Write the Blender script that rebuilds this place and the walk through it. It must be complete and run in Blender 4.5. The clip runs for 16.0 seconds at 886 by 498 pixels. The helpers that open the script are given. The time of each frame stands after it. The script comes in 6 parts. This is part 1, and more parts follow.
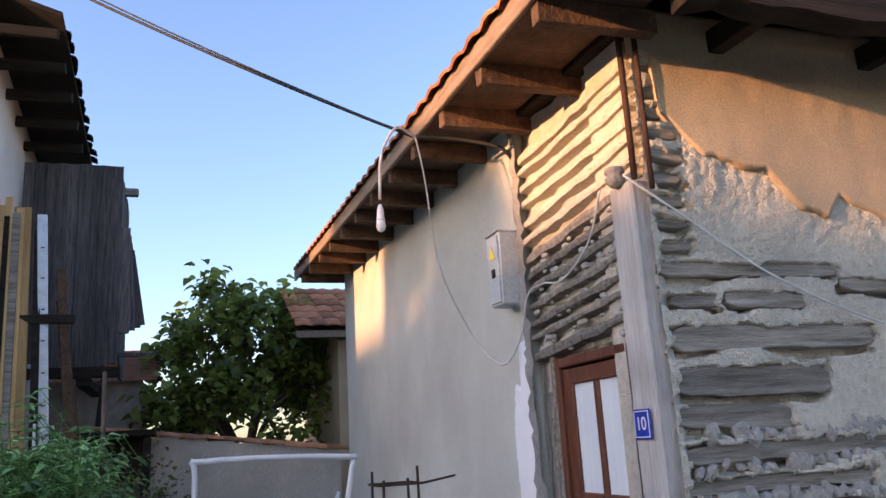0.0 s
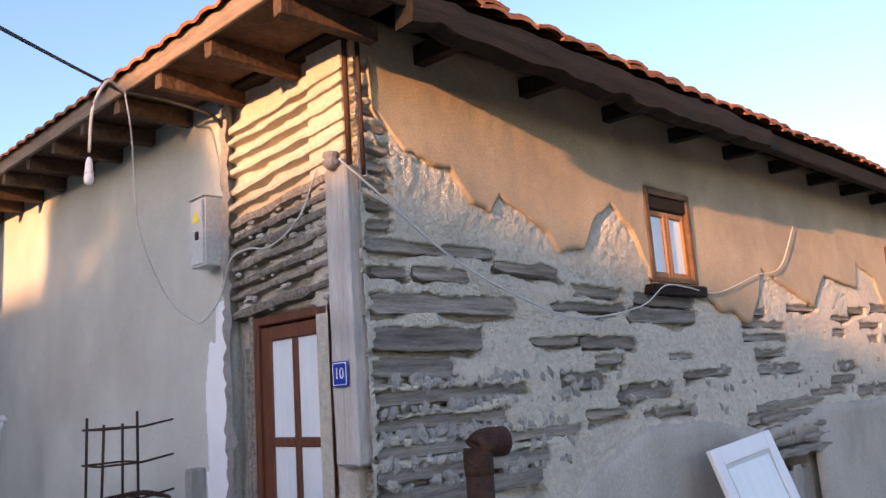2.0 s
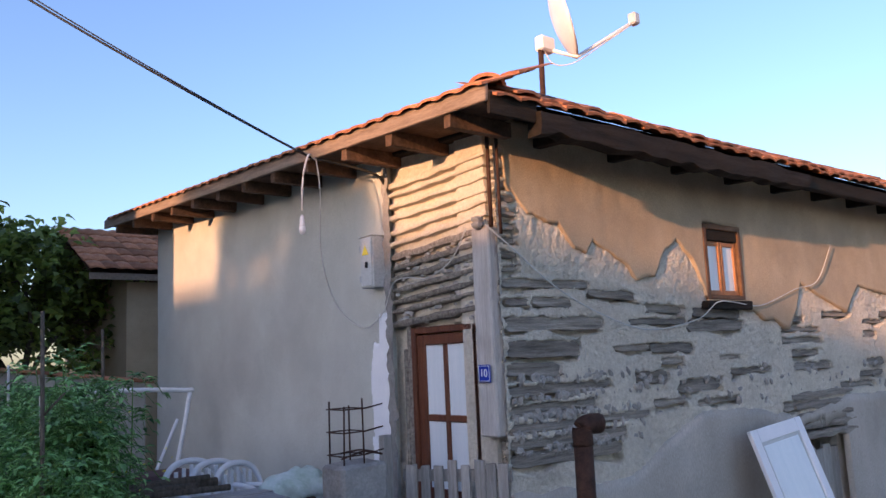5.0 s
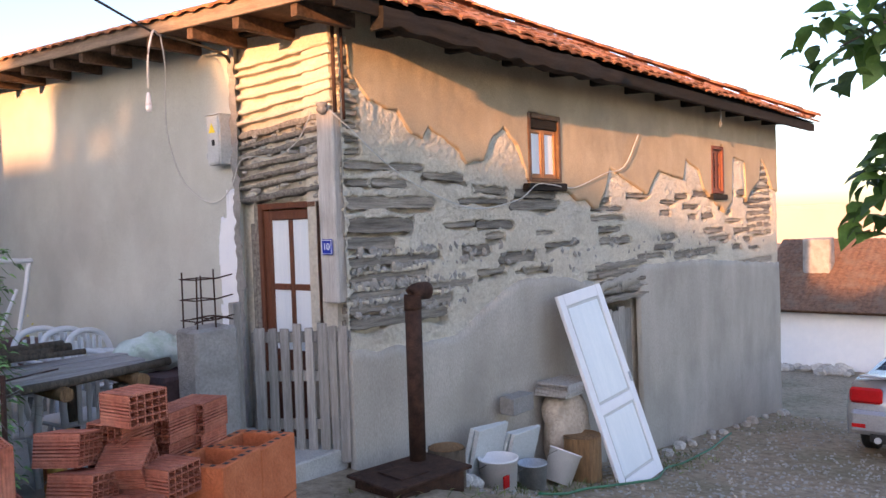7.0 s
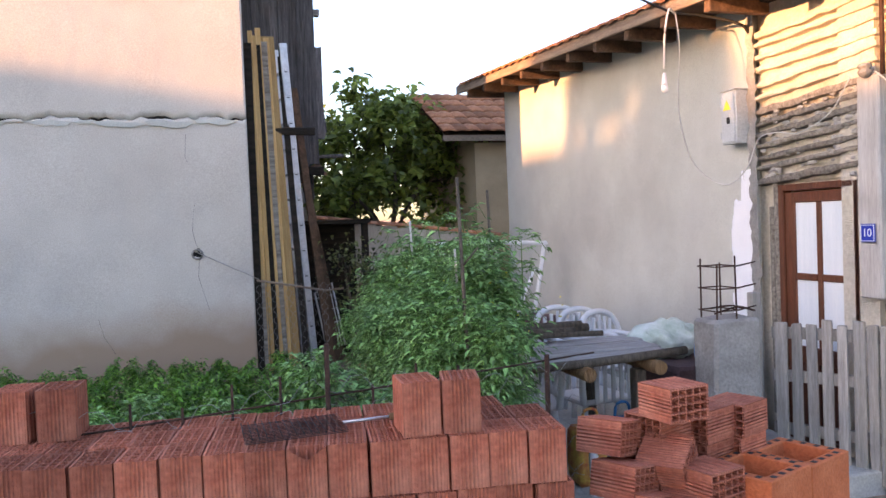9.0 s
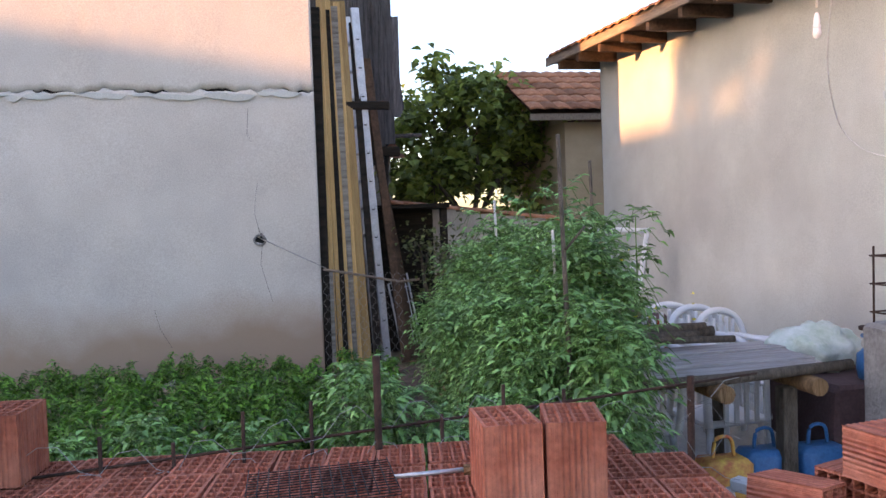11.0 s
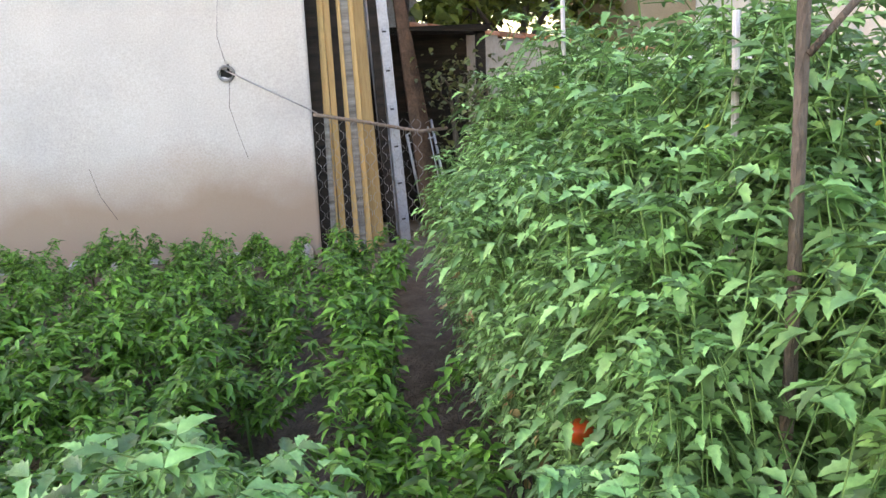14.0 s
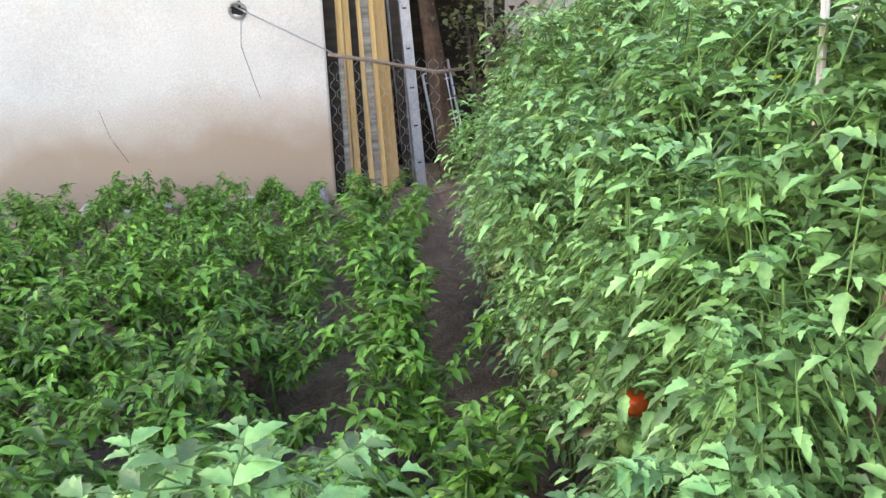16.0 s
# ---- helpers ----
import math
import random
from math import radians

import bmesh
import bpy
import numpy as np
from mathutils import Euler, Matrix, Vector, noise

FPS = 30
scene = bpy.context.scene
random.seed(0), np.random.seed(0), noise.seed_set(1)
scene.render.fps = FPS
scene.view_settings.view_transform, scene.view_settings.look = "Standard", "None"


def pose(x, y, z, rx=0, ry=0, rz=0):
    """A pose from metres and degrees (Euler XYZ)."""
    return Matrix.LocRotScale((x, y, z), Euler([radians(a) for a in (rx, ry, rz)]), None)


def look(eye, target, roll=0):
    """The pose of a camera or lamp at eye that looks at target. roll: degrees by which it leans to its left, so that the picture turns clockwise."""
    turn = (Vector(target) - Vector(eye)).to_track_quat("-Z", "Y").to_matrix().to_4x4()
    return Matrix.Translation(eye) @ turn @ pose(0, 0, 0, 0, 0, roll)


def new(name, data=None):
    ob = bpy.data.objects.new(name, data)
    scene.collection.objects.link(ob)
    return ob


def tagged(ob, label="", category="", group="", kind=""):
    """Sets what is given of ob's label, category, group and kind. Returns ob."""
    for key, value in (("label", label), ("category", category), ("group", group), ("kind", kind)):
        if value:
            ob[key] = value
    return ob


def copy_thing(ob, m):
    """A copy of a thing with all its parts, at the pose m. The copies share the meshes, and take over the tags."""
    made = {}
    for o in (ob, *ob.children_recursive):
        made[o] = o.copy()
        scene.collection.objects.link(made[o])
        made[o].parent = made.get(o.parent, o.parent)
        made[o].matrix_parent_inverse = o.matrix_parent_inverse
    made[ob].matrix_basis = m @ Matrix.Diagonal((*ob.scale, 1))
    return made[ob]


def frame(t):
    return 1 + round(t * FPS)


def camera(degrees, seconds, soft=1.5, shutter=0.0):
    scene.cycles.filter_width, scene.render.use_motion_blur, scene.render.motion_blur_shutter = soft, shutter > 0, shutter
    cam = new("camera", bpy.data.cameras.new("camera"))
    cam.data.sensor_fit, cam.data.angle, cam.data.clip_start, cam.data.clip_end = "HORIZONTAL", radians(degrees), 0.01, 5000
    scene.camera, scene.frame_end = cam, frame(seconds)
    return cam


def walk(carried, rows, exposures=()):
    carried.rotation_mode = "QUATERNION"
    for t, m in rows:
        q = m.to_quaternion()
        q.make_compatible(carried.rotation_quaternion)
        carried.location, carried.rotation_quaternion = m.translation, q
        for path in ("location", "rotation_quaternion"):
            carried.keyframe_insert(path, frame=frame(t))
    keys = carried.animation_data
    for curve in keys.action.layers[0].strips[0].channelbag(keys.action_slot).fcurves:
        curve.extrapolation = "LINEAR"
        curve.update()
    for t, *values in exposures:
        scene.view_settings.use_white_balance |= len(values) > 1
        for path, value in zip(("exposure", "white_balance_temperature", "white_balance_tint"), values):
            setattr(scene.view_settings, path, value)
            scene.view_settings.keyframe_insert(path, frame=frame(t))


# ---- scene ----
cam = camera(58.3, 16.0)
PATH = [
    (0, (-1.852, -2.766, 1.677), (-1.230, -0.925, 2.148), -3.4),
    (0.5, (-2.032, -2.687, 1.667), (-1.191, -0.937, 2.149), -3.2),
    (1, (-2.191, -2.677, 1.616), (-1.053, -1.112, 2.122), -3.4),
    (1.5, (-2.283, -2.837, 1.626), (-0.956, -1.406, 2.064), -3.8),
    (2, (-2.348, -2.986, 1.602), (-0.975, -1.572, 1.946), -3.9),
    (2.5, (-2.570, -3.110, 1.602), (-1.202, -1.687, 1.924), -3.5),
    (3, (-2.868, -3.206, 1.631), (-1.631, -1.668, 1.956), -3.0),
    (3.2, (-3.146, -3.161, 1.609), (-1.945, -1.597, 1.938), -2.6),
    (5.3, (-3.847, -4.118, 1.835), (-2.530, -2.632, 2.078), -2.6),
    (5.5, (-3.893, -4.209, 1.832), (-2.513, -2.776, 2.036), -2.5),
    (6, (-4.072, -4.323, 1.850), (-2.568, -3.006, 1.889), -2.3),
    (6.5, (-4.131, -4.376, 1.866), (-2.585, -3.109, 1.812), -2.3),
    (7, (-4.183, -4.360, 1.862), (-2.632, -3.099, 1.793), -2.0),
    (7.5, (-4.269, -4.306, 1.876), (-2.802, -2.948, 1.808), -1.9),
    (8, (-4.316, -4.258, 1.903), (-3.116, -2.659, 1.836), -2.1),
    (8.5, (-4.286, -4.125, 1.884), (-3.415, -2.326, 1.820), -2.3),
    (9, (-4.227, -3.984, 1.874), (-3.635, -2.075, 1.809), -2.3),
    (9.5, (-4.208, -3.856, 1.851), (-3.751, -1.911, 1.785), -2.2),
    (9.7, (-4.215, -3.786, 1.846), (-3.777, -1.835, 1.778), -2.2),
    (11.8, (-3.766, -2.404, 1.700), (-3.406, -0.439, 1.603), -2.0),
    (12, (-3.722, -2.252, 1.676), (-3.377, -0.286, 1.558), -2.0),
    (12.5, (-3.669, -1.903, 1.665), (-3.366, 0.067, 1.496), -1.9),
    (13, (-3.694, -1.569, 1.670), (-3.419, 0.402, 1.468), -1.9),
    (13.5, (-3.636, -1.240, 1.646), (-3.365, 0.722, 1.362), -2.1),
    (14, (-3.523, -0.958, 1.645), (-3.256, 0.972, 1.193), -2.2),
    (14.5, (-3.504, -0.876, 1.665), (-3.234, 1.038, 1.150), -2.3),
    (15, (-3.511, -0.830, 1.664), (-3.235, 1.078, 1.133), -2.2),
    (15.5, (-3.542, -0.840, 1.671), (-3.266, 1.057, 1.099), -2.1),
    (16, (-3.590, -0.836, 1.666), (-3.348, 1.057, 1.067), -2.0),
]
walk(cam, [(t, look(eye, target, roll)) for t, eye, target, roll in PATH],
     [(0.0, 1.95, 6700, 29), (3.0, 1.95, 6700, 29), (5.5, 1.45, 6100, 29), (7.0, 2.2, 7200, 30), (8.0, 2.25, 7200, 30), (9.0, 2.65, 7500, 32), (9.6, 2.55, 7500, 32), (12.5, 2.87, 7800, 34), (14.0, 3.65, 8500, 29), (16.0, 3.93, 8700, 28)])

# ---- sky and sun ----
world = bpy.data.worlds.new("world")
scene.world = world
world.use_nodes = True
wn = world.node_tree
wn.nodes.clear()
sky = wn.nodes.new("ShaderNodeTexSky")
sky.sky_type = "NISHITA"
sky.sun_disc = False
sky.sun_elevation = radians(9)
sky.sun_rotation = radians(258)
sky.dust_density = 1.2
sky.ozone_density = 2.6
bg = wn.nodes.new("ShaderNodeBackground")
bg.inputs["Strength"].default_value = 0.14
wo = wn.nodes.new("ShaderNodeOutputWorld")
wn.links.new(sky.outputs[0], bg.inputs["Color"])
wn.links.new(bg.outputs[0], wo.inputs["Surface"])
sun = new("sun", bpy.data.lights.new("sun", "SUN"))
sun.data.energy = 2.5
sun.data.angle = radians(0.8)
sun.data.color = (1.0, 0.55, 0.24)
sun.matrix_basis = look((-94, -20, 14.8), (0, 0, 0))


# ---- materials ----
def mat(name, c1, c2, scale=6.0, rough=0.85, bump=0.3, fine=60.0, metal=0.0, stain=None, stain_scale=1.3, stain_amount=0.5, rnd=0.0,
        stretch=(1, 1, 1), spec=0.3, trans=0.0):
    m = bpy.data.materials.new(name)
    m.use_nodes = True
    n, l = m.node_tree.nodes, m.node_tree.links
    b = n["Principled BSDF"]
    tc = n.new("ShaderNodeTexCoord")
    mp = n.new("ShaderNodeMapping")
    mp.inputs["Scale"].default_value = stretch
    l.new(tc.outputs["Object"], mp.inputs["Vector"])
    t1 = n.new("ShaderNodeTexNoise")
    t1.inputs["Scale"].default_value, t1.inputs["Detail"].default_value, t1.inputs["Roughness"].default_value = scale, 8, 0.65
    t2 = n.new("ShaderNodeTexNoise")
    t2.inputs["Scale"].default_value, t2.inputs["Detail"].default_value = fine, 4
    for t in (t1, t2):
        l.new(mp.outputs[0], t.inputs["Vector"])
    ramp = n.new("ShaderNodeValToRGB")
    ramp.color_ramp.elements[0].position, ramp.color_ramp.elements[1].position = 0.32, 0.68
    ramp.color_ramp.elements[0].color, ramp.color_ramp.elements[1].color = (*c1, 1), (*c2, 1)
    l.new(t1.outputs["Fac"], ramp.inputs["Fac"])
    col = ramp.outputs["Color"]
    mixf = n.new("ShaderNodeMix")
    mixf.data_type, mixf.blend_type = "RGBA", "OVERLAY"
    mixf.inputs["Factor"].default_value = 0.35
    l.new(col, mixf.inputs["A"])
    l.new(t2.outputs["Fac"], mixf.inputs["B"])
    col = mixf.outputs["Result"]
    if stain:
        t3 = n.new("ShaderNodeTexNoise")
        t3.inputs["Scale"].default_value, t3.inputs["Detail"].default_value = stain_scale, 5
        l.new(tc.outputs["Object"], t3.inputs["Vector"])
        r3 = n.new("ShaderNodeValToRGB")
        r3.color_ramp.elements[0].position, r3.color_ramp.elements[1].position = 0.48, 0.72
        l.new(t3.outputs["Fac"], r3.inputs["Fac"])
        ml = n.new("ShaderNodeMath")
        ml.operation = "MULTIPLY"
        ml.inputs[1].default_value = stain_amount
        l.new(r3.outputs["Color"], ml.inputs[0])
        mx = n.new("ShaderNodeMix")
        mx.data_type = "RGBA"
        mx.inputs["B"].default_value = (*stain, 1)
        l.new(ml.outputs[0], mx.inputs["Factor"])
        l.new(col, mx.inputs["A"])
        col = mx.outputs["Result"]
    if rnd:
        oi = n.new("ShaderNodeObjectInfo")
        hv = n.new("ShaderNodeHueSaturation")
        mr = n.new("ShaderNodeMapRange")
        mr.inputs["To Min"].default_value, mr.inputs["To Max"].default_value = 1 - rnd, 1 + rnd
        l.new(oi.outputs["Random"], mr.inputs["Value"])
        l.new(mr.outputs[0], hv.inputs["Value"])
        l.new(col, hv.inputs["Color"])
        col = hv.outputs[0]
    l.new(col, b.inputs["Base Color"])
    b.inputs["Roughness"].default_value, b.inputs["Metallic"].default_value = rough, metal
    b.inputs["Specular IOR Level"].default_value = spec
    if bump:
        ad = n.new("ShaderNodeMath")
        l.new(t1.outputs["Fac"], ad.inputs[0])
        l.new(t2.outputs["Fac"], ad.inputs[1])
        bp = n.new("ShaderNodeBump")
        bp.inputs["Strength"].default_value, bp.inputs["Distance"].default_value = bump, 0.02
        l.new(ad.outputs[0], bp.inputs["Height"])
        l.new(bp.outputs[0], b.inputs["Normal"])
    if trans:
        tr = n.new("ShaderNodeBsdfTranslucent")
        l.new(col, tr.inputs["Color"])
        ms = n.new("ShaderNodeMixShader")
        ms.inputs[0].default_value = trans
        l.new(b.outputs[0], ms.inputs[1])
        l.new(tr.outputs[0], ms.inputs[2])
        l.new(ms.outputs[0], n["Material Output"].inputs["Surface"])
    return m


def leaf_mat(name, c1, c2, trans=0.25, rough=0.4):
    m = mat(name, c1, c2, 14, rough, 0.15, 80, rnd=0.18, trans=trans, spec=0.4)
    n, l = m.node_tree.nodes, m.node_tree.links
    ge = n.new("ShaderNodeNewGeometry")
    hv = n.new("ShaderNodeHueSaturation")
    mr = n.new("ShaderNodeMapRange")
    mr.inputs["To Min"].default_value, mr.inputs["To Max"].default_value = 0.35, 1.55
    l.new(ge.outputs["Random Per Island"], mr.inputs["Value"])
    l.new(mr.outputs[0], hv.inputs["Value"])
    old = n["Principled BSDF"].inputs["Base Color"].links[0].from_socket
    l.new(old, hv.inputs["Color"])
    for target in (n["Principled BSDF"].inputs["Base Color"], n["Translucent BSDF"].inputs["Color"]):
        l.new(hv.outputs[0], target)
    return m


M = dict(
    beige=mat("beige_plaster", (0.44, 0.33, 0.21), (0.54, 0.41, 0.27), 2.2, 0.9, 0.15, 90, stain=(0.24, 0.19, 0.14), stain_scale=0.9, stain_amount=0.5),
    mud=mat("mud_render", (0.62, 0.56, 0.45), (0.80, 0.735, 0.61), 30, 0.95, 1.0, 110, stain=(0.48, 0.42, 0.33), stain_scale=2.4, stain_amount=0.4),
    cement=mat("cement_render", (0.37, 0.335, 0.285), (0.48, 0.44, 0.38), 1.6, 0.9, 0.15, 110, stain=(0.27, 0.24, 0.2), stain_scale=1.1, stain_amount=0.5, stretch=(1, 1, 0.35)),
    grey=mat("grey_plaster", (0.46, 0.465, 0.415), (0.575, 0.58, 0.525), 1.1, 0.9, 0.12, 120, stain=(0.33, 0.31, 0.28), stain_scale=0.8, stain_amount=0.5),
    white=mat("whitewash", (0.80, 0.81, 0.83), (0.86, 0.86, 0.87), 5, 0.8, 0.2, 90),
    nbwall=mat("pale_plaster", (0.52, 0.48, 0.42), (0.61, 0.57, 0.505), 1.0, 0.9, 0.15, 80, stain=(0.36, 0.345, 0.33), stain_scale=0.9, stain_amount=0.5),
    oldwood=mat("weathered_wood", (0.14, 0.12, 0.097), (0.42, 0.375, 0.315), 5, 0.9, 0.6, 50, stretch=(0.5, 6, 6), rnd=0.25),
    greywood=mat("grey_picket_wood", (0.26, 0.24, 0.215), (0.46, 0.43, 0.39), 6, 0.85, 0.5, 40, stretch=(8, 8, 0.5), rnd=0.2),
    # dark wood, lowered to near black to hold the eave's shadow
    darkwood=mat("aged_wood_with_eave_shade", (0.009, 0.007, 0.005), (0.036, 0.026, 0.018), 4, 0.9, 0.6, 40, stretch=(0.5, 5, 5), rnd=0.2),
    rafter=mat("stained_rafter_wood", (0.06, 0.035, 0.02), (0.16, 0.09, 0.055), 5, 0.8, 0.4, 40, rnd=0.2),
    fascia=mat("fascia_wood", (0.20, 0.14, 0.10), (0.33, 0.25, 0.185), 5, 0.8, 0.4, 40, stretch=(6, 0.5, 6)),
    plank=mat("yellow_pine", (0.42, 0.24, 0.09), (0.62, 0.40, 0.17), 4, 0.7, 0.3, 40, stretch=(8, 8, 0.5), rnd=0.3),
    door=mat("varnished_door_wood", (0.10, 0.032, 0.017), (0.17, 0.06, 0.03), 6, 0.45, 0.2, 60, stretch=(6, 6, 0.6)),
    postw=mat("whitewashed_post_wood", (0.42, 0.39, 0.35), (0.60, 0.57, 0.53), 5, 0.85, 0.4, 40, stretch=(8, 8, 0.4), stain=(0.30, 0.27, 0.24), stain_scale=3),
    tile=mat("clay_roof_tile", (0.32, 0.115, 0.055), (0.54, 0.23, 0.115), 9, 0.85, 0.4, 60, stain=(0.30, 0.24, 0.19), stain_scale=2.2, stain_amount=0.6, rnd=0.35),
    brick=mat("hollow_brick_clay", (0.33, 0.088, 0.05), (0.54, 0.18, 0.11), 10, 0.85, 0.35, 70, rnd=0.28, stain=(0.40, 0.25, 0.18), stain_scale=4, stain_amount=0.35),
    orange=mat("orange_clay_block", (0.48, 0.115, 0.04), (0.60, 0.17, 0.07), 8, 0.8, 0.3, 70, rnd=0.12),
    concrete=mat("bare_concrete", (0.22, 0.21, 0.195), (0.34, 0.325, 0.305), 5, 0.95, 0.6, 50, stain=(0.16, 0.16, 0.15), stain_scale=4),
    rust=mat("rusted_steel", (0.03, 0.016, 0.012), (0.09, 0.045, 0.03), 12, 0.8, 0.4, 80, metal=0.3),
    steel=mat("galvanised_steel", (0.42, 0.44, 0.47), (0.56, 0.58, 0.6), 10, 0.45, 0.15, 60, metal=0.7),
    wire=mat("wire", (0.32, 0.31, 0.29), (0.42, 0.41, 0.4), 10, 0.5, 0, 60, metal=0.6),
    box=mat("grey_painted_metal", (0.50, 0.52, 0.51), (0.56, 0.58, 0.57), 5, 0.5, 0.05, 60),
    plastic=mat("white_plastic", (0.72, 0.72, 0.72), (0.80, 0.80, 0.80), 4, 0.4, 0.05, 60),
    blue=mat("blue_enamel", (0.01, 0.03, 0.30), (0.015, 0.045, 0.38), 4, 0.4, 0.05, 60),
    yellow=mat("yellow_sticker", (0.75, 0.62, 0.05), (0.8, 0.68, 0.08), 4, 0.5, 0),
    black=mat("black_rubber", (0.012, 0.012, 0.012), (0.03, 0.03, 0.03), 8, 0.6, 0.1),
    cable=mat("white_cable", (0.55, 0.54, 0.5), (0.65, 0.64, 0.6), 8, 0.6, 0),
    soil=mat("garden_soil", (0.07, 0.05, 0.036), (0.16, 0.12, 0.088), 9, 0.95, 1.0, 60),
    ground=mat("trodden_gravel_ground", (0.22, 0.16, 0.105), (0.43, 0.335, 0.24), 9, 0.95, 1.0, 40, stain=(0.10, 0.11, 0.05), stain_scale=0.7, stain_amount=0.5),
    stone=mat("field_stone", (0.36, 0.33, 0.29), (0.60, 0.56, 0.50), 7, 0.9, 0.7, 50, rnd=0.3),
    palepane=mat("pale_pane", (0.68, 0.74, 0.77), (0.78, 0.82, 0.84), 2, 0.35, 0.05, 40, stretch=(6, 6, 0.6), spec=0.5),
    stump=mat("cut_log", (0.16, 0.085, 0.04), (0.34, 0.19, 0.09), 8, 0.85, 0.7, 40, stretch=(5, 5, 0.6)),
    bark=mat("bark", (0.07, 0.055, 0.04), (0.18, 0.14, 0.105), 10, 0.9, 0.7, 50, stretch=(4, 4, 1)),
    stem=mat("green_stem", (0.06, 0.14, 0.03), (0.12, 0.23, 0.055), 8, 0.6, 0.2),
    pepper=leaf_mat("pepper_leaf", (0.052, 0.18, 0.022), (0.145, 0.35, 0.046)),
    tomato=leaf_mat("tomato_leaf", (0.115, 0.28, 0.085), (0.265, 0.49, 0.165)),
    fig=leaf_mat("fig_leaf", (0.12, 0.18, 0.035), (0.28, 0.32, 0.08), 0.45),
    vine=leaf_mat("mulberry_leaf", (0.07, 0.15, 0.03), (0.14, 0.25, 0.06), 0.4),
    weed=leaf_mat("dry_grass", (0.08, 0.13, 0.03), (0.2, 0.2, 0.08), 0.2),
    fruit=mat("ripe_tomato_skin", (0.50, 0.06, 0.015), (0.62, 0.10, 0.02), 3, 0.3, 0.03),
    bag=mat("milky_plastic_bag", (0.45, 0.55, 0.42), (0.72, 0.76, 0.70), 6, 0.3, 0.5, 30),
    cloth=mat("brown_cloth", (0.09, 0.05, 0.05), (0.14, 0.085, 0.08), 5, 0.9, 0.2),
    gas=mat("blue_gas_paint", (0.02, 0.12, 0.28), (0.03, 0.17, 0.36), 5, 0.4, 0.1),
    carp=mat("silver_car_paint", (0.45, 0.45, 0.46), (0.5, 0.5, 0.51), 3, 0.25, 0, metal=0.6),
    glassd=mat("dark_car_glass", (0.02, 0.025, 0.03), (0.03, 0.035, 0.04), 3, 0.05, 0, spec=0.6),
    redlamp=mat("red_lamp_lens", (0.4, 0.01, 0.01), (0.5, 0.015, 0.015), 3, 0.15, 0),
    # distance haze is mixed into the hills' flat pink-grey colour
    hill=mat("hazy_hill", (0.34, 0.28, 0.27), (0.40, 0.33, 0.31), 0.01, 1.0, 0),
    reddoor=mat("red_painted_shutter", (0.16, 0.05, 0.03), (0.24, 0.08, 0.045), 6, 0.7, 0.3),
    greyboard=mat("grey_weathered_boards", (0.045, 0.042, 0.042), (0.15, 0.14, 0.138), 5, 0.9, 0.5, 40, stretch=(8, 8, 0.5), rnd=0.3),
    # darker tile colour, with the shade on the village roofs put in
    shadetile=mat("shade_toned_old_tile", (0.10, 0.055, 0.035), (0.24, 0.13, 0.08), 9, 0.9, 0.4, 60, stain=(0.2, 0.16, 0.12), stain_scale=2, stain_amount=0.5),
    yard=mat("worn_yard_concrete", (0.40, 0.38, 0.34), (0.58, 0.555, 0.51), 3, 0.9, 0.4, 60, stain=(0.26, 0.24, 0.21), stain_scale=2, stain_amount=0.5),
    winframe=mat("brown_window_wood", (0.10, 0.05, 0.025), (0.21, 0.11, 0.055), 6, 0.7, 0.3),
    winwood=mat("orange_window_wood", (0.30, 0.13, 0.055), (0.42, 0.2, 0.09), 6, 0.7, 0.3, rnd=0.1),
    green=mat("green_hose", (0.02, 0.14, 0.07), (0.03, 0.2, 0.1), 4, 0.5, 0),
    sack=mat("dirty_sack", (0.42, 0.34, 0.26), (0.60, 0.52, 0.43), 6, 0.9, 0.6, 30, stain=(0.22, 0.17, 0.13), stain_scale=4),
    flower=mat("printed_bag", (0.5, 0.08, 0.05), (0.75, 0.5, 0.1), 14, 0.6, 0.1),
)

# rising damp stains the foot of the neighbour's wall brown
_n, _l = M["nbwall"].node_tree.nodes, M["nbwall"].node_tree.links
_tc, _sep, _no, _ad, _mr, _mx = [_n.new(k) for k in ("ShaderNodeTexCoord", "ShaderNodeSeparateXYZ", "ShaderNodeTexNoise", "ShaderNodeMath", "ShaderNodeMapRange", "ShaderNodeMix")]
_l.new(_tc.outputs["Object"], _sep.inputs[0])
_l.new(_tc.outputs["Object"], _no.inputs["Vector"])
_no.inputs["Scale"].default_value, _no.inputs["Detail"].default_value = 1.7, 6
_ad.operation = "MULTIPLY_ADD"
_ad.inputs[1].default_value = 0.7
_l.new(_no.outputs["Fac"], _ad.inputs[0])
_l.new(_sep.outputs["Z"], _ad.inputs[2])
_mr.inputs["From Min"].default_value, _mr.inputs["From Max"].default_value = 1.0, 1.5
_mr.inputs["To Min"].default_value, _mr.inputs["To Max"].default_value = 0.92, 0.0
_l.new(_ad.outputs[0], _mr.inputs["Value"])
_mx.data_type = "RGBA"
_mx.inputs["B"].default_value = (0.36, 0.25, 0.17, 1)
_base = _n["Principled BSDF"].inputs["Base Color"]
_l.new(_base.links[0].from_socket, _mx.inputs["A"])
_l.new(_mr.outputs[0], _mx.inputs["Factor"])
_l.new(_mx.outputs["Result"], _base)

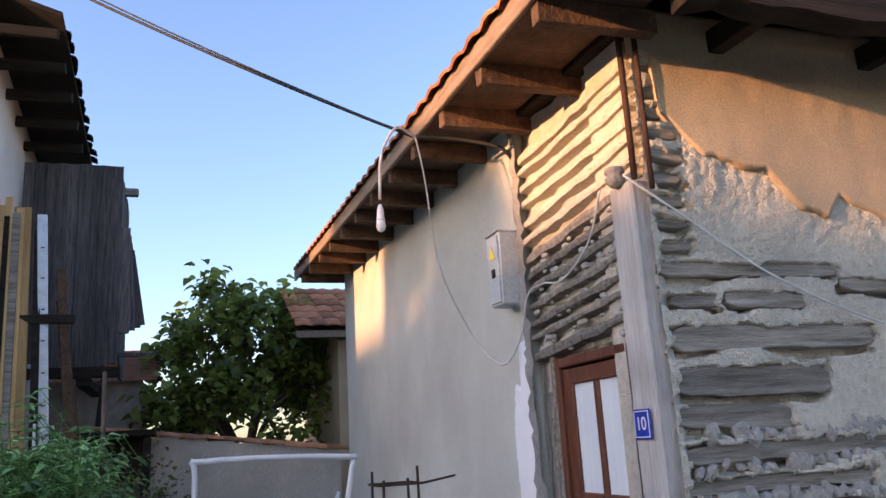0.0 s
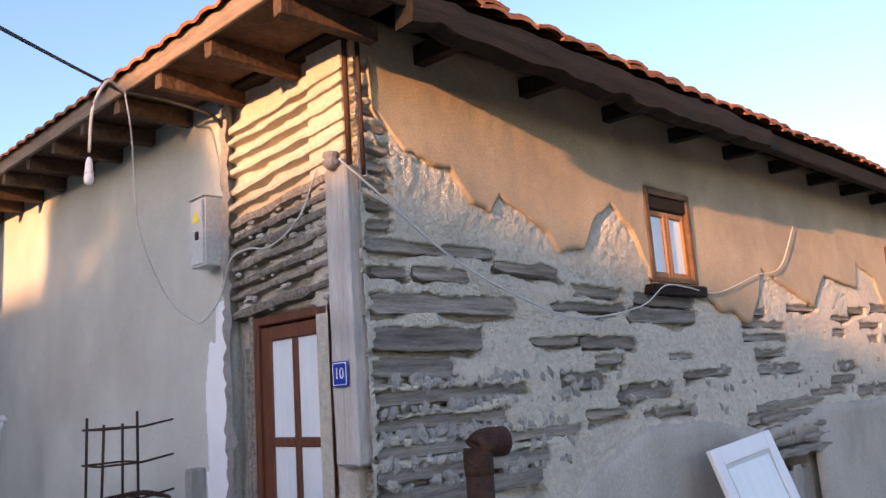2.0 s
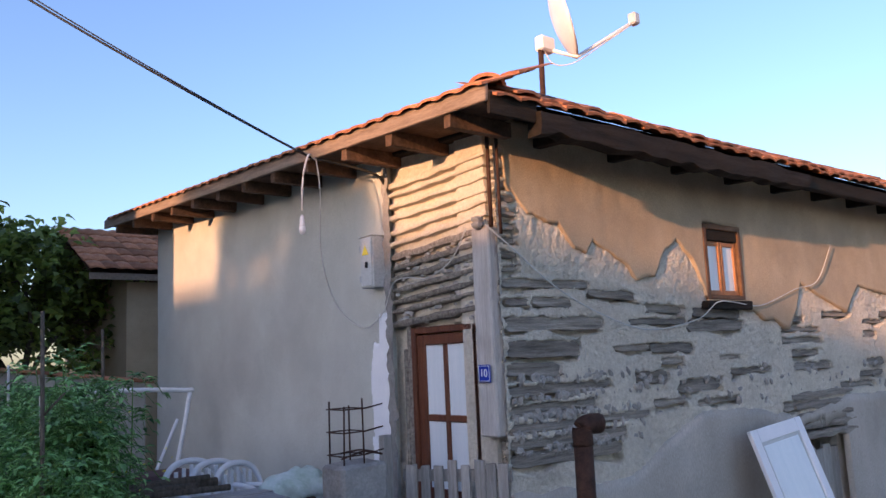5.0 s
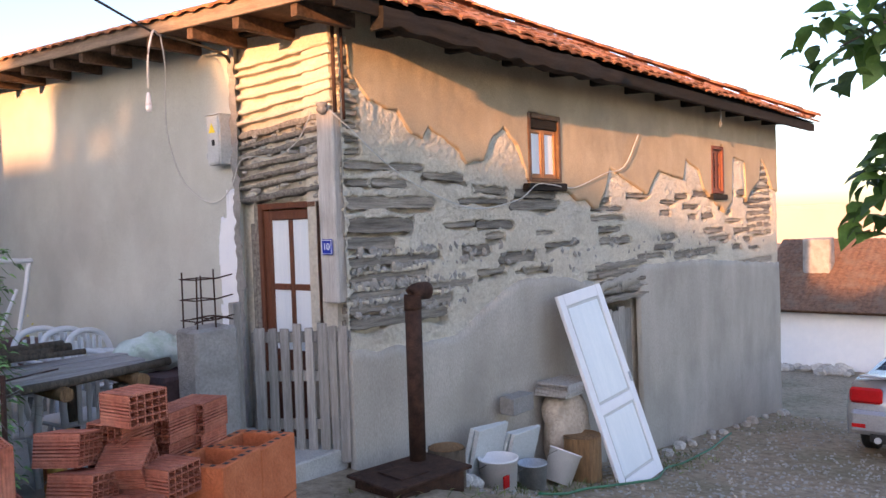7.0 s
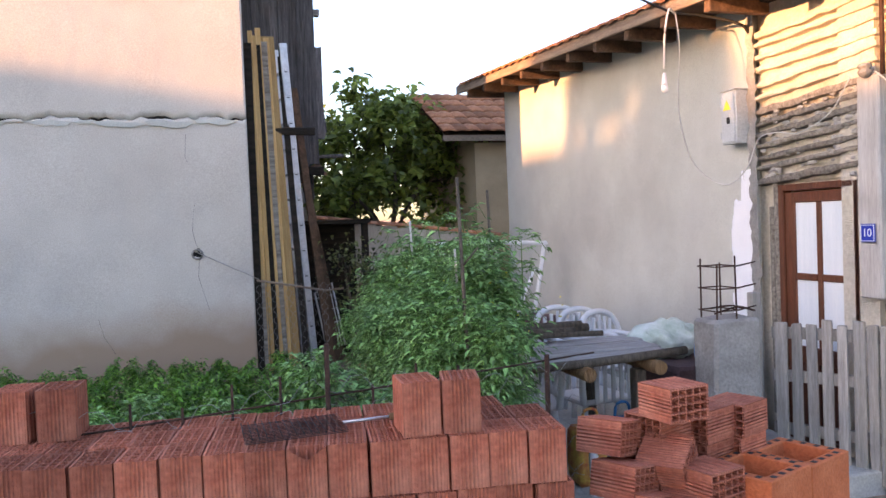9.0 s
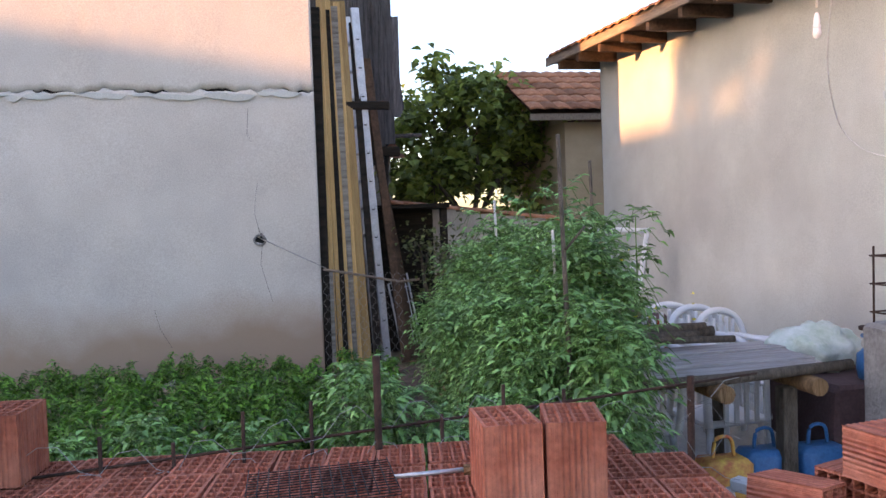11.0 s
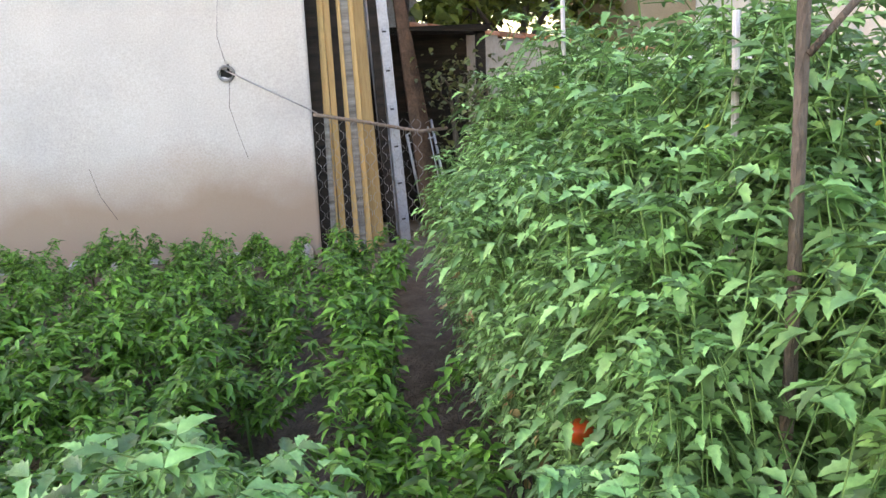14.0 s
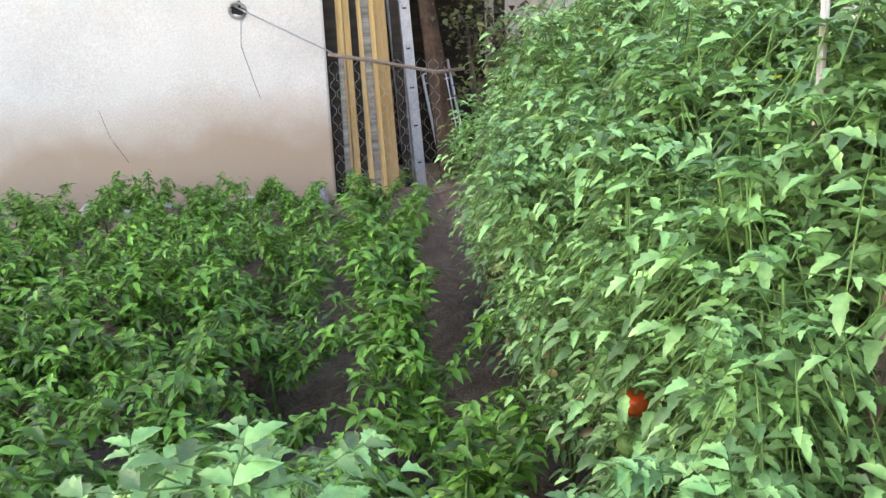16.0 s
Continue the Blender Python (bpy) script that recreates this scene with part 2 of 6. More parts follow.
# extruded ribs down the sides of the bricks
_bn, _bl = M["brick"].node_tree.nodes, M["brick"].node_tree.links
_tc = _bn.new("ShaderNodeTexCoord")
_sum = _bn.new("ShaderNodeMath")
for _i, _axis in enumerate(("X", "Y")):
    _w = _bn.new("ShaderNodeTexWave")
    _w.wave_type, _w.bands_direction = "BANDS", _axis
    _w.inputs["Scale"].default_value, _w.inputs["Distortion"].default_value = 24, 0.6
    _bl.new(_tc.outputs["Object"], _w.inputs["Vector"])
    _bl.new(_w.outputs["Fac"], _sum.inputs[_i])
_bump = _bn.new("ShaderNodeBump")
_bump.inputs["Strength"].default_value, _bump.inputs["Distance"].default_value = 0.9, 0.004
_bl.new(_sum.outputs[0], _bump.inputs["Height"])
_bp = _bn["Principled BSDF"].inputs["Normal"]
if _bp.links:
    _bl.new(_bp.links[0].from_socket, _bump.inputs["Normal"])
_bl.new(_bump.outputs[0], _bp)
# base colour goes darker where the rib wave is low
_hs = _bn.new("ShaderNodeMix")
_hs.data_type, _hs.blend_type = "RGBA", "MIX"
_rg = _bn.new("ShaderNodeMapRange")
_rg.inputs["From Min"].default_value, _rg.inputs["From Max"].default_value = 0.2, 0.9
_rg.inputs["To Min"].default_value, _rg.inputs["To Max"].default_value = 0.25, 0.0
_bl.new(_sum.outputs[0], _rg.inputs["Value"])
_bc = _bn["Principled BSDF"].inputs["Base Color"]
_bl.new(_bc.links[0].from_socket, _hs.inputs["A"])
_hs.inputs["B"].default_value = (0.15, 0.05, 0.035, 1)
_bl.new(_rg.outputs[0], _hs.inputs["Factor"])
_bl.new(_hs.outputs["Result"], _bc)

# ---- building helpers ----
def mesh_of(bm):
    me = bpy.data.meshes.new("mesh")
    bm.normal_update()
    bm.to_mesh(me)
    bm.free()
    return me


def thing(name, label, category, loc=(0, 0, 0), group="", kind="", rz=0):
    ob = new(name)
    ob.empty_display_size = 0.1
    ob.matrix_basis = pose(*loc, 0, 0, rz)
    return tagged(ob, label, category, group, kind)


def part(name, bm, material, parent=None, label="", shift=(0, 0, 0), smooth=False):
    me = bm if isinstance(bm, bpy.types.Mesh) else mesh_of(bm)
    if not me.materials:
        me.materials.append(M[material])
    if smooth:
        me.polygons.foreach_set("use_smooth", [True] * len(me.polygons))
    ob = new(name, me)
    ob.parent = parent
    ob.location = shift
    return tagged(ob, label)


def structure(name, bm, material, label="", category="", smooth=False):
    ob = part(name, bm, material, None, label, smooth=smooth)
    return tagged(ob, "", category, "", "structure")


def bmn():
    return bmesh.new()


def add_box(bm, lo, hi, rot=None, about=None, jitter=0.0, bevel=0.0):
    size = [hi[i] - lo[i] for i in range(3)]
    mid = [(hi[i] + lo[i]) / 2 for i in range(3)]
    r = bmesh.ops.create_cube(bm, size=1.0, matrix=Matrix.LocRotScale(mid, None, size))
    vs = r["verts"]
    if bevel:
        es = list({e for v in vs for e in v.link_edges})
        r2 = bmesh.ops.bevel(bm, geom=es, offset=bevel, segments=1, affect="EDGES", profile=0.5)
        vs = list({v for f in r2["faces"] for v in f.verts} | {v for v in vs if v.is_valid})
    if jitter:
        for v in vs:
            v.co += Vector([random.uniform(-jitter, jitter) for _ in range(3)])
    if rot is not None:
        bmesh.ops.rotate(bm, verts=vs, cent=about or mid, matrix=rot)
    return vs


def boxed(lo, hi, bevel=0.0, jitter=0.0):
    bm = bmn()
    add_box(bm, lo, hi, bevel=bevel, jitter=jitter)
    return bm


def add_tube(bm, pts, r, n=8, r2=None, caps=True):
    pts = [Vector(p) for p in pts]
    rings = []
    for i, p in enumerate(pts):
        d = (pts[min(i + 1, len(pts) - 1)] - pts[max(i - 1, 0)]).normalized()
        u = d.cross(Vector((0, 0, 1)) if abs(d.z) < 0.9 else Vector((1, 0, 0))).normalized()
        w = d.cross(u)
        k = r if r2 is None else r + (r2 - r) * i / (len(pts) - 1)
        rings.append([bm.verts.new(p + k * (math.cos(a) * u + math.sin(a) * w)) for a in [2 * math.pi * j / n for j in range(n)]])
    for a, b in zip(rings, rings[1:]):
        for j in range(n):
            f = bm.faces.new((a[j], a[(j + 1) % n], b[(j + 1) % n], b[j]))
            f.smooth = True
    if caps:
        bm.faces.new(rings[0][::-1])
        bm.faces.new(rings[-1])


def tube(pts, r, n=8, r2=None):
    bm = bmn()
    add_tube(bm, pts, r, n, r2)
    return bm


def sag(a, b, drop, n=14):
    a, b = Vector(a), Vector(b)
    return [a.lerp(b, k / n) - Vector((0, 0, drop * 4 * (k / n) * (1 - k / n))) for k in range(n + 1)]


def curve_pts(ctrl, n=8):
    c = [Vector(p) for p in ctrl]
    c = [2 * c[0] - c[1]] + c + [2 * c[-1] - c[-2]]
    out = []
    for i in range(1, len(c) - 2):
        for k in range(n):
            t = k / n
            p0, p1, p2, p3 = c[i - 1], c[i], c[i + 1], c[i + 2]
            out.append(0.5 * (2 * p1 + (p2 - p0) * t + (2 * p0 - 5 * p1 + 4 * p2 - p3) * t * t + (3 * p1 - p0 - 3 * p2 + p3) * t ** 3))
    return out + [c[-2]]


def lathe(profile, n=20, axis_loc=(0, 0, 0)):
    bm = bmn()
    rings = [[bm.verts.new((axis_loc[0] + r * math.cos(2 * math.pi * j / n), axis_loc[1] + r * math.sin(2 * math.pi * j / n), axis_loc[2] + z)) for j in range(n)] for r, z in profile]
    for a, b in zip(rings, rings[1:]):
        for j in range(n):
            f = bm.faces.new((a[j], a[(j + 1) % n], b[(j + 1) % n], b[j]))
            f.smooth = True
    bm.faces.new(rings[0][::-1])
    bm.faces.new(rings[-1])
    return bm


def wavy_plank(x0, x1, z, h, depth, y, seed, taper=0.3):
    """A split, weathered plank lying along x on a wall that faces -y."""
    bm = bmn()
    n = max(5, int((x1 - x0) / 0.09))
    rings = []
    for i in range(n + 1):
        k = i / n
        x = x0 + (x1 - x0) * k
        e = 1 - taper * max(0, abs(2 * k - 1) - 0.55) / 0.45
        up = z + h * 0.5 * e + 0.18 * h * noise.noise((x * 5, seed, 0)) + 0.012 * noise.noise((x * 14, seed, 5))
        dn = z - h * 0.5 * e + 0.22 * h * noise.noise((x * 5, seed, 9)) + 0.012 * noise.noise((x * 14, seed, 15))
        yy = y + 0.012 * noise.noise((x * 3, seed, 3))
        rings.append([bm.verts.new(p) for p in ((x, yy - depth, up - 0.01), (x, yy - depth - 0.006, (up + dn) / 2), (x, yy - depth, dn + 0.01), (x, yy + 0.06, dn), (x, yy + 0.06, up))])
    for a, b in zip(rings, rings[1:]):
        for j in range(5):
            bm.faces.new((a[j], a[(j + 1) % 5], b[(j + 1) % 5], b[j]))
    bm.faces.new(rings[0])
    bm.faces.new(rings[-1][::-1])
    bmesh.ops.recalc_face_normals(bm, faces=bm.faces)
    return bm


def lerp_table(table, x):
    for (x0, v0), (x1, v1) in zip(table, table[1:]):
        if x <= x1:
            return v0 + (v1 - v0) * max(0.0, (x - x0)) / (x1 - x0)
    return table[-1][1]


def sheet(us, rows, place, skip=lambda u, v: False):
    """A grid surface: for every u a list of v values; place(u, v) gives the point."""
    bm = bmn()
    grid = [[bm.verts.new(place(u, v)) for v in vs] for u, vs in zip(us, rows)]
    for i in range(len(us) - 1):
        for j in range(len(rows[0]) - 1):
            u, v = (us[i] + us[i + 1]) / 2, (rows[i][j] + rows[i][j + 1] + rows[i + 1][j] + rows[i + 1][j + 1]) / 4
            if not skip(u, v):
                bm.faces.new((grid[i][j], grid[i + 1][j], grid[i + 1][j + 1], grid[i][j + 1])).smooth = True
    loose = [v for v in bm.verts if not v.link_faces]
    bmesh.ops.delete(bm, geom=loose, context="VERTS")
    return bm


def steps(a, b, n):
    return [a + (b - a) * k / n for k in range(n + 1)]


PLAIN = ((0.2, 0.36, 0.03), (0.45, 0.5, 0.0), (0.75, 0.27, -0.07))
TOOTHED = ((0.12, 0.24, 0.02), (0.3, 0.5, 0.03), (0.36, 0.34, 0.02), (0.54, 0.44, -0.01), (0.6, 0.27, -0.03), (0.78, 0.26, -0.08))


def leaf_mesh(name, material, leaves, width=0.45, fold=0.25, shape=PLAIN):
    """Many leaves in one mesh; each leaf: base, direction, up, length."""
    vs, fs = [], []
    for base, d, up, s in leaves:
        side = d.cross(up)
        if side.length < 1e-4:
            side = d.cross(Vector((1, 0, 0)))
        side.normalize()
        nrm = side.cross(d).normalized()
        i = len(vs)
        w = s * width
        for t, k, dr in shape:
            c = base + d * (s * t) + nrm * (s * dr)
            lift = nrm * (fold * w * k * 1.6)
            vs += [c + side * (w * k) + lift, c, c - side * (w * k) + lift]
        n = 3 * len(shape)
        vs += [base, base + d * s - nrm * (0.2 * s)]
        fs += [(i + n, i, i + 1), (i + n, i + 1, i + 2), (i + n - 3, i + n + 1, i + n - 2), (i + n - 2, i + n + 1, i + n - 1)]
        for q in range(i, i + n - 3, 3):
            fs += [(q, q + 3, q + 4, q + 1), (q + 1, q + 4, q + 5, q + 2)]
    me = bpy.data.meshes.new(name)
    me.from_pydata([tuple(v) for v in vs], [], fs)
    me.materials.append(M[material])
    me.polygons.foreach_set("use_smooth", [True] * len(me.polygons))
    return me


def rand_dir(zlo=-1.0, zhi=1.0):
    a = random.uniform(0, 2 * math.pi)
    z = random.uniform(zlo, zhi)
    r = math.sqrt(max(0, 1 - z * z))
    return Vector((r * math.cos(a), r * math.sin(a), z))


GX = [(-600, 8), (-40, 2.0), (-7, 0.3), (-2.5, 0.15), (0, 0.0), (0.6, -0.2), (1.7, -0.55), (4.6, -1.08), (10.3, -1.72), (11.4, -2.3), (13, -2.45), (22, -3.0), (60, -6.5), (200, -16), (900, -30)]


def gz(x, y):
    z = lerp_table(GX, x)
    return z + (0.02 * noise.noise((x * 1.3, y * 1.3, 0)) if abs(x) < 40 and abs(y) < 40 else 0)


# ---- ground ----
xs = [-600, -200, -80, -40, -25, -15] + steps(-10, 14, 120) + [16, 18, 20, 24, 28, 34, 45, 60, 100, 200, 400, 900]
ys = [-600, -200, -80, -40, -25, -15] + steps(-9, 9, 90) + [12, 16, 25, 40, 80, 200, 600]
structure("ground", sheet(xs, [ys] * len(xs), lambda x, y: (x, y, gz(x, y))), "ground", "dusty trodden gravel lane with patches of grass", "ground")
gxs, gys = steps(-7.5, -2.25, 80), steps(-0.85, 5.2, 80)
structure("garden_soil", sheet(gxs, [gys] * len(gxs), lambda x, y: (x, y, 0.2 + 0.05 * max(0, y) * 0.2 + 0.03 * math.sin((x + 3.65) * 2 * math.pi / 0.45) + 0.02 * noise.noise((x * 5, y * 5, 1)))),
          "soil", "dark dug garden soil in ridged rows", "soil")
structure("yard_slab", boxed((-2.24, 0.05, -0.2), (0.0, 6.7, 0.16), bevel=0.01), "yard", "pale worn concrete floor of the yard", "floor")
hb = bmn()
for ring, (dist, h) in enumerate([(700, 8), (900, 14)]):
    n = 90
    lo = [hb.verts.new((dist * math.cos(2 * math.pi * k / n), dist * math.sin(2 * math.pi * k / n), -60)) for k in range(n)]
    hi = [hb.verts.new((dist * math.cos(2 * math.pi * k / n), dist * math.sin(2 * math.pi * k / n), -6 + h + 14 * noise.noise((3 * math.cos(2 * math.pi * k / n), 3 * math.sin(2 * math.pi * k / n), ring)))) for k in range(n)]
    for k in range(n):
        hb.faces.new((lo[k], lo[(k + 1) % n], hi[(k + 1) % n], hi[k]))
structure("backdrop", hb, "hill", "hazy pink-grey hills on the horizon", "hills")

# ---- old house: walls ----
WZ, L, D = 3.5, 10.7, 6.43
OPEN = [(2.53, 3.16, 2.23, 2.92), (7.5, 8.0, 2.14, 2.85), (4.0, 5.0, -1.3, 1.0)]


def in_opening(x, z, pad=0.0):
    return any(a - pad < x < b + pad and c - pad < z < d + pad for a, b, c, d in OPEN)


house = thing("wall_south", "old timber-laced mud wall with flaking plaster layers", "house wall", kind="structure")
bm = bmn()
cuts = sorted({0.0, L, *[v for o in OPEN for v in o[:2]]})
for a, b in zip(cuts, cuts[1:]):
    holes = sorted([(o[2], o[3]) for o in OPEN if o[0] <= a and b <= o[1]])
    z = -2.6
    for c, d in holes:
        if c > z:
            add_box(bm, (a, 0.1, z), (b, 0.4, c))
        z = d
    add_box(bm, (a, 0.1, z), (b, 0.4, WZ))
part("wall_core", bm, "mud", house)

UP = [(0, 3.3), (0.09, 3.26), (0.1, 3.0), (0.3, 2.83), (0.62, 2.77), (0.78, 2.6), (0.92, 2.54), (1.0, 2.67), (1.41, 2.5), (1.52, 2.38), (1.78, 2.42), (1.94, 2.62), (2.11, 2.74),
      (2.34, 2.59), (2.5, 2.35), (2.55, 2.2), (3.26, 2.12), (3.97, 1.95), (4.15, 2.13), (4.27, 2.43), (4.61, 2.31), (5.28, 2.12), (5.63, 2.42), (6.43, 2.33), (6.55, 2.61), (7.03, 2.47),
      (7.21, 2.19), (8.04, 1.85), (8.36, 2.0), (8.42, 2.72), (9.0, 2.66), (9.05, 2.0), (9.3, 2.2), (9.7, 2.35), (9.8, 2.75), (10.1, 2.6), (10.45, 2.2)]
LOW = [(0, 0.89), (0.57, 0.86), (1.3, 0.85), (1.91, 1.13), (2.34, 1.26), (3.12, 1.24), (3.96, 1.07), (5.12, 1.23), (7.1, 1.18), (10.45, 0.92)]


def edge(table, x, s):
    return lerp_table(table, x) + 0.04 * noise.noise((x * 5, s, 0)) + 0.009 * noise.noise((x * 19, s, 4))


# boards bedded in the mud: x0, x1, z, height
PLANKS = [(0.01, 0.93, 2.32, 0.06), (0.94, 1.51, 2.25, 0.06), (0.32, 0.73, 2.19, 0.07), (0.03, 1.07, 2.03, 0.1), (0.03, 0.79, 1.85, 0.12), (0.03, 0.58, 1.71, 0.1), (0.03, 1.12, 1.57, 0.07), (0.03, 0.94, 1.44, 0.06),
          (0.03, 1.59, 1.31, 0.06), (1.68, 2.29, 1.82, 0.08), (1.46, 1.9, 1.59, 0.1), (2.0, 2.67, 1.49, 0.11), (2.31, 3.1, 2.11, 0.09), (2.22, 3.12, 2.0, 0.1), (1.41, 2.2, 2.04, 0.05), (0.03, 1.28, 1.2, 0.08),
          (0.03, 1.21, 1.09, 0.09), (1.21, 1.66, 1.83, 0.05), (4.02, 4.81, 1.57, 0.08), (6.15, 7.71, 1.3, 0.1), (7.69, 10.4, 1.02, 0.11), (3.73, 4.48, 1.2, 0.09), (1.66, 2.1, 1.38, 0.06), (0.05, 0.3, 2.18, 0.05)]
NEAR = len(PLANKS)
random.seed(5)
for k in range(130):
    x = random.uniform(1.5, 10.0)
    z = random.uniform(1.25, 2.0) if k % 4 else random.uniform(1.95, 2.2)
    ln = random.uniform(0.25, 0.95)
    if not (2.2 < x < 3.3 and z > 1.9) and all(abs(z - p[2]) > 0.5 * p[3] + 0.06 or x > p[1] + 0.08 or x + ln < p[0] - 0.08 for p in PLANKS):
        PLANKS.append((x, min(x + ln, 10.4), z, random.uniform(0.04, 0.09)))
for k in range(11):
    PLANKS.append((9.1, 10.42, 1.5 + 0.11 * k, 0.05))
for k in range(9):
    PLANKS.append((0.03, 0.16 + 0.05 * random.random(), 2.42 + 0.1 * k, 0.05))
BAND = {}
for p in PLANKS:
    for q in range(int((p[2] - 0.16) * 20), int((p[2] + 0.16) * 20) + 1):
        BAND.setdefault(q, []).append(p)


def mud_y(x, z):
    """Lumpy surface of the mud, broken away over the boards and hollowed out under some of them."""
    lump = noise.noise((x * 16, z * 16, 7))
    y = -0.012 + 0.014 * noise.noise((x * 3, z * 3, 2)) + 0.009 * lump + 0.009 * noise.noise((x * 42, z * 42, 3))
    for a, b, c, h in BAND.get(int(z * 20), ()):
        if a - 0.04 < x < b + 0.04:
            rag = 0.02 * noise.noise((x * 11, c * 9, 4)) + 0.012 * lump
            gap = 0.05 * max(0.0, noise.noise((x * 2.3, c * 17, 6)) + 0.18) / 0.6
            end = 0.05 * noise.noise((c * 31, z * 20, 5))
            if a + end < x < b + end and c - 0.5 * h - gap + rag < z < c + 0.46 * h + rag:
                y = 0.085 if z < c - 0.5 * h + 0.012 else 0.05
    return y


us = steps(0.0, 4.6, 440) + steps(4.6, L, 260)[1:]
lows, ups = [edge(LOW, x, 1) for x in us], [edge(UP, x, 5) for x in us]
part("mud_layer", sheet(us, [steps(0.8, 3.32, 230)] * len(us), lambda x, z: (x, mud_y(x, z), z),
                        lambda x, z: in_opening(x, z) or not lerp_table(LOW, x) - 0.09 < z < lerp_table(UP, x) + 0.09), "mud", house, "coarse straw-coloured mud render")


def slab(us, rows, y_of, skip, front):
    bm = sheet(us, rows, y_of, skip)
    rim = [e for e in bm.edges if e.is_boundary]
    r = bmesh.ops.extrude_edge_only(bm, edges=rim)
    for v in r["geom"]:
        if isinstance(v, bmesh.types.BMVert):
            v.co += Vector(front)
    return bm


part("upper_plaster", slab(us, [steps(b, WZ, 30) for b in ups], lambda x, z: (x, -0.034 + 0.012 * noise.noise((x * 1.1, z * 1.1, 8)) + 0.003 * noise.noise((x * 9, z * 9, 8)), z), in_opening, (0, 0.06, 0)),
     "beige", house, "smooth ochre-beige plaster with a broken edge")
part("lower_plaster", slab(us, [steps(-2.4, a, 40) for a in lows], lambda x, z: (x, -0.04 + 0.015 * noise.noise((x * 0.9, z * 0.9, 18)) + 0.003 * noise.noise((x * 9, z * 9, 28)), z), in_opening, (0, 0.06, 0)),
     "cement", house, "grey cement dado streaked by rain")
def rough_board(x0, x1, z, h, y, seed):
    """A flat split board along x with uneven edges and broken ends; its face lies at y."""
    bm = bmn()
    n = max(5, int((x1 - x0) / 0.055))
    tilt = 0.02 * noise.noise((seed, 1, 2))
    rings = []
    for i in range(n + 1):
        x = x0 + (x1 - x0) * i / n
        e = 0.62 + 0.3 * noise.noise((seed, i, 8)) if i in (0, n) else 1
        bow = z + tilt * (2 * i / n - 1) + 0.008 * noise.noise((x * 4, seed, 1))
        up = bow + 0.5 * h * e + 0.009 * noise.noise((x * 13, seed, 5))
        dn = bow - 0.5 * h * e + 0.011 * noise.noise((x * 13, seed, 15))
        yy = y + 0.007 * noise.noise((x * 5, seed, 3))
        m = 0.5 * (up + dn) + 0.3 * h * noise.noise((x * 3, seed, 21))
        rings.append([bm.verts.new(p) for p in ((x, yy + 0.006, up), (x, yy, up - 0.005), (x, yy + 0.003, m + 0.002), (x, yy + 0.0035, m - 0.002), (x, yy - 0.002, dn + 0.005), (x, yy + 0.006, dn), (x, yy + 0.09, dn), (x, yy + 0.09, up))])
    for a, b in zip(rings, rings[1:]):
        for j in range(8):
            bm.faces.new((a[j], a[(j + 1) % 8], b[(j + 1) % 8], b[j]))
    bm.faces.new(rings[0])
    bm.faces.new(rings[-1][::-1])
    bmesh.ops.recalc_face_normals(bm, faces=bm.faces)
    return bm


for k, (a, b, c, h) in enumerate(PLANKS):
    part("plank", rough_board(a, b, c, h, random.uniform(-0.008, 0.01) if k < NEAR else random.uniform(-0.002, 0.016), k * 3.7), "oldwood", house)
# loose rubble between the lower planks
bm = bmn()
for k in range(330):
    if k < 200:
        x, z = random.uniform(0.06, 1.5), random.choice([1.15, 1.26, 1.375, 1.375, 1.51, 1.64]) + random.uniform(-0.02, 0.02)
    else:
        x, z = random.uniform(1.4, 10.2), random.uniform(1.25, 1.65)
    r = random.uniform(0.02, 0.045)
    if not in_opening(x, z, 0.05):
        bmesh.ops.create_icosphere(bm, subdivisions=1, radius=r, matrix=Matrix.LocRotScale((x, 0.005, z), Euler((random.random() * 3, random.random() * 3, 0)), (1.3, 0.8, 0.8)))
for v in bm.verts:
    v.co += Vector([0.007 * noise.noise(v.co * 31 + Vector((s, 0, 0))) for s in (0, 7, 13)])
tagged(part("rubble", bm, "stone", house, "small stones packed between planks"), kind="stuff")

# west wall with the door
DY0, DY1, DZ = 0.26, 1.03, 2.06
west = thing("wall_west", "grey cement-plastered house wall with a lath panel by the door", "house wall", kind="structure")
bm = bmn()
add_box(bm, (0.06, 0.4, DZ), (0.4, 1.25, WZ))
add_box(bm, (0.06, 0.06, -2.4), (0.4, DY0, WZ))
add_box(bm, (0.06, DY1, -0.6), (0.4, 1.28, DZ))
add_box(bm, (0.02, 1.28, -0.6), (0.4, D, WZ + 0.12))
part("wall_core", bm, "mud", west)
ys = steps(1.27, D, 160)
part("plaster", slab(ys, [steps(-0.3, 3.55 + 0.045 * (y + 0.5), 90) for y in ys], lambda y, z: (-0.012 + 0.02 * noise.noise((y * 0.8, z * 0.8, 4)) + 0.002 * noise.noise((y * 8, z * 8, 4)), y, z), lambda y, z: False, (0.05, 0, 0)), "grey", west)
ys = steps(1.285, 1.6, 30)
part("whitewash_patch", slab(ys, [steps(0.45, (2.2 if y < 1.4 + 0.02 * math.sin(y * 90) else 1.96) + 0.02 * noise.noise((y * 30, 1, 1)), 40) for y in ys],
     lambda y, z: (-0.022 + 0.02 * noise.noise((y * 0.8, z * 0.8, 4)), y, z), lambda y, z: y > 1.53 + 0.07 * noise.noise((z * 2.2, 7, 7)) + 0.03 * (z < 1.2), (0.02, 0, 0)), "white", west, "fresh white wash patch")
zz = steps(0.0, 3.42, 90)
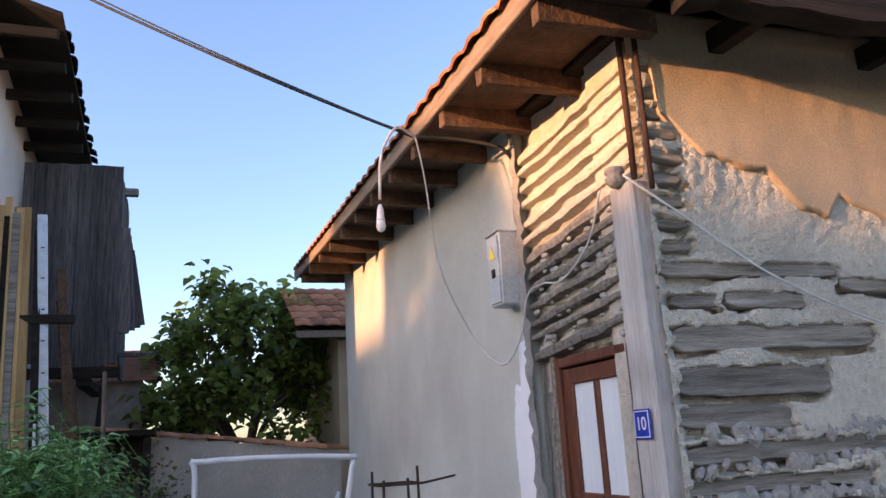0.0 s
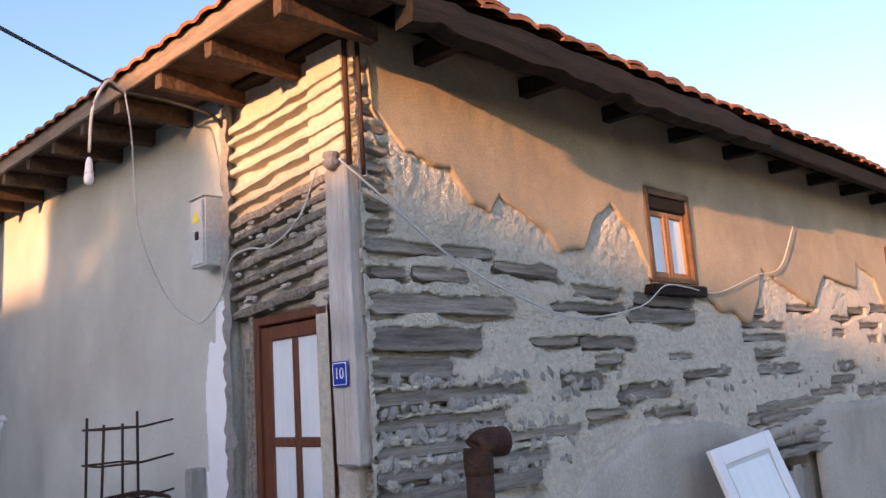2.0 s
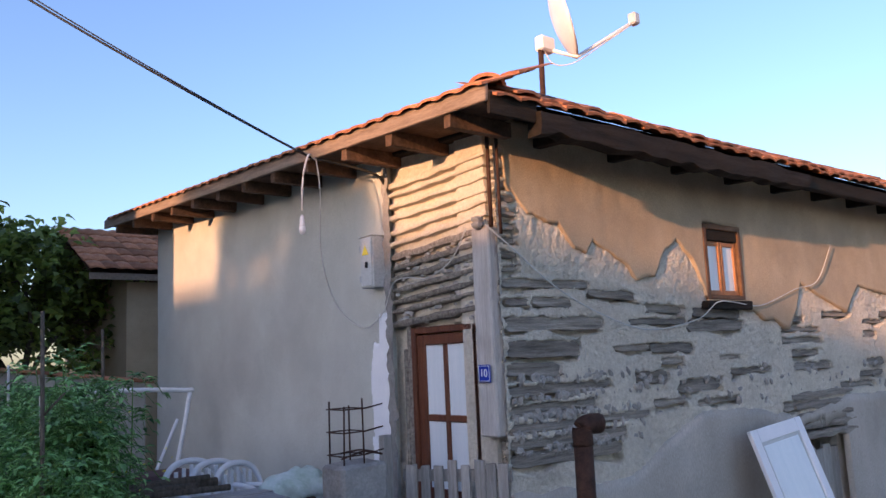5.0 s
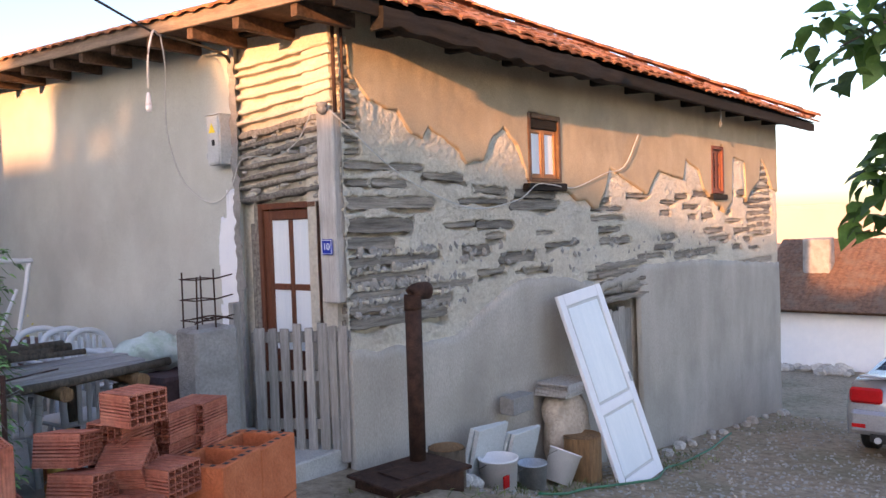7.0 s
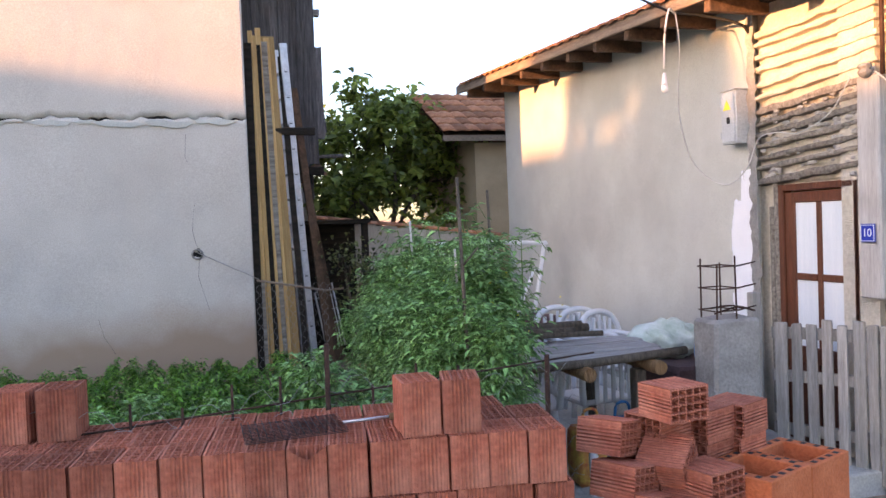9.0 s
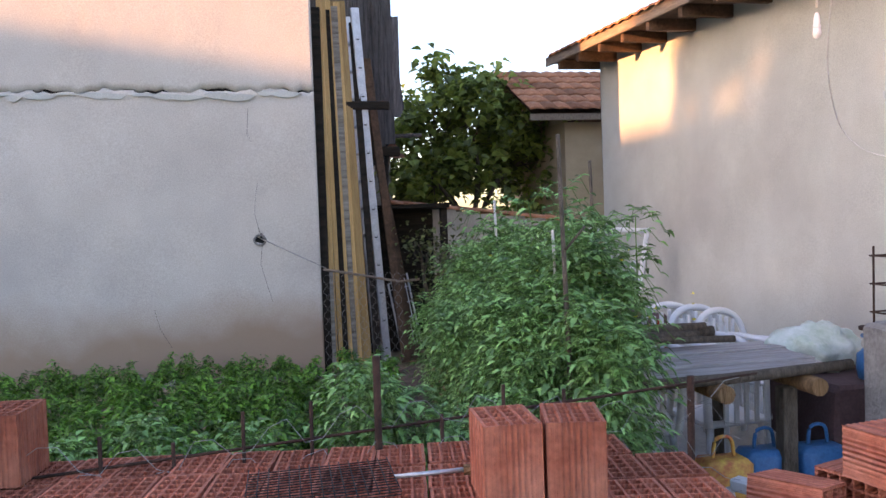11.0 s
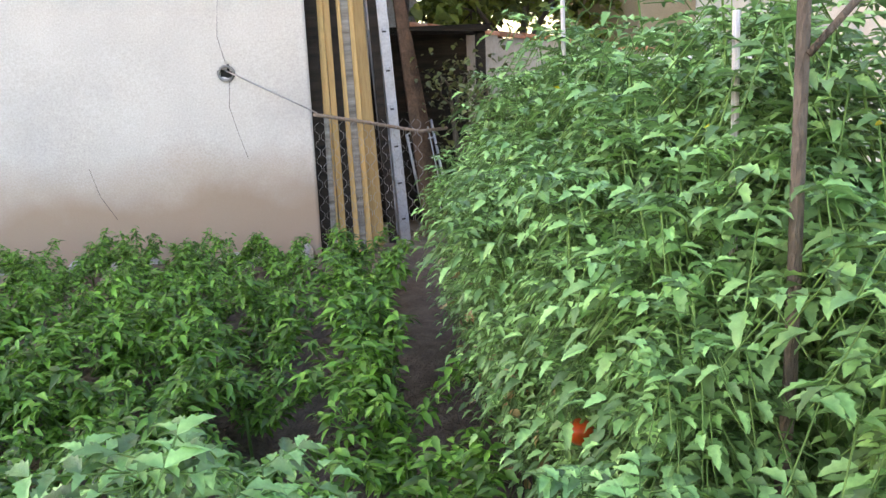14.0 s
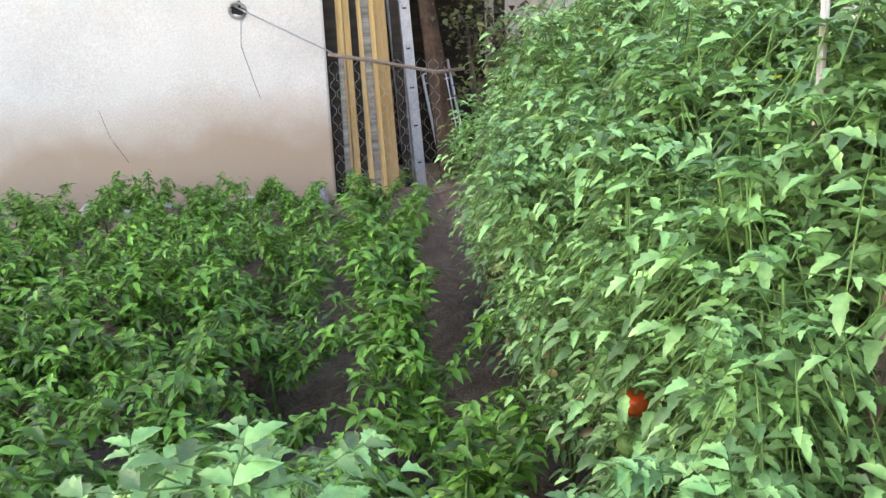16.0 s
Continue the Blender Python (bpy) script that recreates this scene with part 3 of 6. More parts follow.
rows = [[1.2 + 0.03 * noise.noise((z * 4, 3, 0)) + 0.02 * noise.noise((z * 17, 3, 0)), 1.23, 1.26, 1.29 + 0.02 * noise.noise((z * 6, 9, 0))] for z in zz]
part("broken_edge", sheet(zz, rows, lambda z, y: (-0.05 + 0.05 * abs(noise.noise((z * 9, y * 40, 2))), y, z)), "concrete", west, "ragged dark edge of old plaster")
mudp = sheet(steps(0.2, 1.24, 60), [steps(DZ + 0.02, 3.45, 70)] * 61, lambda y, z: (0.035 + 0.03 * noise.noise((y * 6, z * 6, 2)) + 0.01 * noise.noise((y * 25, z * 25, 2)), y, z))
part("mud_layer", mudp, "mud", west)
z = DZ + 0.07
k = 0
while z < 3.3:
    h = random.uniform(0.05, 0.07)
    bm = wavy_plank(0.21 if z < 2.75 else 0.06, 1.22, z, h, 0.02, 0.0, k * 5.1, 0.1)
    bmesh.ops.rotate(bm, verts=bm.verts, cent=(0, 0, 0), matrix=Matrix.Rotation(radians(90), 3, "Z"))
    for v in bm.verts:
        v.co = Vector((-v.co.x, v.co.y, v.co.z))
        v.co.x = -abs(v.co.x) if v.co.x < 0 else v.co.x
        v.co.z += 0.07 * (0.7 - v.co.y) * (1 if z < 2.9 else 0.4)
    bmesh.ops.recalc_face_normals(bm, faces=bm.faces)
    part("lath", bm, "oldwood" if z < 2.72 else "mud", west)
    z += h + random.uniform(0.022, 0.04)
    k += 1
bm = bmn()
for k in range(90):
    r = random.uniform(0.012, 0.028)
    bmesh.ops.create_icosphere(bm, subdivisions=1, radius=r, matrix=Matrix.LocRotScale((0.0, random.uniform(0.25, 1.18), random.uniform(DZ + 0.03, 2.7)), None, (0.8, 1.4, 0.8)))
tagged(part("rubble", bm, "stone", west, "mud lumps between laths"), kind="stuff")
# hidden far walls close the house
structure("wall_east", boxed((L - 0.35, 0.06, -2.6), (L, D, WZ)), "mud", "plain mud end wall", "house wall")
structure("wall_north", boxed((0.0, D - 0.3, -2.6), (L, D - 0.02, WZ)), "mud", "plain mud back wall", "house wall")
structure("ceiling", boxed((0.1, 0.1, 3.36), (L - 0.1, D - 0.1, 3.42)), "darkwood", "dark board ceiling", "ceiling")
structure("floor", boxed((0.3, 0.3, -0.05), (L - 0.3, D - 0.3, 0.0)), "darkwood", "dark board floor", "floor")

# corner post, number plate, conduit
post = thing("corner_post", "thick white-washed timber corner post, cracked and nail-marked", "post", (0, 0.12, 1.27))
bm = bmn()
add_box(bm, (-0.06, 0.02, 1.27), (0.06, 0.2, 2.72), bevel=0.012)
for v in bm.verts:
    v.co += Vector((0.006 * noise.noise(v.co * 6), 0.012 * noise.noise(v.co * 5), 0))
bmesh.ops.subdivide_edges(bm, edges=[e for e in bm.edges if abs(e.verts[0].co.z - e.verts[1].co.z) > 1], cuts=9)
for v in bm.verts:
    v.co.y += 0.008 * noise.noise((v.co.z * 4, v.co.y * 9, 2))
part("beam", bm, "postw", post, shift=(0, -0.12, -1.27))
plate = thing("house_number_plate", "small blue enamel house number plate reading 10", "number plate", (-0.075, 0.11, 1.7))
part("plate", boxed((-0.004, -0.06, -0.06), (0.004, 0.06, 0.06), bevel=0.003), "blue", plate)
fr = bmn()
for lo, hi in (((-0.006, -0.054, 0.049), (-0.004, 0.054, 0.053)), ((-0.006, -0.054, -0.053), (-0.004, 0.054, -0.049)), ((-0.006, -0.054, -0.049), (-0.004, -0.05, 0.049)), ((-0.006, 0.05, -0.049), (-0.004, 0.054, 0.049))):
    add_box(fr, lo, hi)
part("border", fr, "white", plate)


def lettering(text, size, material, parent, m):
    cu = bpy.data.curves.new("text", "FONT")
    cu.body, cu.size, cu.align_x, cu.align_y, cu.extrude = text, size, "CENTER", "CENTER", 0.001
    tmp = bpy.data.objects.new("text", cu)
    scene.collection.objects.link(tmp)
    me = bpy.data.meshes.new_from_object(tmp.evaluated_get(bpy.context.evaluated_depsgraph_get()))
    bpy.data.objects.remove(tmp)
    me.materials.append(M[material])
    ob = new("digits", me)
    ob.parent = parent
    ob.matrix_basis = m
    return ob


lettering("10", 0.075, "white", plate, pose(-0.007, 0, 0, 90, 0, -90))
conduit = thing("conduit", "thin rusty conduit pipes up the wall corner", "pipe", (-0.06, -0.02, 2.7))
part("pipe", tube([(0, 0, 0), (0, 0, 0.75)], 0.014), "rust", conduit)
part("pipe", tube([(0.06, -0.03, -0.05), (0.06, -0.03, 0.75)], 0.012), "rust", conduit)

# ---- front door ----
door = thing("door_1", "varnished brown wooden door with white glazed panes", "door", (0.03, 0.64, 0.0), kind="structure")


def bars(rects, x0, x1, bevel=0.006):
    bm = bmn()
    for y0, y1, z0, z1 in rects:
        add_box(bm, (x0, y0, z0), (x1, y1, z1), bevel=bevel)
    return bm


W2 = (DY1 - DY0) / 2
part("door_frame", bars([(-W2, -W2 + 0.05, 0, DZ), (W2 - 0.05, W2, 0, DZ), (-W2 + 0.05, W2 - 0.05, DZ - 0.05, DZ)], -0.03, 0.06), "door", door)
part("door_leaf", bars([(-W2 + 0.053, -W2 + 0.15, 0.02, 2.0), (W2 - 0.15, W2 - 0.053, 0.02, 2.0), (-W2 + 0.15, W2 - 0.15, 1.92, 2.0), (-0.022, 0.022, 0.86, 1.92), (-W2 + 0.15, -0.022, 1.35, 1.4),
                        (0.022, W2 - 0.15, 1.35, 1.4), (-W2 + 0.15, W2 - 0.15, 0.74, 0.86), (-W2 + 0.15, W2 - 0.15, 0.02, 0.2)], -0.012, 0.03), "door", door)
for y0, y1 in ((-W2 + 0.15, -0.022), (0.022, W2 - 0.15)):
    for z0, z1 in ((0.86, 1.35), (1.4, 1.92)):
        part("pane", boxed((0.004, y0 - 0.003, z0 - 0.003), (0.01, y1 + 0.003, z1 + 0.003)), "palepane", door, "white-backed glass pane")
    part("panel", boxed((0.0, y0, 0.2), (0.014, y1, 0.74), bevel=0.004), "door", door)
part("jamb_board", bars([(W2 + 0.003, W2 + 0.05, 0.0, DZ + 0.06), (W2 + 0.06, W2 + 0.1, 0.3, 1.9)], -0.03, 0.04), "oldwood", door, "grey weathered jamb board")

# ---- windows in the south wall ----
def window(name, o, sashes, label, wood, pane_mat, bars_h=0):
    a, b, c, d = o
    w = thing(name, label, "window", ((a + b) / 2, 0, c), kind="structure")
    s = (-(a + b) / 2, 0, -c)
    bm = bmn()
    for lo, hi in (((a, -0.045, c), (a + 0.055, 0.1, d)), ((b - 0.055, -0.045, c), (b, 0.1, d)), ((a + 0.055, -0.05, d - 0.05), (b - 0.055, 0.1, d)), ((a + 0.055, -0.05, c), (b - 0.055, 0.1, c + 0.04))):
        add_box(bm, lo, hi, bevel=0.006)
    part("window_frame", bm, "winframe" if not bars_h else wood, w, shift=s)
    part("window_sill", boxed((a - 0.06, -0.08, c - 0.09), (b + 0.05, 0.08, c - 0.01), bevel=0.01, jitter=0.006), "darkwood", w, shift=s)
    mid = (a + b) / 2
    top = d - 0.05 - (0.1 if not bars_h else 0)
    if not bars_h:
        part("lintel_board", boxed((a + 0.056, -0.035, top), (b - 0.056, 0.05, d - 0.05), bevel=0.01), "darkwood", w, shift=s)
    for x0, x1 in ((a + 0.058, mid - 0.003), (mid + 0.003, b - 0.058)):
        bm = bmn()
        for lo, hi in (((x0, -0.012, c + 0.042), (x0 + 0.035, 0.03, top - 0.003)), ((x1 - 0.035, -0.012, c + 0.042), (x1, 0.03, top - 0.003)), ((x0 + 0.035, -0.01, top - 0.045), (x1 - 0.035, 0.028, top - 0.004)), ((x0 + 0.035, -0.01, c + 0.043), (x1 - 0.035, 0.028, c + 0.085))):
            add_box(bm, lo, hi, bevel=0.004)
        for k in range(bars_h):
            z = c + 0.085 + (top - c - 0.13) * (k + 1) / (bars_h + 1)
            add_box(bm, (x0 + 0.035, -0.01, z - 0.012), (x1 - 0.035, 0.026, z + 0.012))
        part("sash", bm, wood, w, shift=s)
        part("pane", boxed((x0 + 0.03, 0.008, c + 0.08), (x1 - 0.03, 0.014, top - 0.04)), pane_mat, w, shift=s)
    return w


# pale blue pane colour stands in for sky reflected in the glass
window("window_1", OPEN[0], 2, "small old wooden window with panes coloured pale like reflected sky", "winwood", "palepane")
window("window_2", OPEN[1], 2, "small red-painted wooden window with closed shutters", "reddoor", "reddoor", 2)
# old plank door in the opening, with broken lintel
od = thing("door_2", "grey weathered plank cellar door in a broken opening", "door", (4.5, 0.1, -1.1), kind="structure")
for k in range(6):
    part("board", boxed((-0.49 + k * 0.165, 0, 0.0), (-0.33 + k * 0.165, 0.03, 1.8 + 0.05 * random.random()), bevel=0.004, jitter=0.006), "greywood", od)
for k in range(5):
    part("lintel_log", wavy_plank(-0.62 + 0.1 * random.random(), 0.75 - 0.1 * random.random(), 1.98 + 0.1 * k, 0.09, 0.03, -0.1, k * 7.7), "oldwood", od)

# ---- roof ----
roof = thing("roof", "low hipped roof of orange clay tiles over dark timber eaves", "roof", (0, 0, WZ), kind="structure")
roof.matrix_basis = pose(0, -0.5, 3.43) @ pose(0, 0, 0, 2.6) @ pose(0, 0.5, -3.43) @ pose(0, 0, WZ)
SH = (0, 0, -WZ)
OV, SL = 0.5, math.tan(radians(22.5))
EZ = 3.43
# eaves: outer corners
ex0, ex1, ey0, ey1 = -0.5, L + 0.8, -OV, D + 0.55


def roof_z(x, y):
    return EZ + SL * min(y - ey0, x - ex0, ey1 - y, ex1 - x)


ridge_d = (ey1 - ey0) / 2
bm = bmn()
c = [bm.verts.new((x, y, EZ)) for x, y in ((ex0, ey0), (ex1, ey0), (ex1, ey1), (ex0, ey1))]
r1 = bm.verts.new((ex0 + ridge_d, (ey0 + ey1) / 2, EZ + SL * ridge_d))
r2 = bm.verts.new((ex1 - ridge_d, (ey0 + ey1) / 2, EZ + SL * ridge_d))
for f in ((c[0], c[1], r2, r1), (c[1], c[2], r2), (c[2], c[3], r1, r2), (c[3], c[0], r1)):
    bm.faces.new(f)
bmesh.ops.solidify(bm, geom=bm.faces, thickness=0.03)
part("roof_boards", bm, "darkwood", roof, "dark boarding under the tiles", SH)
# eave timbers; the dark wood colour includes the shadow under the eave
bm = boxed((ex0 - 0.03, ey0 - 0.02, EZ - 0.045), (ex0, ey1 + 0.02, EZ + 0.07), bevel=0.006)
part("fascia_board", bm, "fascia", roof, "pale sun-bleached fascia board", SH)
y = ey0 + 0.35
while y < ey1 - 0.1:
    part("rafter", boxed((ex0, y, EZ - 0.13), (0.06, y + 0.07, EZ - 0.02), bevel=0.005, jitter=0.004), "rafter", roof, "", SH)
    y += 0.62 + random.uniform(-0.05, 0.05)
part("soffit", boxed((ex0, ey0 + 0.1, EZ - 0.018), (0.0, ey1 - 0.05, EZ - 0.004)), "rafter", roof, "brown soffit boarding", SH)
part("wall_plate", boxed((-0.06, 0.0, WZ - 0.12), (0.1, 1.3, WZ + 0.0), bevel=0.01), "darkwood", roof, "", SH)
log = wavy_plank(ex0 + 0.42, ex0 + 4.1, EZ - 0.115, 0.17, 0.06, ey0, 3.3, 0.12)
part("eave_log", log, "darkwood", roof, "charred-looking heavy eave beam with shade in its colour, splintered end", SH)
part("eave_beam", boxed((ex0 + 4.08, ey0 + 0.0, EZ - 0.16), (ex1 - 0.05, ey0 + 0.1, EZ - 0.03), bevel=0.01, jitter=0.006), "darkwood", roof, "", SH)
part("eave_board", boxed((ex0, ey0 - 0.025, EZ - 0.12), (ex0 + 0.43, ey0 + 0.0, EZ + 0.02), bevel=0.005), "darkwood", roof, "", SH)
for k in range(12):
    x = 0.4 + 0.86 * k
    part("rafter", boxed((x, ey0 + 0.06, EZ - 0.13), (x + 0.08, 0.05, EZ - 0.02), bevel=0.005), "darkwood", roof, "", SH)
hook = thing("eave_hook", "bent white wire hook under the eave", "hook", (7.2, -0.3, 3.1))
part("wire", tube(curve_pts([(0, 0, 0.28), (0, 0, 0.1), (0.03, 0, 0), (-0.03, 0, -0.02), (-0.05, 0, 0.05)], 5), 0.008), "wire", hook)


# clay tiles
def tile_mesh(w=0.225, ln=0.4):
    bm = bmn()
    n = 6
    prof = [(w * k / n, 0.010 * math.sin(math.pi * k / n) + (0.008 if k in (2, 3, 4) else 0)) for k in range(n + 1)]
    top0 = [bm.verts.new((x, 0, z + 0.02)) for x, z in prof]
    top1 = [bm.verts.new((x, ln, z)) for x, z in prof]
    bot0 = [bm.verts.new((x, 0, z + 0.002)) for x, z in prof]
    for k in range(n):
        bm.faces.new((top0[k], top0[k + 1], top1[k + 1], top1[k])).smooth = True
        bm.faces.new((bot0[k + 1], bot0[k], top0[k], top0[k + 1])[::-1])
    bm.faces.new((bot0[0], top0[0], top1[0]))
    bm.faces.new((bot0[n], top1[n], top0[n]))
    me = mesh_of(bm)
    me.materials.append(M["tile"])
    return me


TILE = tile_mesh()
cov = 0.33
ang = math.atan(SL)
random.seed(11)
rest = []
count = 0
for course in range(12):
    d = -0.06 + course * cov * math.cos(ang)
    if d > ridge_d:
        break
    x = ex0 + max(0, d) + 0.03
    while x < ex1 - max(0, d) - 0.1:
        wob = 0.03 * noise.noise((x * 0.7, course, 0)) + random.uniform(-0.01, 0.012)
        m = Matrix.Translation((x, ey0 + d, EZ + SL * d + 0.022 + wob)) @ Euler((ang + random.uniform(-0.03, 0.03), 0, random.uniform(-0.035, 0.035))).to_matrix().to_4x4()
        if count < 240:
            ob = part("roof_tile", TILE, "tile", roof)
            ob.matrix_basis = Matrix.Translation(SH) @ m
            count += 1
        else:
            rest.append(m)
        x += 0.215
rows_w = 0
for course in range(2):
    d = -0.06 + course * cov
    y = ey0 + 0.2
    while y < ey1 - 0.1:
        m = Matrix.Translation((ex0 + d, y, EZ + SL * d + 0.07)) @ Euler((0, 0, radians(-90))).to_matrix().to_4x4() @ Euler((ang, 0, random.uniform(-0.03, 0.03))).to_matrix().to_4x4()
        if course == 0:
            ob = part("roof_tile", TILE, "tile", roof)
            ob.matrix_basis = Matrix.Translation(SH) @ m
        else:
            rest.append(m)
        y += 0.215


def joined(me, mats, name, material, parent, label, shift=(0, 0, 0)):
    vs, fs = [], []
    base = [v.co.copy() for v in me.vertices]
    polys = [tuple(p.vertices) for p in me.polygons]
    for m in mats:
        i = len(vs)
        vs += [tuple(m @ v) for v in base]
        fs += [tuple(i + k for k in p) for p in polys]
    out = bpy.data.meshes.new(name)
    out.from_pydata(vs, [], fs)
    out.materials.append(M[material])
    return tagged(part(name, out, material, parent, label, shift), kind="stuff")


for course in range(2):
    x = ex0 + 0.25 + 0.1 * course
    while x < ex1 - 0.4:
        lift = 0.005 + 0.03 * noise.noise((x * 0.9, course, 5)) + random.uniform(-0.008, 0.014)
        rest.append(Matrix.Translation((x, ey0 - 0.02 + 0.2 * course, EZ + SL * 0.2 * course + 0.03 + lift)) @ Euler((ang + random.uniform(-0.06, 0.08), random.uniform(-0.05, 0.05), random.uniform(-0.07, 0.07))).to_matrix().to_4x4())
        x += random.choice((0.215, 0.215, 0.23, 0.2))
joined(TILE, rest, "upper_tiles", "tile", roof, "", SH)
# hip and ridge caps
bm = bmn()
n = 8
prof = [(0.11 * math.cos(math.pi * k / n), 0.07 * math.sin(math.pi * k / n)) for k in range(n + 1)]
a0, a1 = [bm.verts.new((1.12 * p, 0, 1.12 * q + 0.012)) for p, q in prof], [bm.verts.new((0.9 * p, 0.42, 0.9 * q)) for p, q in prof]
i0 = [bm.verts.new((0.95 * p, 0.0, 0.95 * q)) for p, q in prof]
for k in range(n):
    bm.faces.new((a0[k], a0[k + 1], a1[k + 1], a1[k])).smooth = True
    bm.faces.new((a0[k + 1], a0[k], i0[k], i0[k + 1]))
CAP = mesh_of(bm)
CAP.materials.append(M["tile"])


def caps(p, q):
    p, q = Vector(p), Vector(q)
    d = (q - p)
    n = int(d.length / 0.36)
    rot = d.to_track_quat("Y", "Z").to_matrix().to_4x4()
    for k in range(n):
        ob = part("ridge_tile", CAP, "tile", roof)
        ob.matrix_basis = Matrix.Translation(Vector(SH) + p + d * (k / n) + Vector((0, 0, random.uniform(0, 0.02)))) @ rot @ Euler((0.04, random.uniform(-0.1, 0.1), random.uniform(-0.06, 0.06))).to_matrix().to_4x4()


top = EZ + SL * ridge_d + 0.06
caps((ex0 + 0.12, ey0 + 0.12, EZ + 0.09), (ex0 + ridge_d, (ey0 + ey1) / 2, top))
caps((ex1 + 0.02, ey0 - 0.02, EZ + 0.08), (ex1 - ridge_d, (ey0 + ey1) / 2, top))
caps((ex0 + ridge_d, (ey0 + ey1) / 2, top), (ex1 - ridge_d, (ey0 + ey1) / 2, top))

# ---- satellite dish ----
dish = thing("satellite_dish", "white satellite dish with an arm on a rusty mast", "satellite dish", (2.34, 1.6, 4.1))
part("mast", tube([(0, 0, 0), (0.02, 0, 1.1)], 0.03), "rust", dish)
prof = [(0.02 + 0.43 * k / 10, 0.1 * (k / 10) ** 2) for k in range(11)]
db = lathe(prof + [(0.46, 0.105), (0.44, 0.08)] + [(0.42 * (10 - k) / 10 + 0.01, 0.09 * ((10 - k) / 10) ** 2 - 0.02) for k in range(11)], 28)
bmesh.ops.rotate(db, verts=db.verts, cent=(0, 0, 0), matrix=Euler((0, radians(74), radians(-47))).to_matrix())
bmesh.ops.translate(db, verts=db.verts, vec=(0.16, -0.1, 1.28))
part("reflector", db, "plastic", dish, "", smooth=True)
part("bracket", boxed((-0.02, -0.06, 0.95), (0.2, 0.06, 1.12), bevel=0.02), "plastic", dish)
part("arm", tube([(0.12, -0.08, 0.95), (0.3, -0.25, 0.86), (0.74, -0.7, 1.2)], 0.022), "plastic", dish)
part("receiver", boxed((0.7, -0.75, 1.17), (0.8, -0.65, 1.3), bevel=0.015), "box", dish)
part("cable", tube(curve_pts([(0.05, 0.0, 1.0), (0.12, -0.08, 0.8), (0.28, -0.24, 0.8), (0.5, -0.46, 0.98), (0.73, -0.7, 1.18)], 6), 0.006), "cable", dish)

# ---- meter box, cables, lamp ----
mbox = thing("meter_box", "grey metal electricity meter box with a yellow warning sticker", "meter box", (0, 1.39, 2.41))
part("cabinet", boxed((-0.14, -0.09, 0), (-0.01, 0.09, 0.42), bevel=0.006), "box", mbox)
part("cover", boxed((-0.15, -0.08, 0.015), (-0.142, 0.08, 0.405), bevel=0.003), "box", mbox)
part("roof_lip", boxed((-0.155, -0.095, 0.42), (-0.005, 0.095, 0.43), bevel=0.003), "box", mbox)
bm = bmn()
v = [bm.verts.new(p) for p in ((-0.1545, 0.05, 0.27), (-0.1535, -0.04, 0.27), (-0.1535, 0.005, 0.35))]
w = [bm.verts.new(p.co + Vector((0.003, 0, 0))) for p in v]
bm.faces.new(v)
for k in range(3):
    bm.faces.new((v[k], w[k], w[(k + 1) % 3], v[(k + 1) % 3]))
part("sticker", bm, "yellow", mbox, "yellow triangular warning sticker")
part("lock", boxed((-0.165, -0.03, 0.16), (-0.15, 0.0, 0.21), bevel=0.004), "black", mbox)
for zz in (0.05, 0.3):
    part("hinge", boxed((-0.152, 0.081, zz), (-0.14, 0.096, zz + 0.05), bevel=0.003), "box", mbox)

anchor = (ex0 - 0.06, 1.5, 3.46)
service = thing("service_cable", "black twisted service cable strung to the eave", "cable", anchor)
sh = tuple(-v for v in anchor)
part("span", tube(sag((-7.2, 5.6, 9.0), anchor, 0.3, 24), 0.010), "black", service, shift=sh)
part("messenger", tube(sag((-7.2, 5.6, 9.03), anchor, 0.27, 24), 0.006), "black", service, shift=sh)
part("lead_in", tube(curve_pts([anchor, (-0.35, 1.4, 3.42), (-0.12, 1.26, 3.33), (-0.03, 1.25, 3.25)], 6), 0.012), "black", service, shift=sh)
bulb = thing("hanging_bulb", "white bulb in a white holder hanging on its cable", "lamp", (-0.86, 1.17, 2.8))
s = (0.86, -1.17, -2.8)
part("flex", tube(curve_pts([(-0.86, 1.17, 2.95), (-0.84, 1.18, 3.2), (-0.72, 1.3, 3.42), (-0.6, 1.42, 3.44), (-0.56, 1.45, 3.44)], 6), 0.008), "cable", bulb, shift=s)
part("holder", lathe([(0.008, 0.12), (0.015, 0.105), (0.02, 0.075), (0.019, 0.05), (0.023, 0.045), (0.023, 0.03)][::-1], 14), "plastic", bulb, smooth=True)
part("globe", lathe([(0.008, -0.03), (0.02, -0.02), (0.026, 0.0), (0.022, 0.03)], 14), "plastic", bulb, smooth=True)
wcab = thing("white_cable", "slack white cable looping from eave to post", "cable", (-0.1, 1.3, 2.2))
s = (0.1, -1.3, -2.2)
part("loop", tube(curve_pts([(-0.56, 1.45, 3.44), (-0.5, 1.5, 3.2), (-0.35, 1.75, 2.7), (-0.08, 1.95, 2.3), (-0.05, 1.6, 2.1), (-0.06, 1.3, 2.2), (-0.06, 1.15, 2.42), (-0.06, 0.95, 2.45), (-0.07, 0.7, 2.42), (-0.08, 0.4, 2.52), (-0.1, 0.2, 2.72)], 8), 0.005), "cable", wcab, shift=s)
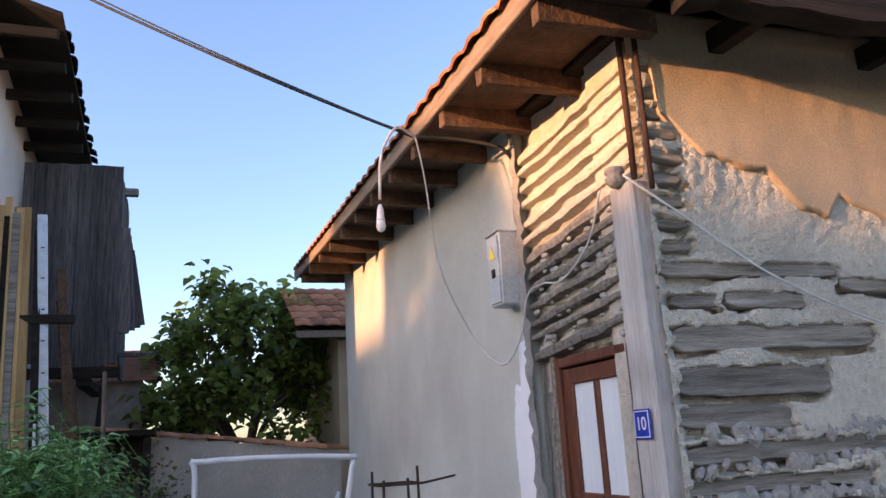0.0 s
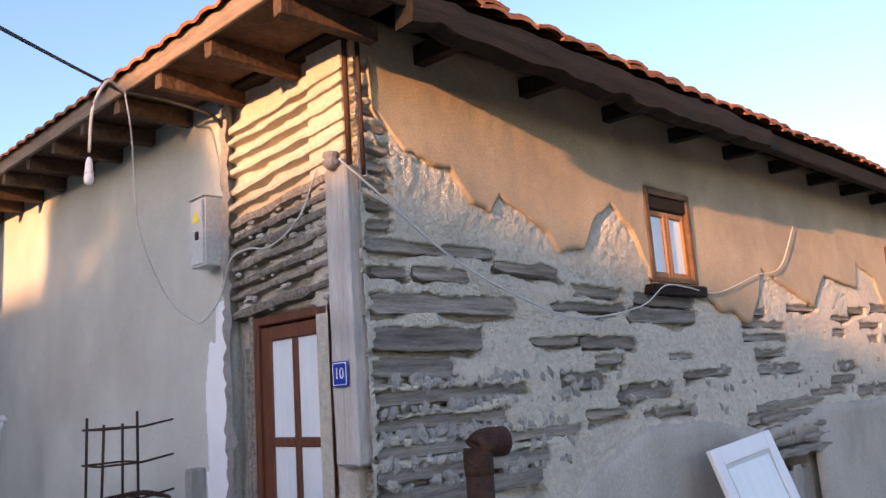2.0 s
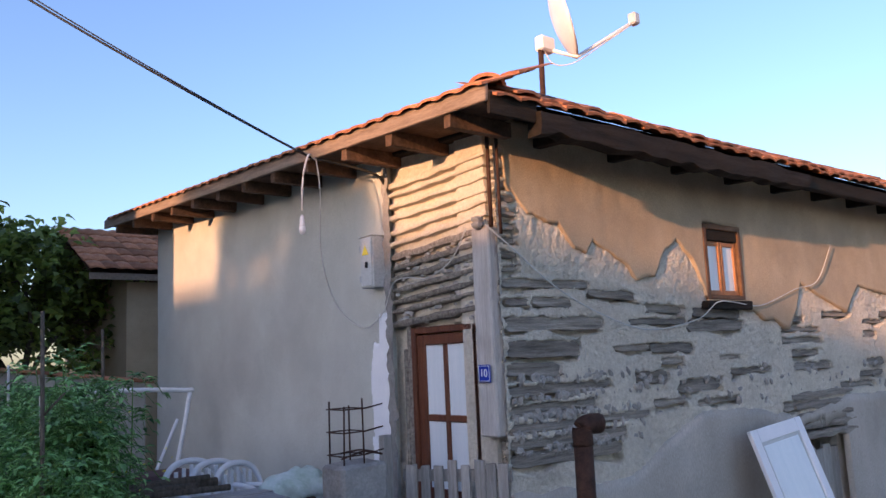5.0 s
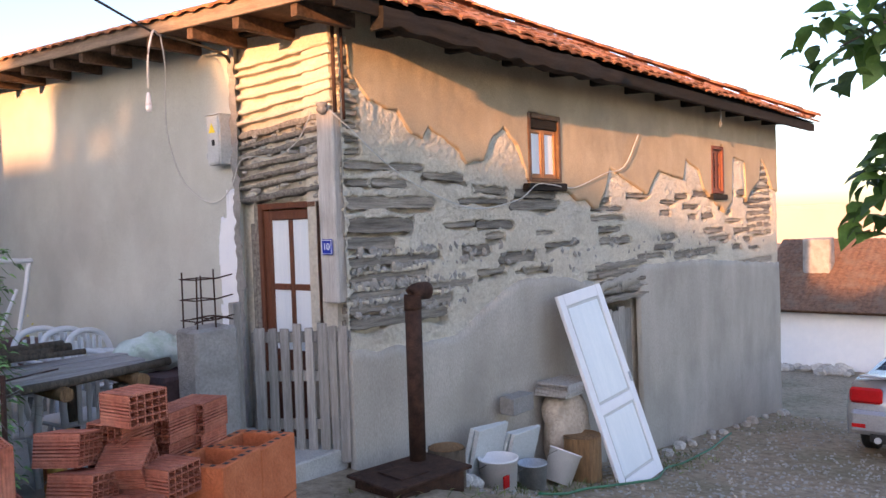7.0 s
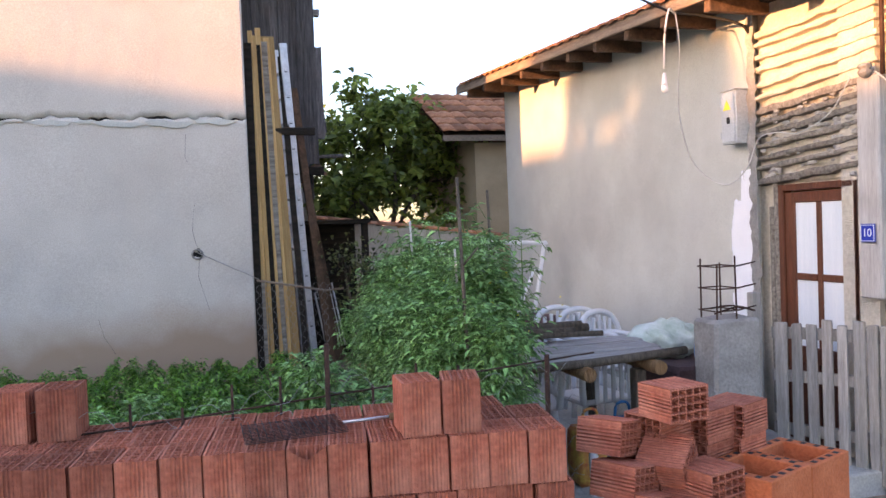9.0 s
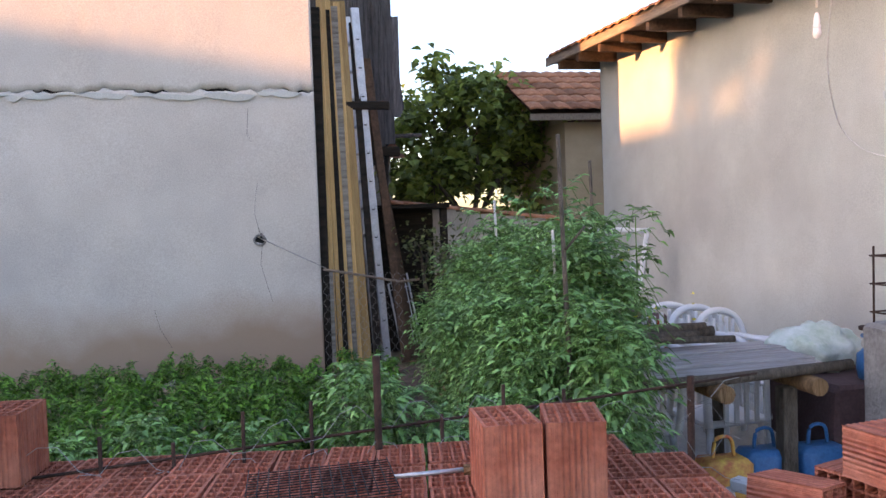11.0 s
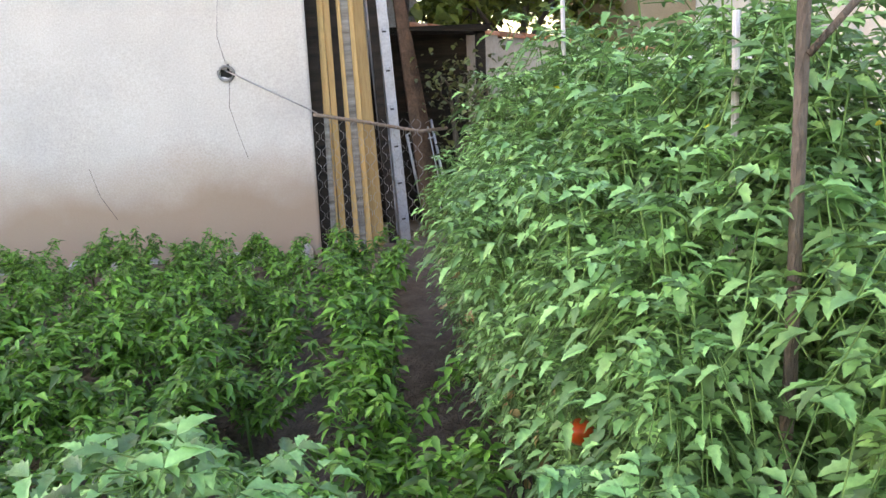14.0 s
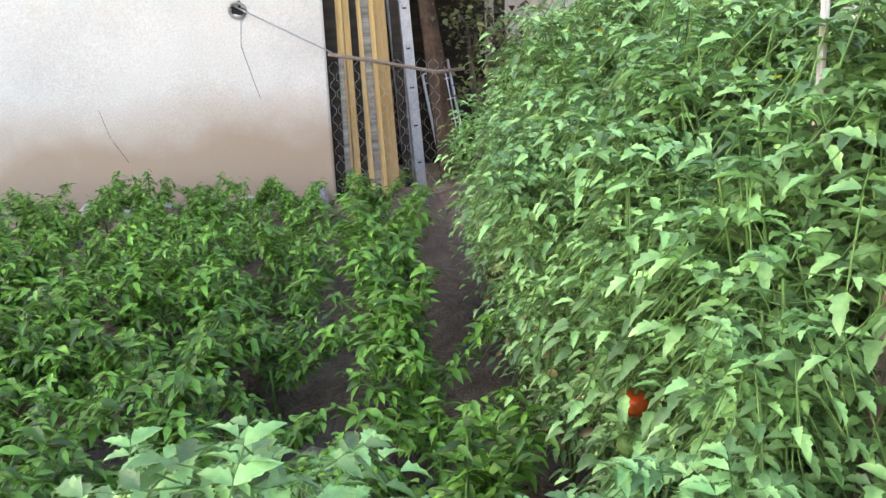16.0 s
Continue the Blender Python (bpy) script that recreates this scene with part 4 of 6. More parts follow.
part("run", tube(curve_pts([(-0.1, 0.0, 2.72), (0.1, -0.06, 2.55), (0.5, -0.06, 2.3), (1.0, -0.06, 2.1), (1.6, -0.06, 1.97), (2.3, -0.06, 2.05), (2.6, -0.085, 2.2), (2.9, -0.09, 2.2), (3.4, -0.06, 2.18), (4.1, -0.06, 2.35), (4.6, -0.06, 2.45), (5.0, -0.06, 2.85)], 6), 0.0055), "cable", wcab, shift=s)
ins = thing("porcelain_insulator", "grey round cable insulator on top of the post", "insulator", (-0.08, 0.1, 2.72))
part("body", lathe([(0.02, -0.02), (0.04, 0.0), (0.045, 0.02), (0.03, 0.032), (0.045, 0.045), (0.04, 0.065), (0.015, 0.07)], 16), "concrete", ins, smooth=True)

# ---- yard: gate, pillar, stove ----
pillar = thing("concrete_pillar", "rough bare concrete gate pillar with rebar sticking out", "pillar", (-1.0, 0.34, 0.05))
bm = boxed((-0.17, -0.12, -0.15), (0.17, 0.12, 1.15), bevel=0.02)
bmesh.ops.subdivide_edges(bm, edges=bm.edges, cuts=4, use_grid_fill=True)
for v in bm.verts:
    v.co += Vector((0.012 * noise.noise(v.co * 7), 0.012 * noise.noise(v.co * 7 + Vector((9, 0, 0))), 0.02 * noise.noise(v.co * 9)))
part("shaft", bm, "concrete", pillar)
for x in (-0.13, 0.02):
    for y in (-0.08, 0.08):
        part("rebar", tube([(x, y, 1.05), (x + random.uniform(-0.02, 0.02), y, 1.5 + random.uniform(-0.03, 0.08))], 0.0055, 6), "rust", pillar)
for z in (1.2, 1.34, 1.48):
    part("stirrup", tube([(-0.14, -0.09, z), (0.03, -0.09, z), (0.16, -0.09, z + 0.02), (0.03, -0.08, z), (0.03, 0.09, z), (-0.14, 0.09, z), (-0.14, -0.08, z)], 0.0045, 5), "rust", pillar)
part("tie_wire", tube(curve_pts([(-0.16, -0.1, 1.19), (0.0, -0.1, 1.22), (0.14, -0.1, 1.19), (0.1, 0.06, 1.21), (-0.05, 0.09, 1.2)], 5), 0.006, 5), "rust", pillar)
part("stake", boxed((0.4, 0.25, -0.1), (0.48, 0.31, 1.26), bevel=0.006), "greywood", pillar, "grey upright board against the pillar")

gate = thing("picket_gate", "grey weathered wooden picket gate", "gate", (-0.42, 0.63, 0.06), rz=-58)
x = 0.03
k = 0
while x < 0.74:
    w = random.uniform(0.06, 0.08)
    h = 1.05 + random.uniform(-0.03, 0.03)
    part("picket", boxed((x, -0.015, 0.0), (x + w, 0.008, h), bevel=0.004, jitter=0.006), "greywood", gate)
    x += w + (0.033 if k < 5 else 0.014)
    k += 1
for z in (0.25, 0.62, 0.92):
    part("rail", boxed((0.0, 0.012, z), (0.78, 0.045, z + 0.08), bevel=0.004), "greywood", gate)

stove = thing("rusty_wood_stove", "rusted sheet-metal wood stove with a tall flue pipe", "stove", (-0.02, -0.6, -0.18), rz=-8)
part("body", boxed((-0.33, -0.22, 0.0), (0.33, 0.22, 0.26), bevel=0.012), "rust", stove)
part("top_plate", boxed((-0.37, -0.26, 0.26), (0.37, 0.26, 0.285), bevel=0.006), "rust", stove)
part("lid", boxed((-0.2, -0.15, 0.285), (0.05, 0.12, 0.295), bevel=0.003), "rust", stove)
part("door", boxed((-0.28, -0.235, 0.06), (-0.02, -0.221, 0.22), bevel=0.004), "rust", stove)
for x, y in ((-0.3, -0.2), (0.3, -0.2), (-0.3, 0.2), (0.3, 0.2)):
    part("leg", boxed((x - 0.02, y - 0.02, -0.14), (x + 0.02, y + 0.02, 0.0)), "rust", stove)
part("flue", tube([(0.2, 0.14, 0.28), (0.215, 0.15, 1.5)], 0.062, 16), "rust", stove)
part("elbow", tube(curve_pts([(0.215, 0.15, 1.4), (0.215, 0.15, 1.5), (0.26, 0.15, 1.53), (0.36, 0.15, 1.53)], 4), 0.066, 16), "rust", stove)


def bucket(loc, r, h, material, label, tilt=(0, 0), name="bucket"):
    b = thing(name, label, "bucket", loc)
    b.matrix_basis = pose(*loc, tilt[0], tilt[1], 0)
    part("shell", lathe([(r * 0.88, 0), (r, h * 0.95), (r * 1.04, h * 0.95), (r * 1.04, h), (r * 0.96, h), (r * 0.85, 0.02)], 24), material, b, smooth=False)
    part("handle", tube([(r * 1.02 * math.cos(a), r * 1.02 * math.sin(a) , h * 0.92 - 0.1 * math.sin(a)) for a in [math.pi * k / 10 for k in range(11)]], 0.004, 5), "wire", b)
    return b


b = bucket((1.2, -0.5, -0.46), 0.165, 0.33, "plastic", "upturned white plastic paint bucket with a torn label")
part("label", boxed((-0.13, -0.155, 0.12), (-0.06, -0.135, 0.22), bevel=0.002), "redlamp", b, "torn red and blue label")
bucket((1.72, -0.5, -0.58), 0.13, 0.27, "steel", "dented grey metal bucket on the ground")
bucket((2.12, -0.5, -0.6), 0.15, 0.3, "plastic", "white plastic bucket tipped against a stump", (8, 24))


def stump(loc, r, h, material, label):
    s = thing("tree_stump", label, "stump", loc)
    bm = bmn()
    n = 22
    rings = []
    for z in (0, 0.3 * h, 0.7 * h, h):
        rings.append([bm.verts.new(((r + 0.025 * noise.noise((3 * math.cos(t), 3 * math.sin(t), loc[0]))) * math.cos(t), (r + 0.025 * noise.noise((3 * math.cos(t), 3 * math.sin(t), loc[0]))) * math.sin(t), z)) for t in [2 * math.pi * k / n for k in range(n)]])
    for a, b in zip(rings, rings[1:]):
        for j in range(n):
            bm.faces.new((a[j], a[(j + 1) % n], b[(j + 1) % n], b[j]))
    part("trunk", bm, material, s)
    bm = bmn()
    bm.faces.new([bm.verts.new((r * 0.93 * math.cos(t), r * 0.93 * math.sin(t), h + 0.004)) for t in [2 * math.pi * k / n for k in range(n)]])
    bm.faces.new([bm.verts.new((r * 0.99 * math.cos(t), r * 0.99 * math.sin(t), h - 0.001)) for t in [2 * math.pi * k / n for k in range(n)]])
    part("cut_face", bm, "stump", s)
    return s


stump((2.62, -0.5, -0.73), 0.19, 0.46, "stump", "split reddish log standing on end")
stump((0.52, -0.5, -0.3), 0.14, 0.42, "bark", "dark barked log standing by the stove")


def pebble(loc, r, name="stone", label="rounded grey field stone by the wall", group="stones by the wall"):
    bm = bmn()
    bmesh.ops.create_icosphere(bm, subdivisions=2, radius=r)
    for v in bm.verts:
        v.co *= 1 + 0.35 * noise.noise(v.co / r * 1.1 + Vector(loc) * 9)
        v.co.z *= 0.75
    ob = part(name, bm, "stone", None, label)
    ob.location = loc
    return tagged(ob, "", "stone", group)


random.seed(21)
for k in range(16):
    x = random.uniform(0.65, 1.1)
    pebble((x, random.uniform(-0.5, -0.12), gz(x, 0) + 0.03), random.uniform(0.035, 0.08))
for k in range(14):
    x = random.uniform(5.0, 10.4)
    pebble((x, random.uniform(-0.3, -0.1), gz(x, 0) + 0.03), random.uniform(0.04, 0.1))
for k, (x, t) in enumerate(((1.25, 12), (1.75, 14))):
    for j in range(2):
        ob = part("floor_slab", boxed((-0.24, -0.02, 0), (0.24, 0.02, 0.5), bevel=0.004), "box", None, "pale grey stone slab leaning on the wall")
        ob.matrix_basis = pose(x + 0.03 * j, -0.22 - 0.05 * j, gz(x, 0) + 0.02, t, 6 - 3 * j, 4)
        tagged(ob, "", "slab", "leaning slabs")
ob = part("kerb_block", boxed((-0.17, -0.08, 0), (0.17, 0.08, 0.16), bevel=0.008), "concrete", None, "grey concrete block laid on the slabs")
ob.location = (1.95, -0.2, 0.06)
tagged(ob, "", "block")
sk = thing("filled_sack", "bulging dirty sack under a folded rug", "sack", (2.75, -0.25, -0.72))
bm = bmn()
bmesh.ops.create_uvsphere(bm, u_segments=24, v_segments=16, radius=0.5, matrix=Matrix.Diagonal((0.62, 0.42, 1.0, 1)))
for v in bm.verts:
    v.co += 0.06 * Vector((noise.noise(v.co * 5), noise.noise(v.co * 5 + Vector((5, 0, 0))), 0.5 * noise.noise(v.co * 4)))
    v.co.z = max(v.co.z, -0.42) + 0.42
part("sack_body", bm, "sack", sk, smooth=True)
bm = bmn()
for j in range(4):
    add_box(bm, (-0.36 + 0.02 * j, -0.22, 0.84 + 0.03 * j), (0.3 - 0.03 * j, 0.15, 0.865 + 0.03 * j), bevel=0.008, jitter=0.012)
part("rug", bm, "greywood", sk, "folded greenish rug")

wd = thing("white_door", "discarded white panelled door leaning on the wall", "door leaf", (3.0, -0.42, 0))
wd.matrix_basis = pose(3.22, -0.85, -0.86, -17, -5, -3)
hw, hh = 0.41, 2.06
bm = bmn()
for lo, hi in (((-hw, -0.02, 0), (-hw + 0.1, 0.02, hh)), ((hw - 0.1, -0.02, 0), (hw, 0.02, hh)), ((-hw + 0.1, -0.02, hh - 0.12), (hw - 0.1, 0.02, hh)), ((-hw + 0.1, -0.02, 0), (hw - 0.1, 0.02, 0.14)), ((-hw + 0.1, -0.02, 0.8), (hw - 0.1, 0.02, 0.9))):
    add_box(bm, lo, hi, bevel=0.005)
part("frame", bm, "white", wd)
for z0, z1 in ((0.14, 0.8), (0.9, hh - 0.12)):
    part("panel", boxed((-hw + 0.13, -0.012, z0 + 0.03), (hw - 0.13, 0.008, z1 - 0.03), bevel=0.006), "palepane", wd)
    part("panel_groove", boxed((-hw + 0.1, -0.004, z0), (hw - 0.1, 0.004, z1)), "box", wd)
part("latch", boxed((hw - 0.05, -0.045, 0.98), (hw - 0.03, -0.02, 1.08), bevel=0.004), "steel", wd)

hose = thing("garden_hose", "thin green hose lying over the gravel", "hose", (3, -0.9, gz(3, 0)))
pts = curve_pts([(1.2, -0.9, 0), (2.2, -0.85, 0), (3.2, -0.95, 0), (4.2, -0.7, 0), (5.5, -0.6, 0), (7.2, -0.35, 0)], 8)
part("pipe", tube([(p.x, p.y, gz(p.x, p.y) + 0.03) for p in pts], 0.012, 6), "green", hose, shift=(-3, 0.9, -gz(3, 0)))
# ---- neighbour's house ----
nb = thing("neighbour_wall", "pale plastered house wall with a long horizontal crack", "house wall", kind="structure")
NX, NY = -3.63, 5.1


def crack_z(x):
    return 3.12 + 0.06 * noise.noise((x * 2.1, 1, 0)) + 0.045 * noise.noise((x * 9, 2, 0)) + 0.015 * noise.noise((x * 30, 3, 0))


def nb_y(x, z):
    y = NY + 0.012 * noise.noise((x, z, 3)) + 0.003 * noise.noise((x * 8, z * 8, 3))
    return y


nxs = steps(-10.0, NX, 260)
half = lambda x: 0.0015 + 0.04 * max(0, noise.noise((x * 3.1, 8.37, 0.4)) - 0.05) ** 1.2
part("lower_plaster", slab(nxs, [steps(0.1, crack_z(x) - half(x), 60) for x in nxs], lambda x, z: (x, nb_y(x, z), z), lambda x, z: (x + 4.22) ** 2 + (z - 1.64) ** 2 < 0.0022, (0, 0.08, 0)), "nbwall", nb)
part("upper_plaster", slab(nxs, [steps(crack_z(x) + half(x), 5.95, 40) for x in nxs], lambda x, z: (x, nb_y(x, z) - 0.004, z), lambda x, z: False, (0, 0.08, 0)), "nbwall", nb)
bm = bmn()
for k in range(26):
    x = -9.5 + 5.8 * k / 26 + random.uniform(-0.05, 0.05)
    w, h = random.uniform(0.05, 0.2), random.uniform(0.012, 0.045)
    z = crack_z(x) - h * 1.0 - 0.022
    vs = [bm.verts.new((x + a * w, NY - 0.014 - 0.0003 * k, z + b * h + random.uniform(-0.008, 0.008))) for a, b in ((-1, 0.3), (-0.6, -0.6), (0.1, -1), (0.7, -0.5), (1, 0.4), (0.3, 0.8), (-0.4, 0.9))]
    back = [bm.verts.new(v.co + Vector((0, 0.07, 0))) for v in vs]
    bm.faces.new(vs)
    for i in range(7):
        bm.faces.new((vs[i], vs[i - 1], back[i - 1], back[i]))
tagged(part("patch_mortar", bm, "grey", nb, "pale mortar smeared along the crack"), kind="stuff")
# the core is black to paint the shade inside the crack
part("wall_core", boxed((-10.0, NY + 0.07, -0.2), (NX - 0.02, NY + 0.3, 5.95)), "black", nb, "wall core coloured black for the shade in the crack")
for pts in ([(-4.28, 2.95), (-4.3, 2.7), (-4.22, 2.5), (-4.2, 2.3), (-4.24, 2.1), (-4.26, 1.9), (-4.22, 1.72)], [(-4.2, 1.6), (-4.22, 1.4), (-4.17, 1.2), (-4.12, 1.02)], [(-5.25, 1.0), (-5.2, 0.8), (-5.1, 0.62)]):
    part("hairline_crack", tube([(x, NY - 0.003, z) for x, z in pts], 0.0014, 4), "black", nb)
# black sheet in place of the shade inside the pipe hole
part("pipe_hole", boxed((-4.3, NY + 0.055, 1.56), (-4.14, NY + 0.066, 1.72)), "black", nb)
part("pipe_hole_rim", tube([(-4.22 + 0.055 * math.cos(a), NY - 0.004, 1.64 + 0.05 * math.sin(a)) for a in [math.pi * k / 8 for k in range(17)]], 0.012, 6), "concrete", nb)
bm = bmn()
for k in range(9):
    x = -6.0 + 0.28 * k
    bmesh.ops.create_icosphere(bm, subdivisions=2, radius=0.12, matrix=Matrix.LocRotScale((x, NY - 0.02, 0.22), Euler((k, k, 0)), (1.2, 0.6, 0.8)))
part("plinth_stones", bm, "stone", nb, "rough plinth stones at the wall foot")
# side wall, boarded balcony and eave
part("side_wall", boxed((NX - 0.3, NY + 0.31, -0.2), (NX - 0.03, 10.5, 5.95)), "nbwall", nb)
shed = thing("boarded_balcony", "dark weathered board-clad balcony with ragged boards", "balcony", (-3.0, 6.8, 2.4))
s = (3.0, -6.8, -2.4)
random.seed(31)
for k in range(9):
    x0 = -3.62 + k * 0.118
    part("board", boxed((x0, 7.0 - 0.012 * (k % 2), 2.72 + random.uniform(-0.12, 0.1)), (x0 + 0.125, 7.025 - 0.012 * (k % 2), 5.12), bevel=0.004, jitter=0.008), "greyboard", shed, shift=s)
for k in range(5):
    y0 = 7.03 + k * 0.28
    part("board", boxed((-2.58, y0, 2.78 + random.uniform(-0.2, 0.12)), (-2.555, y0 + 0.28, 5.05 + random.uniform(-0.08, 0.03)), bevel=0.004, jitter=0.01), "greyboard", shed, shift=s)
for k in range(4):
    bm = boxed((0, 0, 0), (0.14, 0.02, 1.25 - 0.1 * k), bevel=0.004, jitter=0.012)
    bmesh.ops.transform(bm, matrix=pose(-2.56 + 0.05 * k, 7.12 + 0.22 * k, 3.12 + 0.06 * k, 4, -3 - 3 * k, 25), verts=bm.verts)
    part("loose_board", bm, "greyboard", shed, "splayed ragged board hanging off the corner", s)
part("sill_beam", boxed((-3.6, 6.95, 2.6), (-2.5, 7.06, 2.72), bevel=0.01), "darkwood", shed, shift=s)
part("floor_beam", boxed((-2.95, 6.9, 2.5), (-2.8, 8.6, 2.6), bevel=0.01), "darkwood", shed, shift=s)
for x0 in (-2.72, -2.6):
    part("splinter", boxed((x0, 7.2, 2.86), (x0 + 0.42, 7.24, 2.9), bevel=0.004, jitter=0.012), "greyboard", shed, shift=s)
part("brace", tube([(-2.66, 7.0, 2.7), (-2.72, 6.95, 1.9), (-2.85, 6.9, 0.6)], 0.035, 6), "darkwood", shed, shift=s)
# tile copy in near-black wood colour, which paints this eave's tiles as shaded
SHADE_TILE = TILE.copy()
SHADE_TILE.materials[0] = M["darkwood"]
nroof = thing("neighbour_eave", "sagging eave with ragged old tiles coloured dark as in shade", "roof", (-3.0, 6.5, 5.0))
s = (3.0, -6.5, -5.0)
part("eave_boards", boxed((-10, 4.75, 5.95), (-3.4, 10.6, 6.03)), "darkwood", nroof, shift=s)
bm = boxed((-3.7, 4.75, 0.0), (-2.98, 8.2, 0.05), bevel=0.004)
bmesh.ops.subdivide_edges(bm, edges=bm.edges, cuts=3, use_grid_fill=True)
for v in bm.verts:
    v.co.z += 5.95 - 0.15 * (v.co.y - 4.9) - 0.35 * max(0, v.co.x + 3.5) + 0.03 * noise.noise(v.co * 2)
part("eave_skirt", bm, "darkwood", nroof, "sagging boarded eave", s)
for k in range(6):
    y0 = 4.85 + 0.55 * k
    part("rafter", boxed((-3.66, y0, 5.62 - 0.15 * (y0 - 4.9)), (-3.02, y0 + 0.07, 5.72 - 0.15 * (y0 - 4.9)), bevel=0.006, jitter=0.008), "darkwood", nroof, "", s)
part("stick", boxed((-3.3, 7.42, 4.9), (-2.4, 7.52, 4.99), bevel=0.01, jitter=0.01), "oldwood", nroof, "", s)
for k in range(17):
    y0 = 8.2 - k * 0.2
    ob = part("roof_tile", SHADE_TILE, "tile", nroof)
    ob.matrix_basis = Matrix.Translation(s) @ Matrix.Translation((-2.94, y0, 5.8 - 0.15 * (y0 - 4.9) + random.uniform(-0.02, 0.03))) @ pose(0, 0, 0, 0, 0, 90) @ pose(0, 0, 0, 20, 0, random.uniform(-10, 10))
hall = thing("back_house", "low rubble house with a tiled roof behind the yard", "house", (-2.9, 9.3, 0))
part("wall", boxed((-3.8, 9.0, 0), (-2.35, 11, 2.75)), "stone", hall, shift=(2.9, -9.3, 0))
bm = bmn()
v = [bm.verts.new(p) for p in ((-4, 8.8, 2.72), (-2.15, 8.8, 2.72), (-2.15, 11, 3.4), (-4, 11, 3.4))]
bm.faces.new(v)
bmesh.ops.solidify(bm, geom=bm.faces, thickness=0.06)
part("roof", bm, "tile", hall, shift=(2.9, -9.3, 0))

# planks, ladder, rack leaning at the neighbour's corner
random.seed(41)
BX = [(-3.62, "darkwood", 0.07, 4.0), (-3.57, "oldwood", 0.05, 1.3), (-3.55, "plank", 0.04, 4.15), (-3.5, "plank", 0.035, 4.1), (-3.46, "darkwood", 0.05, 4.0), (-3.42, "plank", 0.045, 4.2),
      (-3.38, "oldwood", 0.05, 4.05), (-3.34, "plank", 0.05, 4.1), (-3.29, "plank", 0.11, 4.12), (-3.17, "darkwood", 0.05, 3.9)]
for k, (x, m, w, top) in enumerate(BX):
    p = thing("timber_plank", "yellow pine plank leaning on the wall corner" if m == "plank" else "dark weathered plank leaning on the wall corner", "plank", (x, 4.8, 0.2), "leaning planks")
    p.matrix_basis = pose(x + 0.02 + 0.22 * (x + 3.62), 5.16 + 0.022 * k, 0.2, -2, 0.3 - 5.2 * (x + 3.62) - 0.2 * (k % 3), random.uniform(-8, 8))
    part("board", boxed((-0.68 * w, -0.014, 0), (0.68 * w, 0.014, top - 0.2), bevel=0.004), m, p)
for k, (x, top, tilt) in enumerate(((-2.78, 3.4, -5), (-2.7, 3.1, -7), (-2.62, 2.6, -9))):
    p = thing("timber_plank", "reddish-brown rough plank leaning beside the ladder", "plank", (x, 5, 0.2), "leaning planks")
    p.matrix_basis = pose(x + 0.08, 5.75 + 0.08 * k, 0.2, -2, tilt, 10)
    part("board", boxed((-0.045, -0.015, 0), (0.045, 0.015, top), bevel=0.004, jitter=0.005), "rafter", p)
lad = thing("aluminium_ladder", "grey aluminium ladder leaning on edge by the planks", "ladder", (-2.94, 4.7, 0.18))
lad.matrix_basis = pose(-2.94, 5.5, 0.2, 0, -3.3, 12)
for dx, dy in ((0, 0), (0.02, 0.38)):
    part("rail", boxed((-0.045 + dx, -0.015 + dy, 0), (0.045 + dx, 0.015 + dy, 3.85), bevel=0.006), "steel", lad)
for k in range(12):
    part("rung", boxed((-0.017, -0.019, 0.22 + 0.3 * k), (0.017, 0.4, 0.25 + 0.3 * k), bevel=0.003), "steel", lad)
    part("rung_slot", boxed((-0.016, -0.0185, 0.21 + 0.3 * k), (0.016, -0.0155, 0.245 + 0.3 * k)), "black", lad, "dark rung end")
crs = part("cross_stick", boxed((-3.35, 5.42, 2.97), (-2.82, 5.48, 3.06), bevel=0.01, jitter=0.008), "darkwood", None, "dark short beam stuck out at the wall corner")
tagged(crs, "", "beam")
rod = thing("tie_rod", "thin pale rod tied across the planks", "rod", (-3.59, 4.89, 1.33))
part("rod", tube([(-0.02, 0.0, 0), (0.4, 0.3, -0.1), (0.8, 0.55, -0.2), (1.05, 0.75, -0.2)], 0.015, 6), "fascia", rod)
part("wire", tube([(-0.63, 0.21, 0.33), (0.0, 0.02, 0.01)], 0.005, 4), "wire", rod)
mesh = thing("chicken_wire", "rusty chicken wire hung in front of the planks", "wire mesh", (-3.45, 5.08, 0.3))


def hex_wire(p0, ux, uz, nx, nz, cell=0.06, r=0.0018, wob=0.01):
    bm = bmn()
    p0, ux, uz = Vector(p0), Vector(ux), Vector(uz)
    for i in range(nx):
        pts = []
        for j in range(nz * 2 + 1):
            off = 0.25 * cell if (j // 1) % 4 in (0, 1) else -0.25 * cell
            if i % 2:
                off = -off
            pts.append(p0 + ux * (i * cell * 0.75 + off) + uz * (j * cell * 0.5) + Vector((0, wob * noise.noise((i * 0.3, j * 0.2, 0)), wob * noise.noise((i * 0.2, 3, j * 0.3)))))
        add_tube(bm, pts, r, 3, caps=False)
    return bm


part("mesh", hex_wire((-0.15, 0, 0), (1, 0, 0), (0, 0, 1), 18, 16), "wire", mesh)
rack = thing("wire_rack", "white coated wire rack leaning behind the plants", "rack", (-2.85, 4.45, 0.5))
rack.matrix_basis = pose(-2.62, 5.85, 0.38, -4, -9, 10)
part("frame", tube([(-0.12, 0, 0), (-0.12, 0, 0.72), (0.12, 0, 0.8), (0.12, 0, 0)], 0.012, 6), "plastic", rack)
for k in range(5):
    part("bar", tube([(-0.08 + 0.04 * k, 0, 0), (-0.08 + 0.04 * k, 0, 0.75)], 0.005, 5), "plastic", rack)
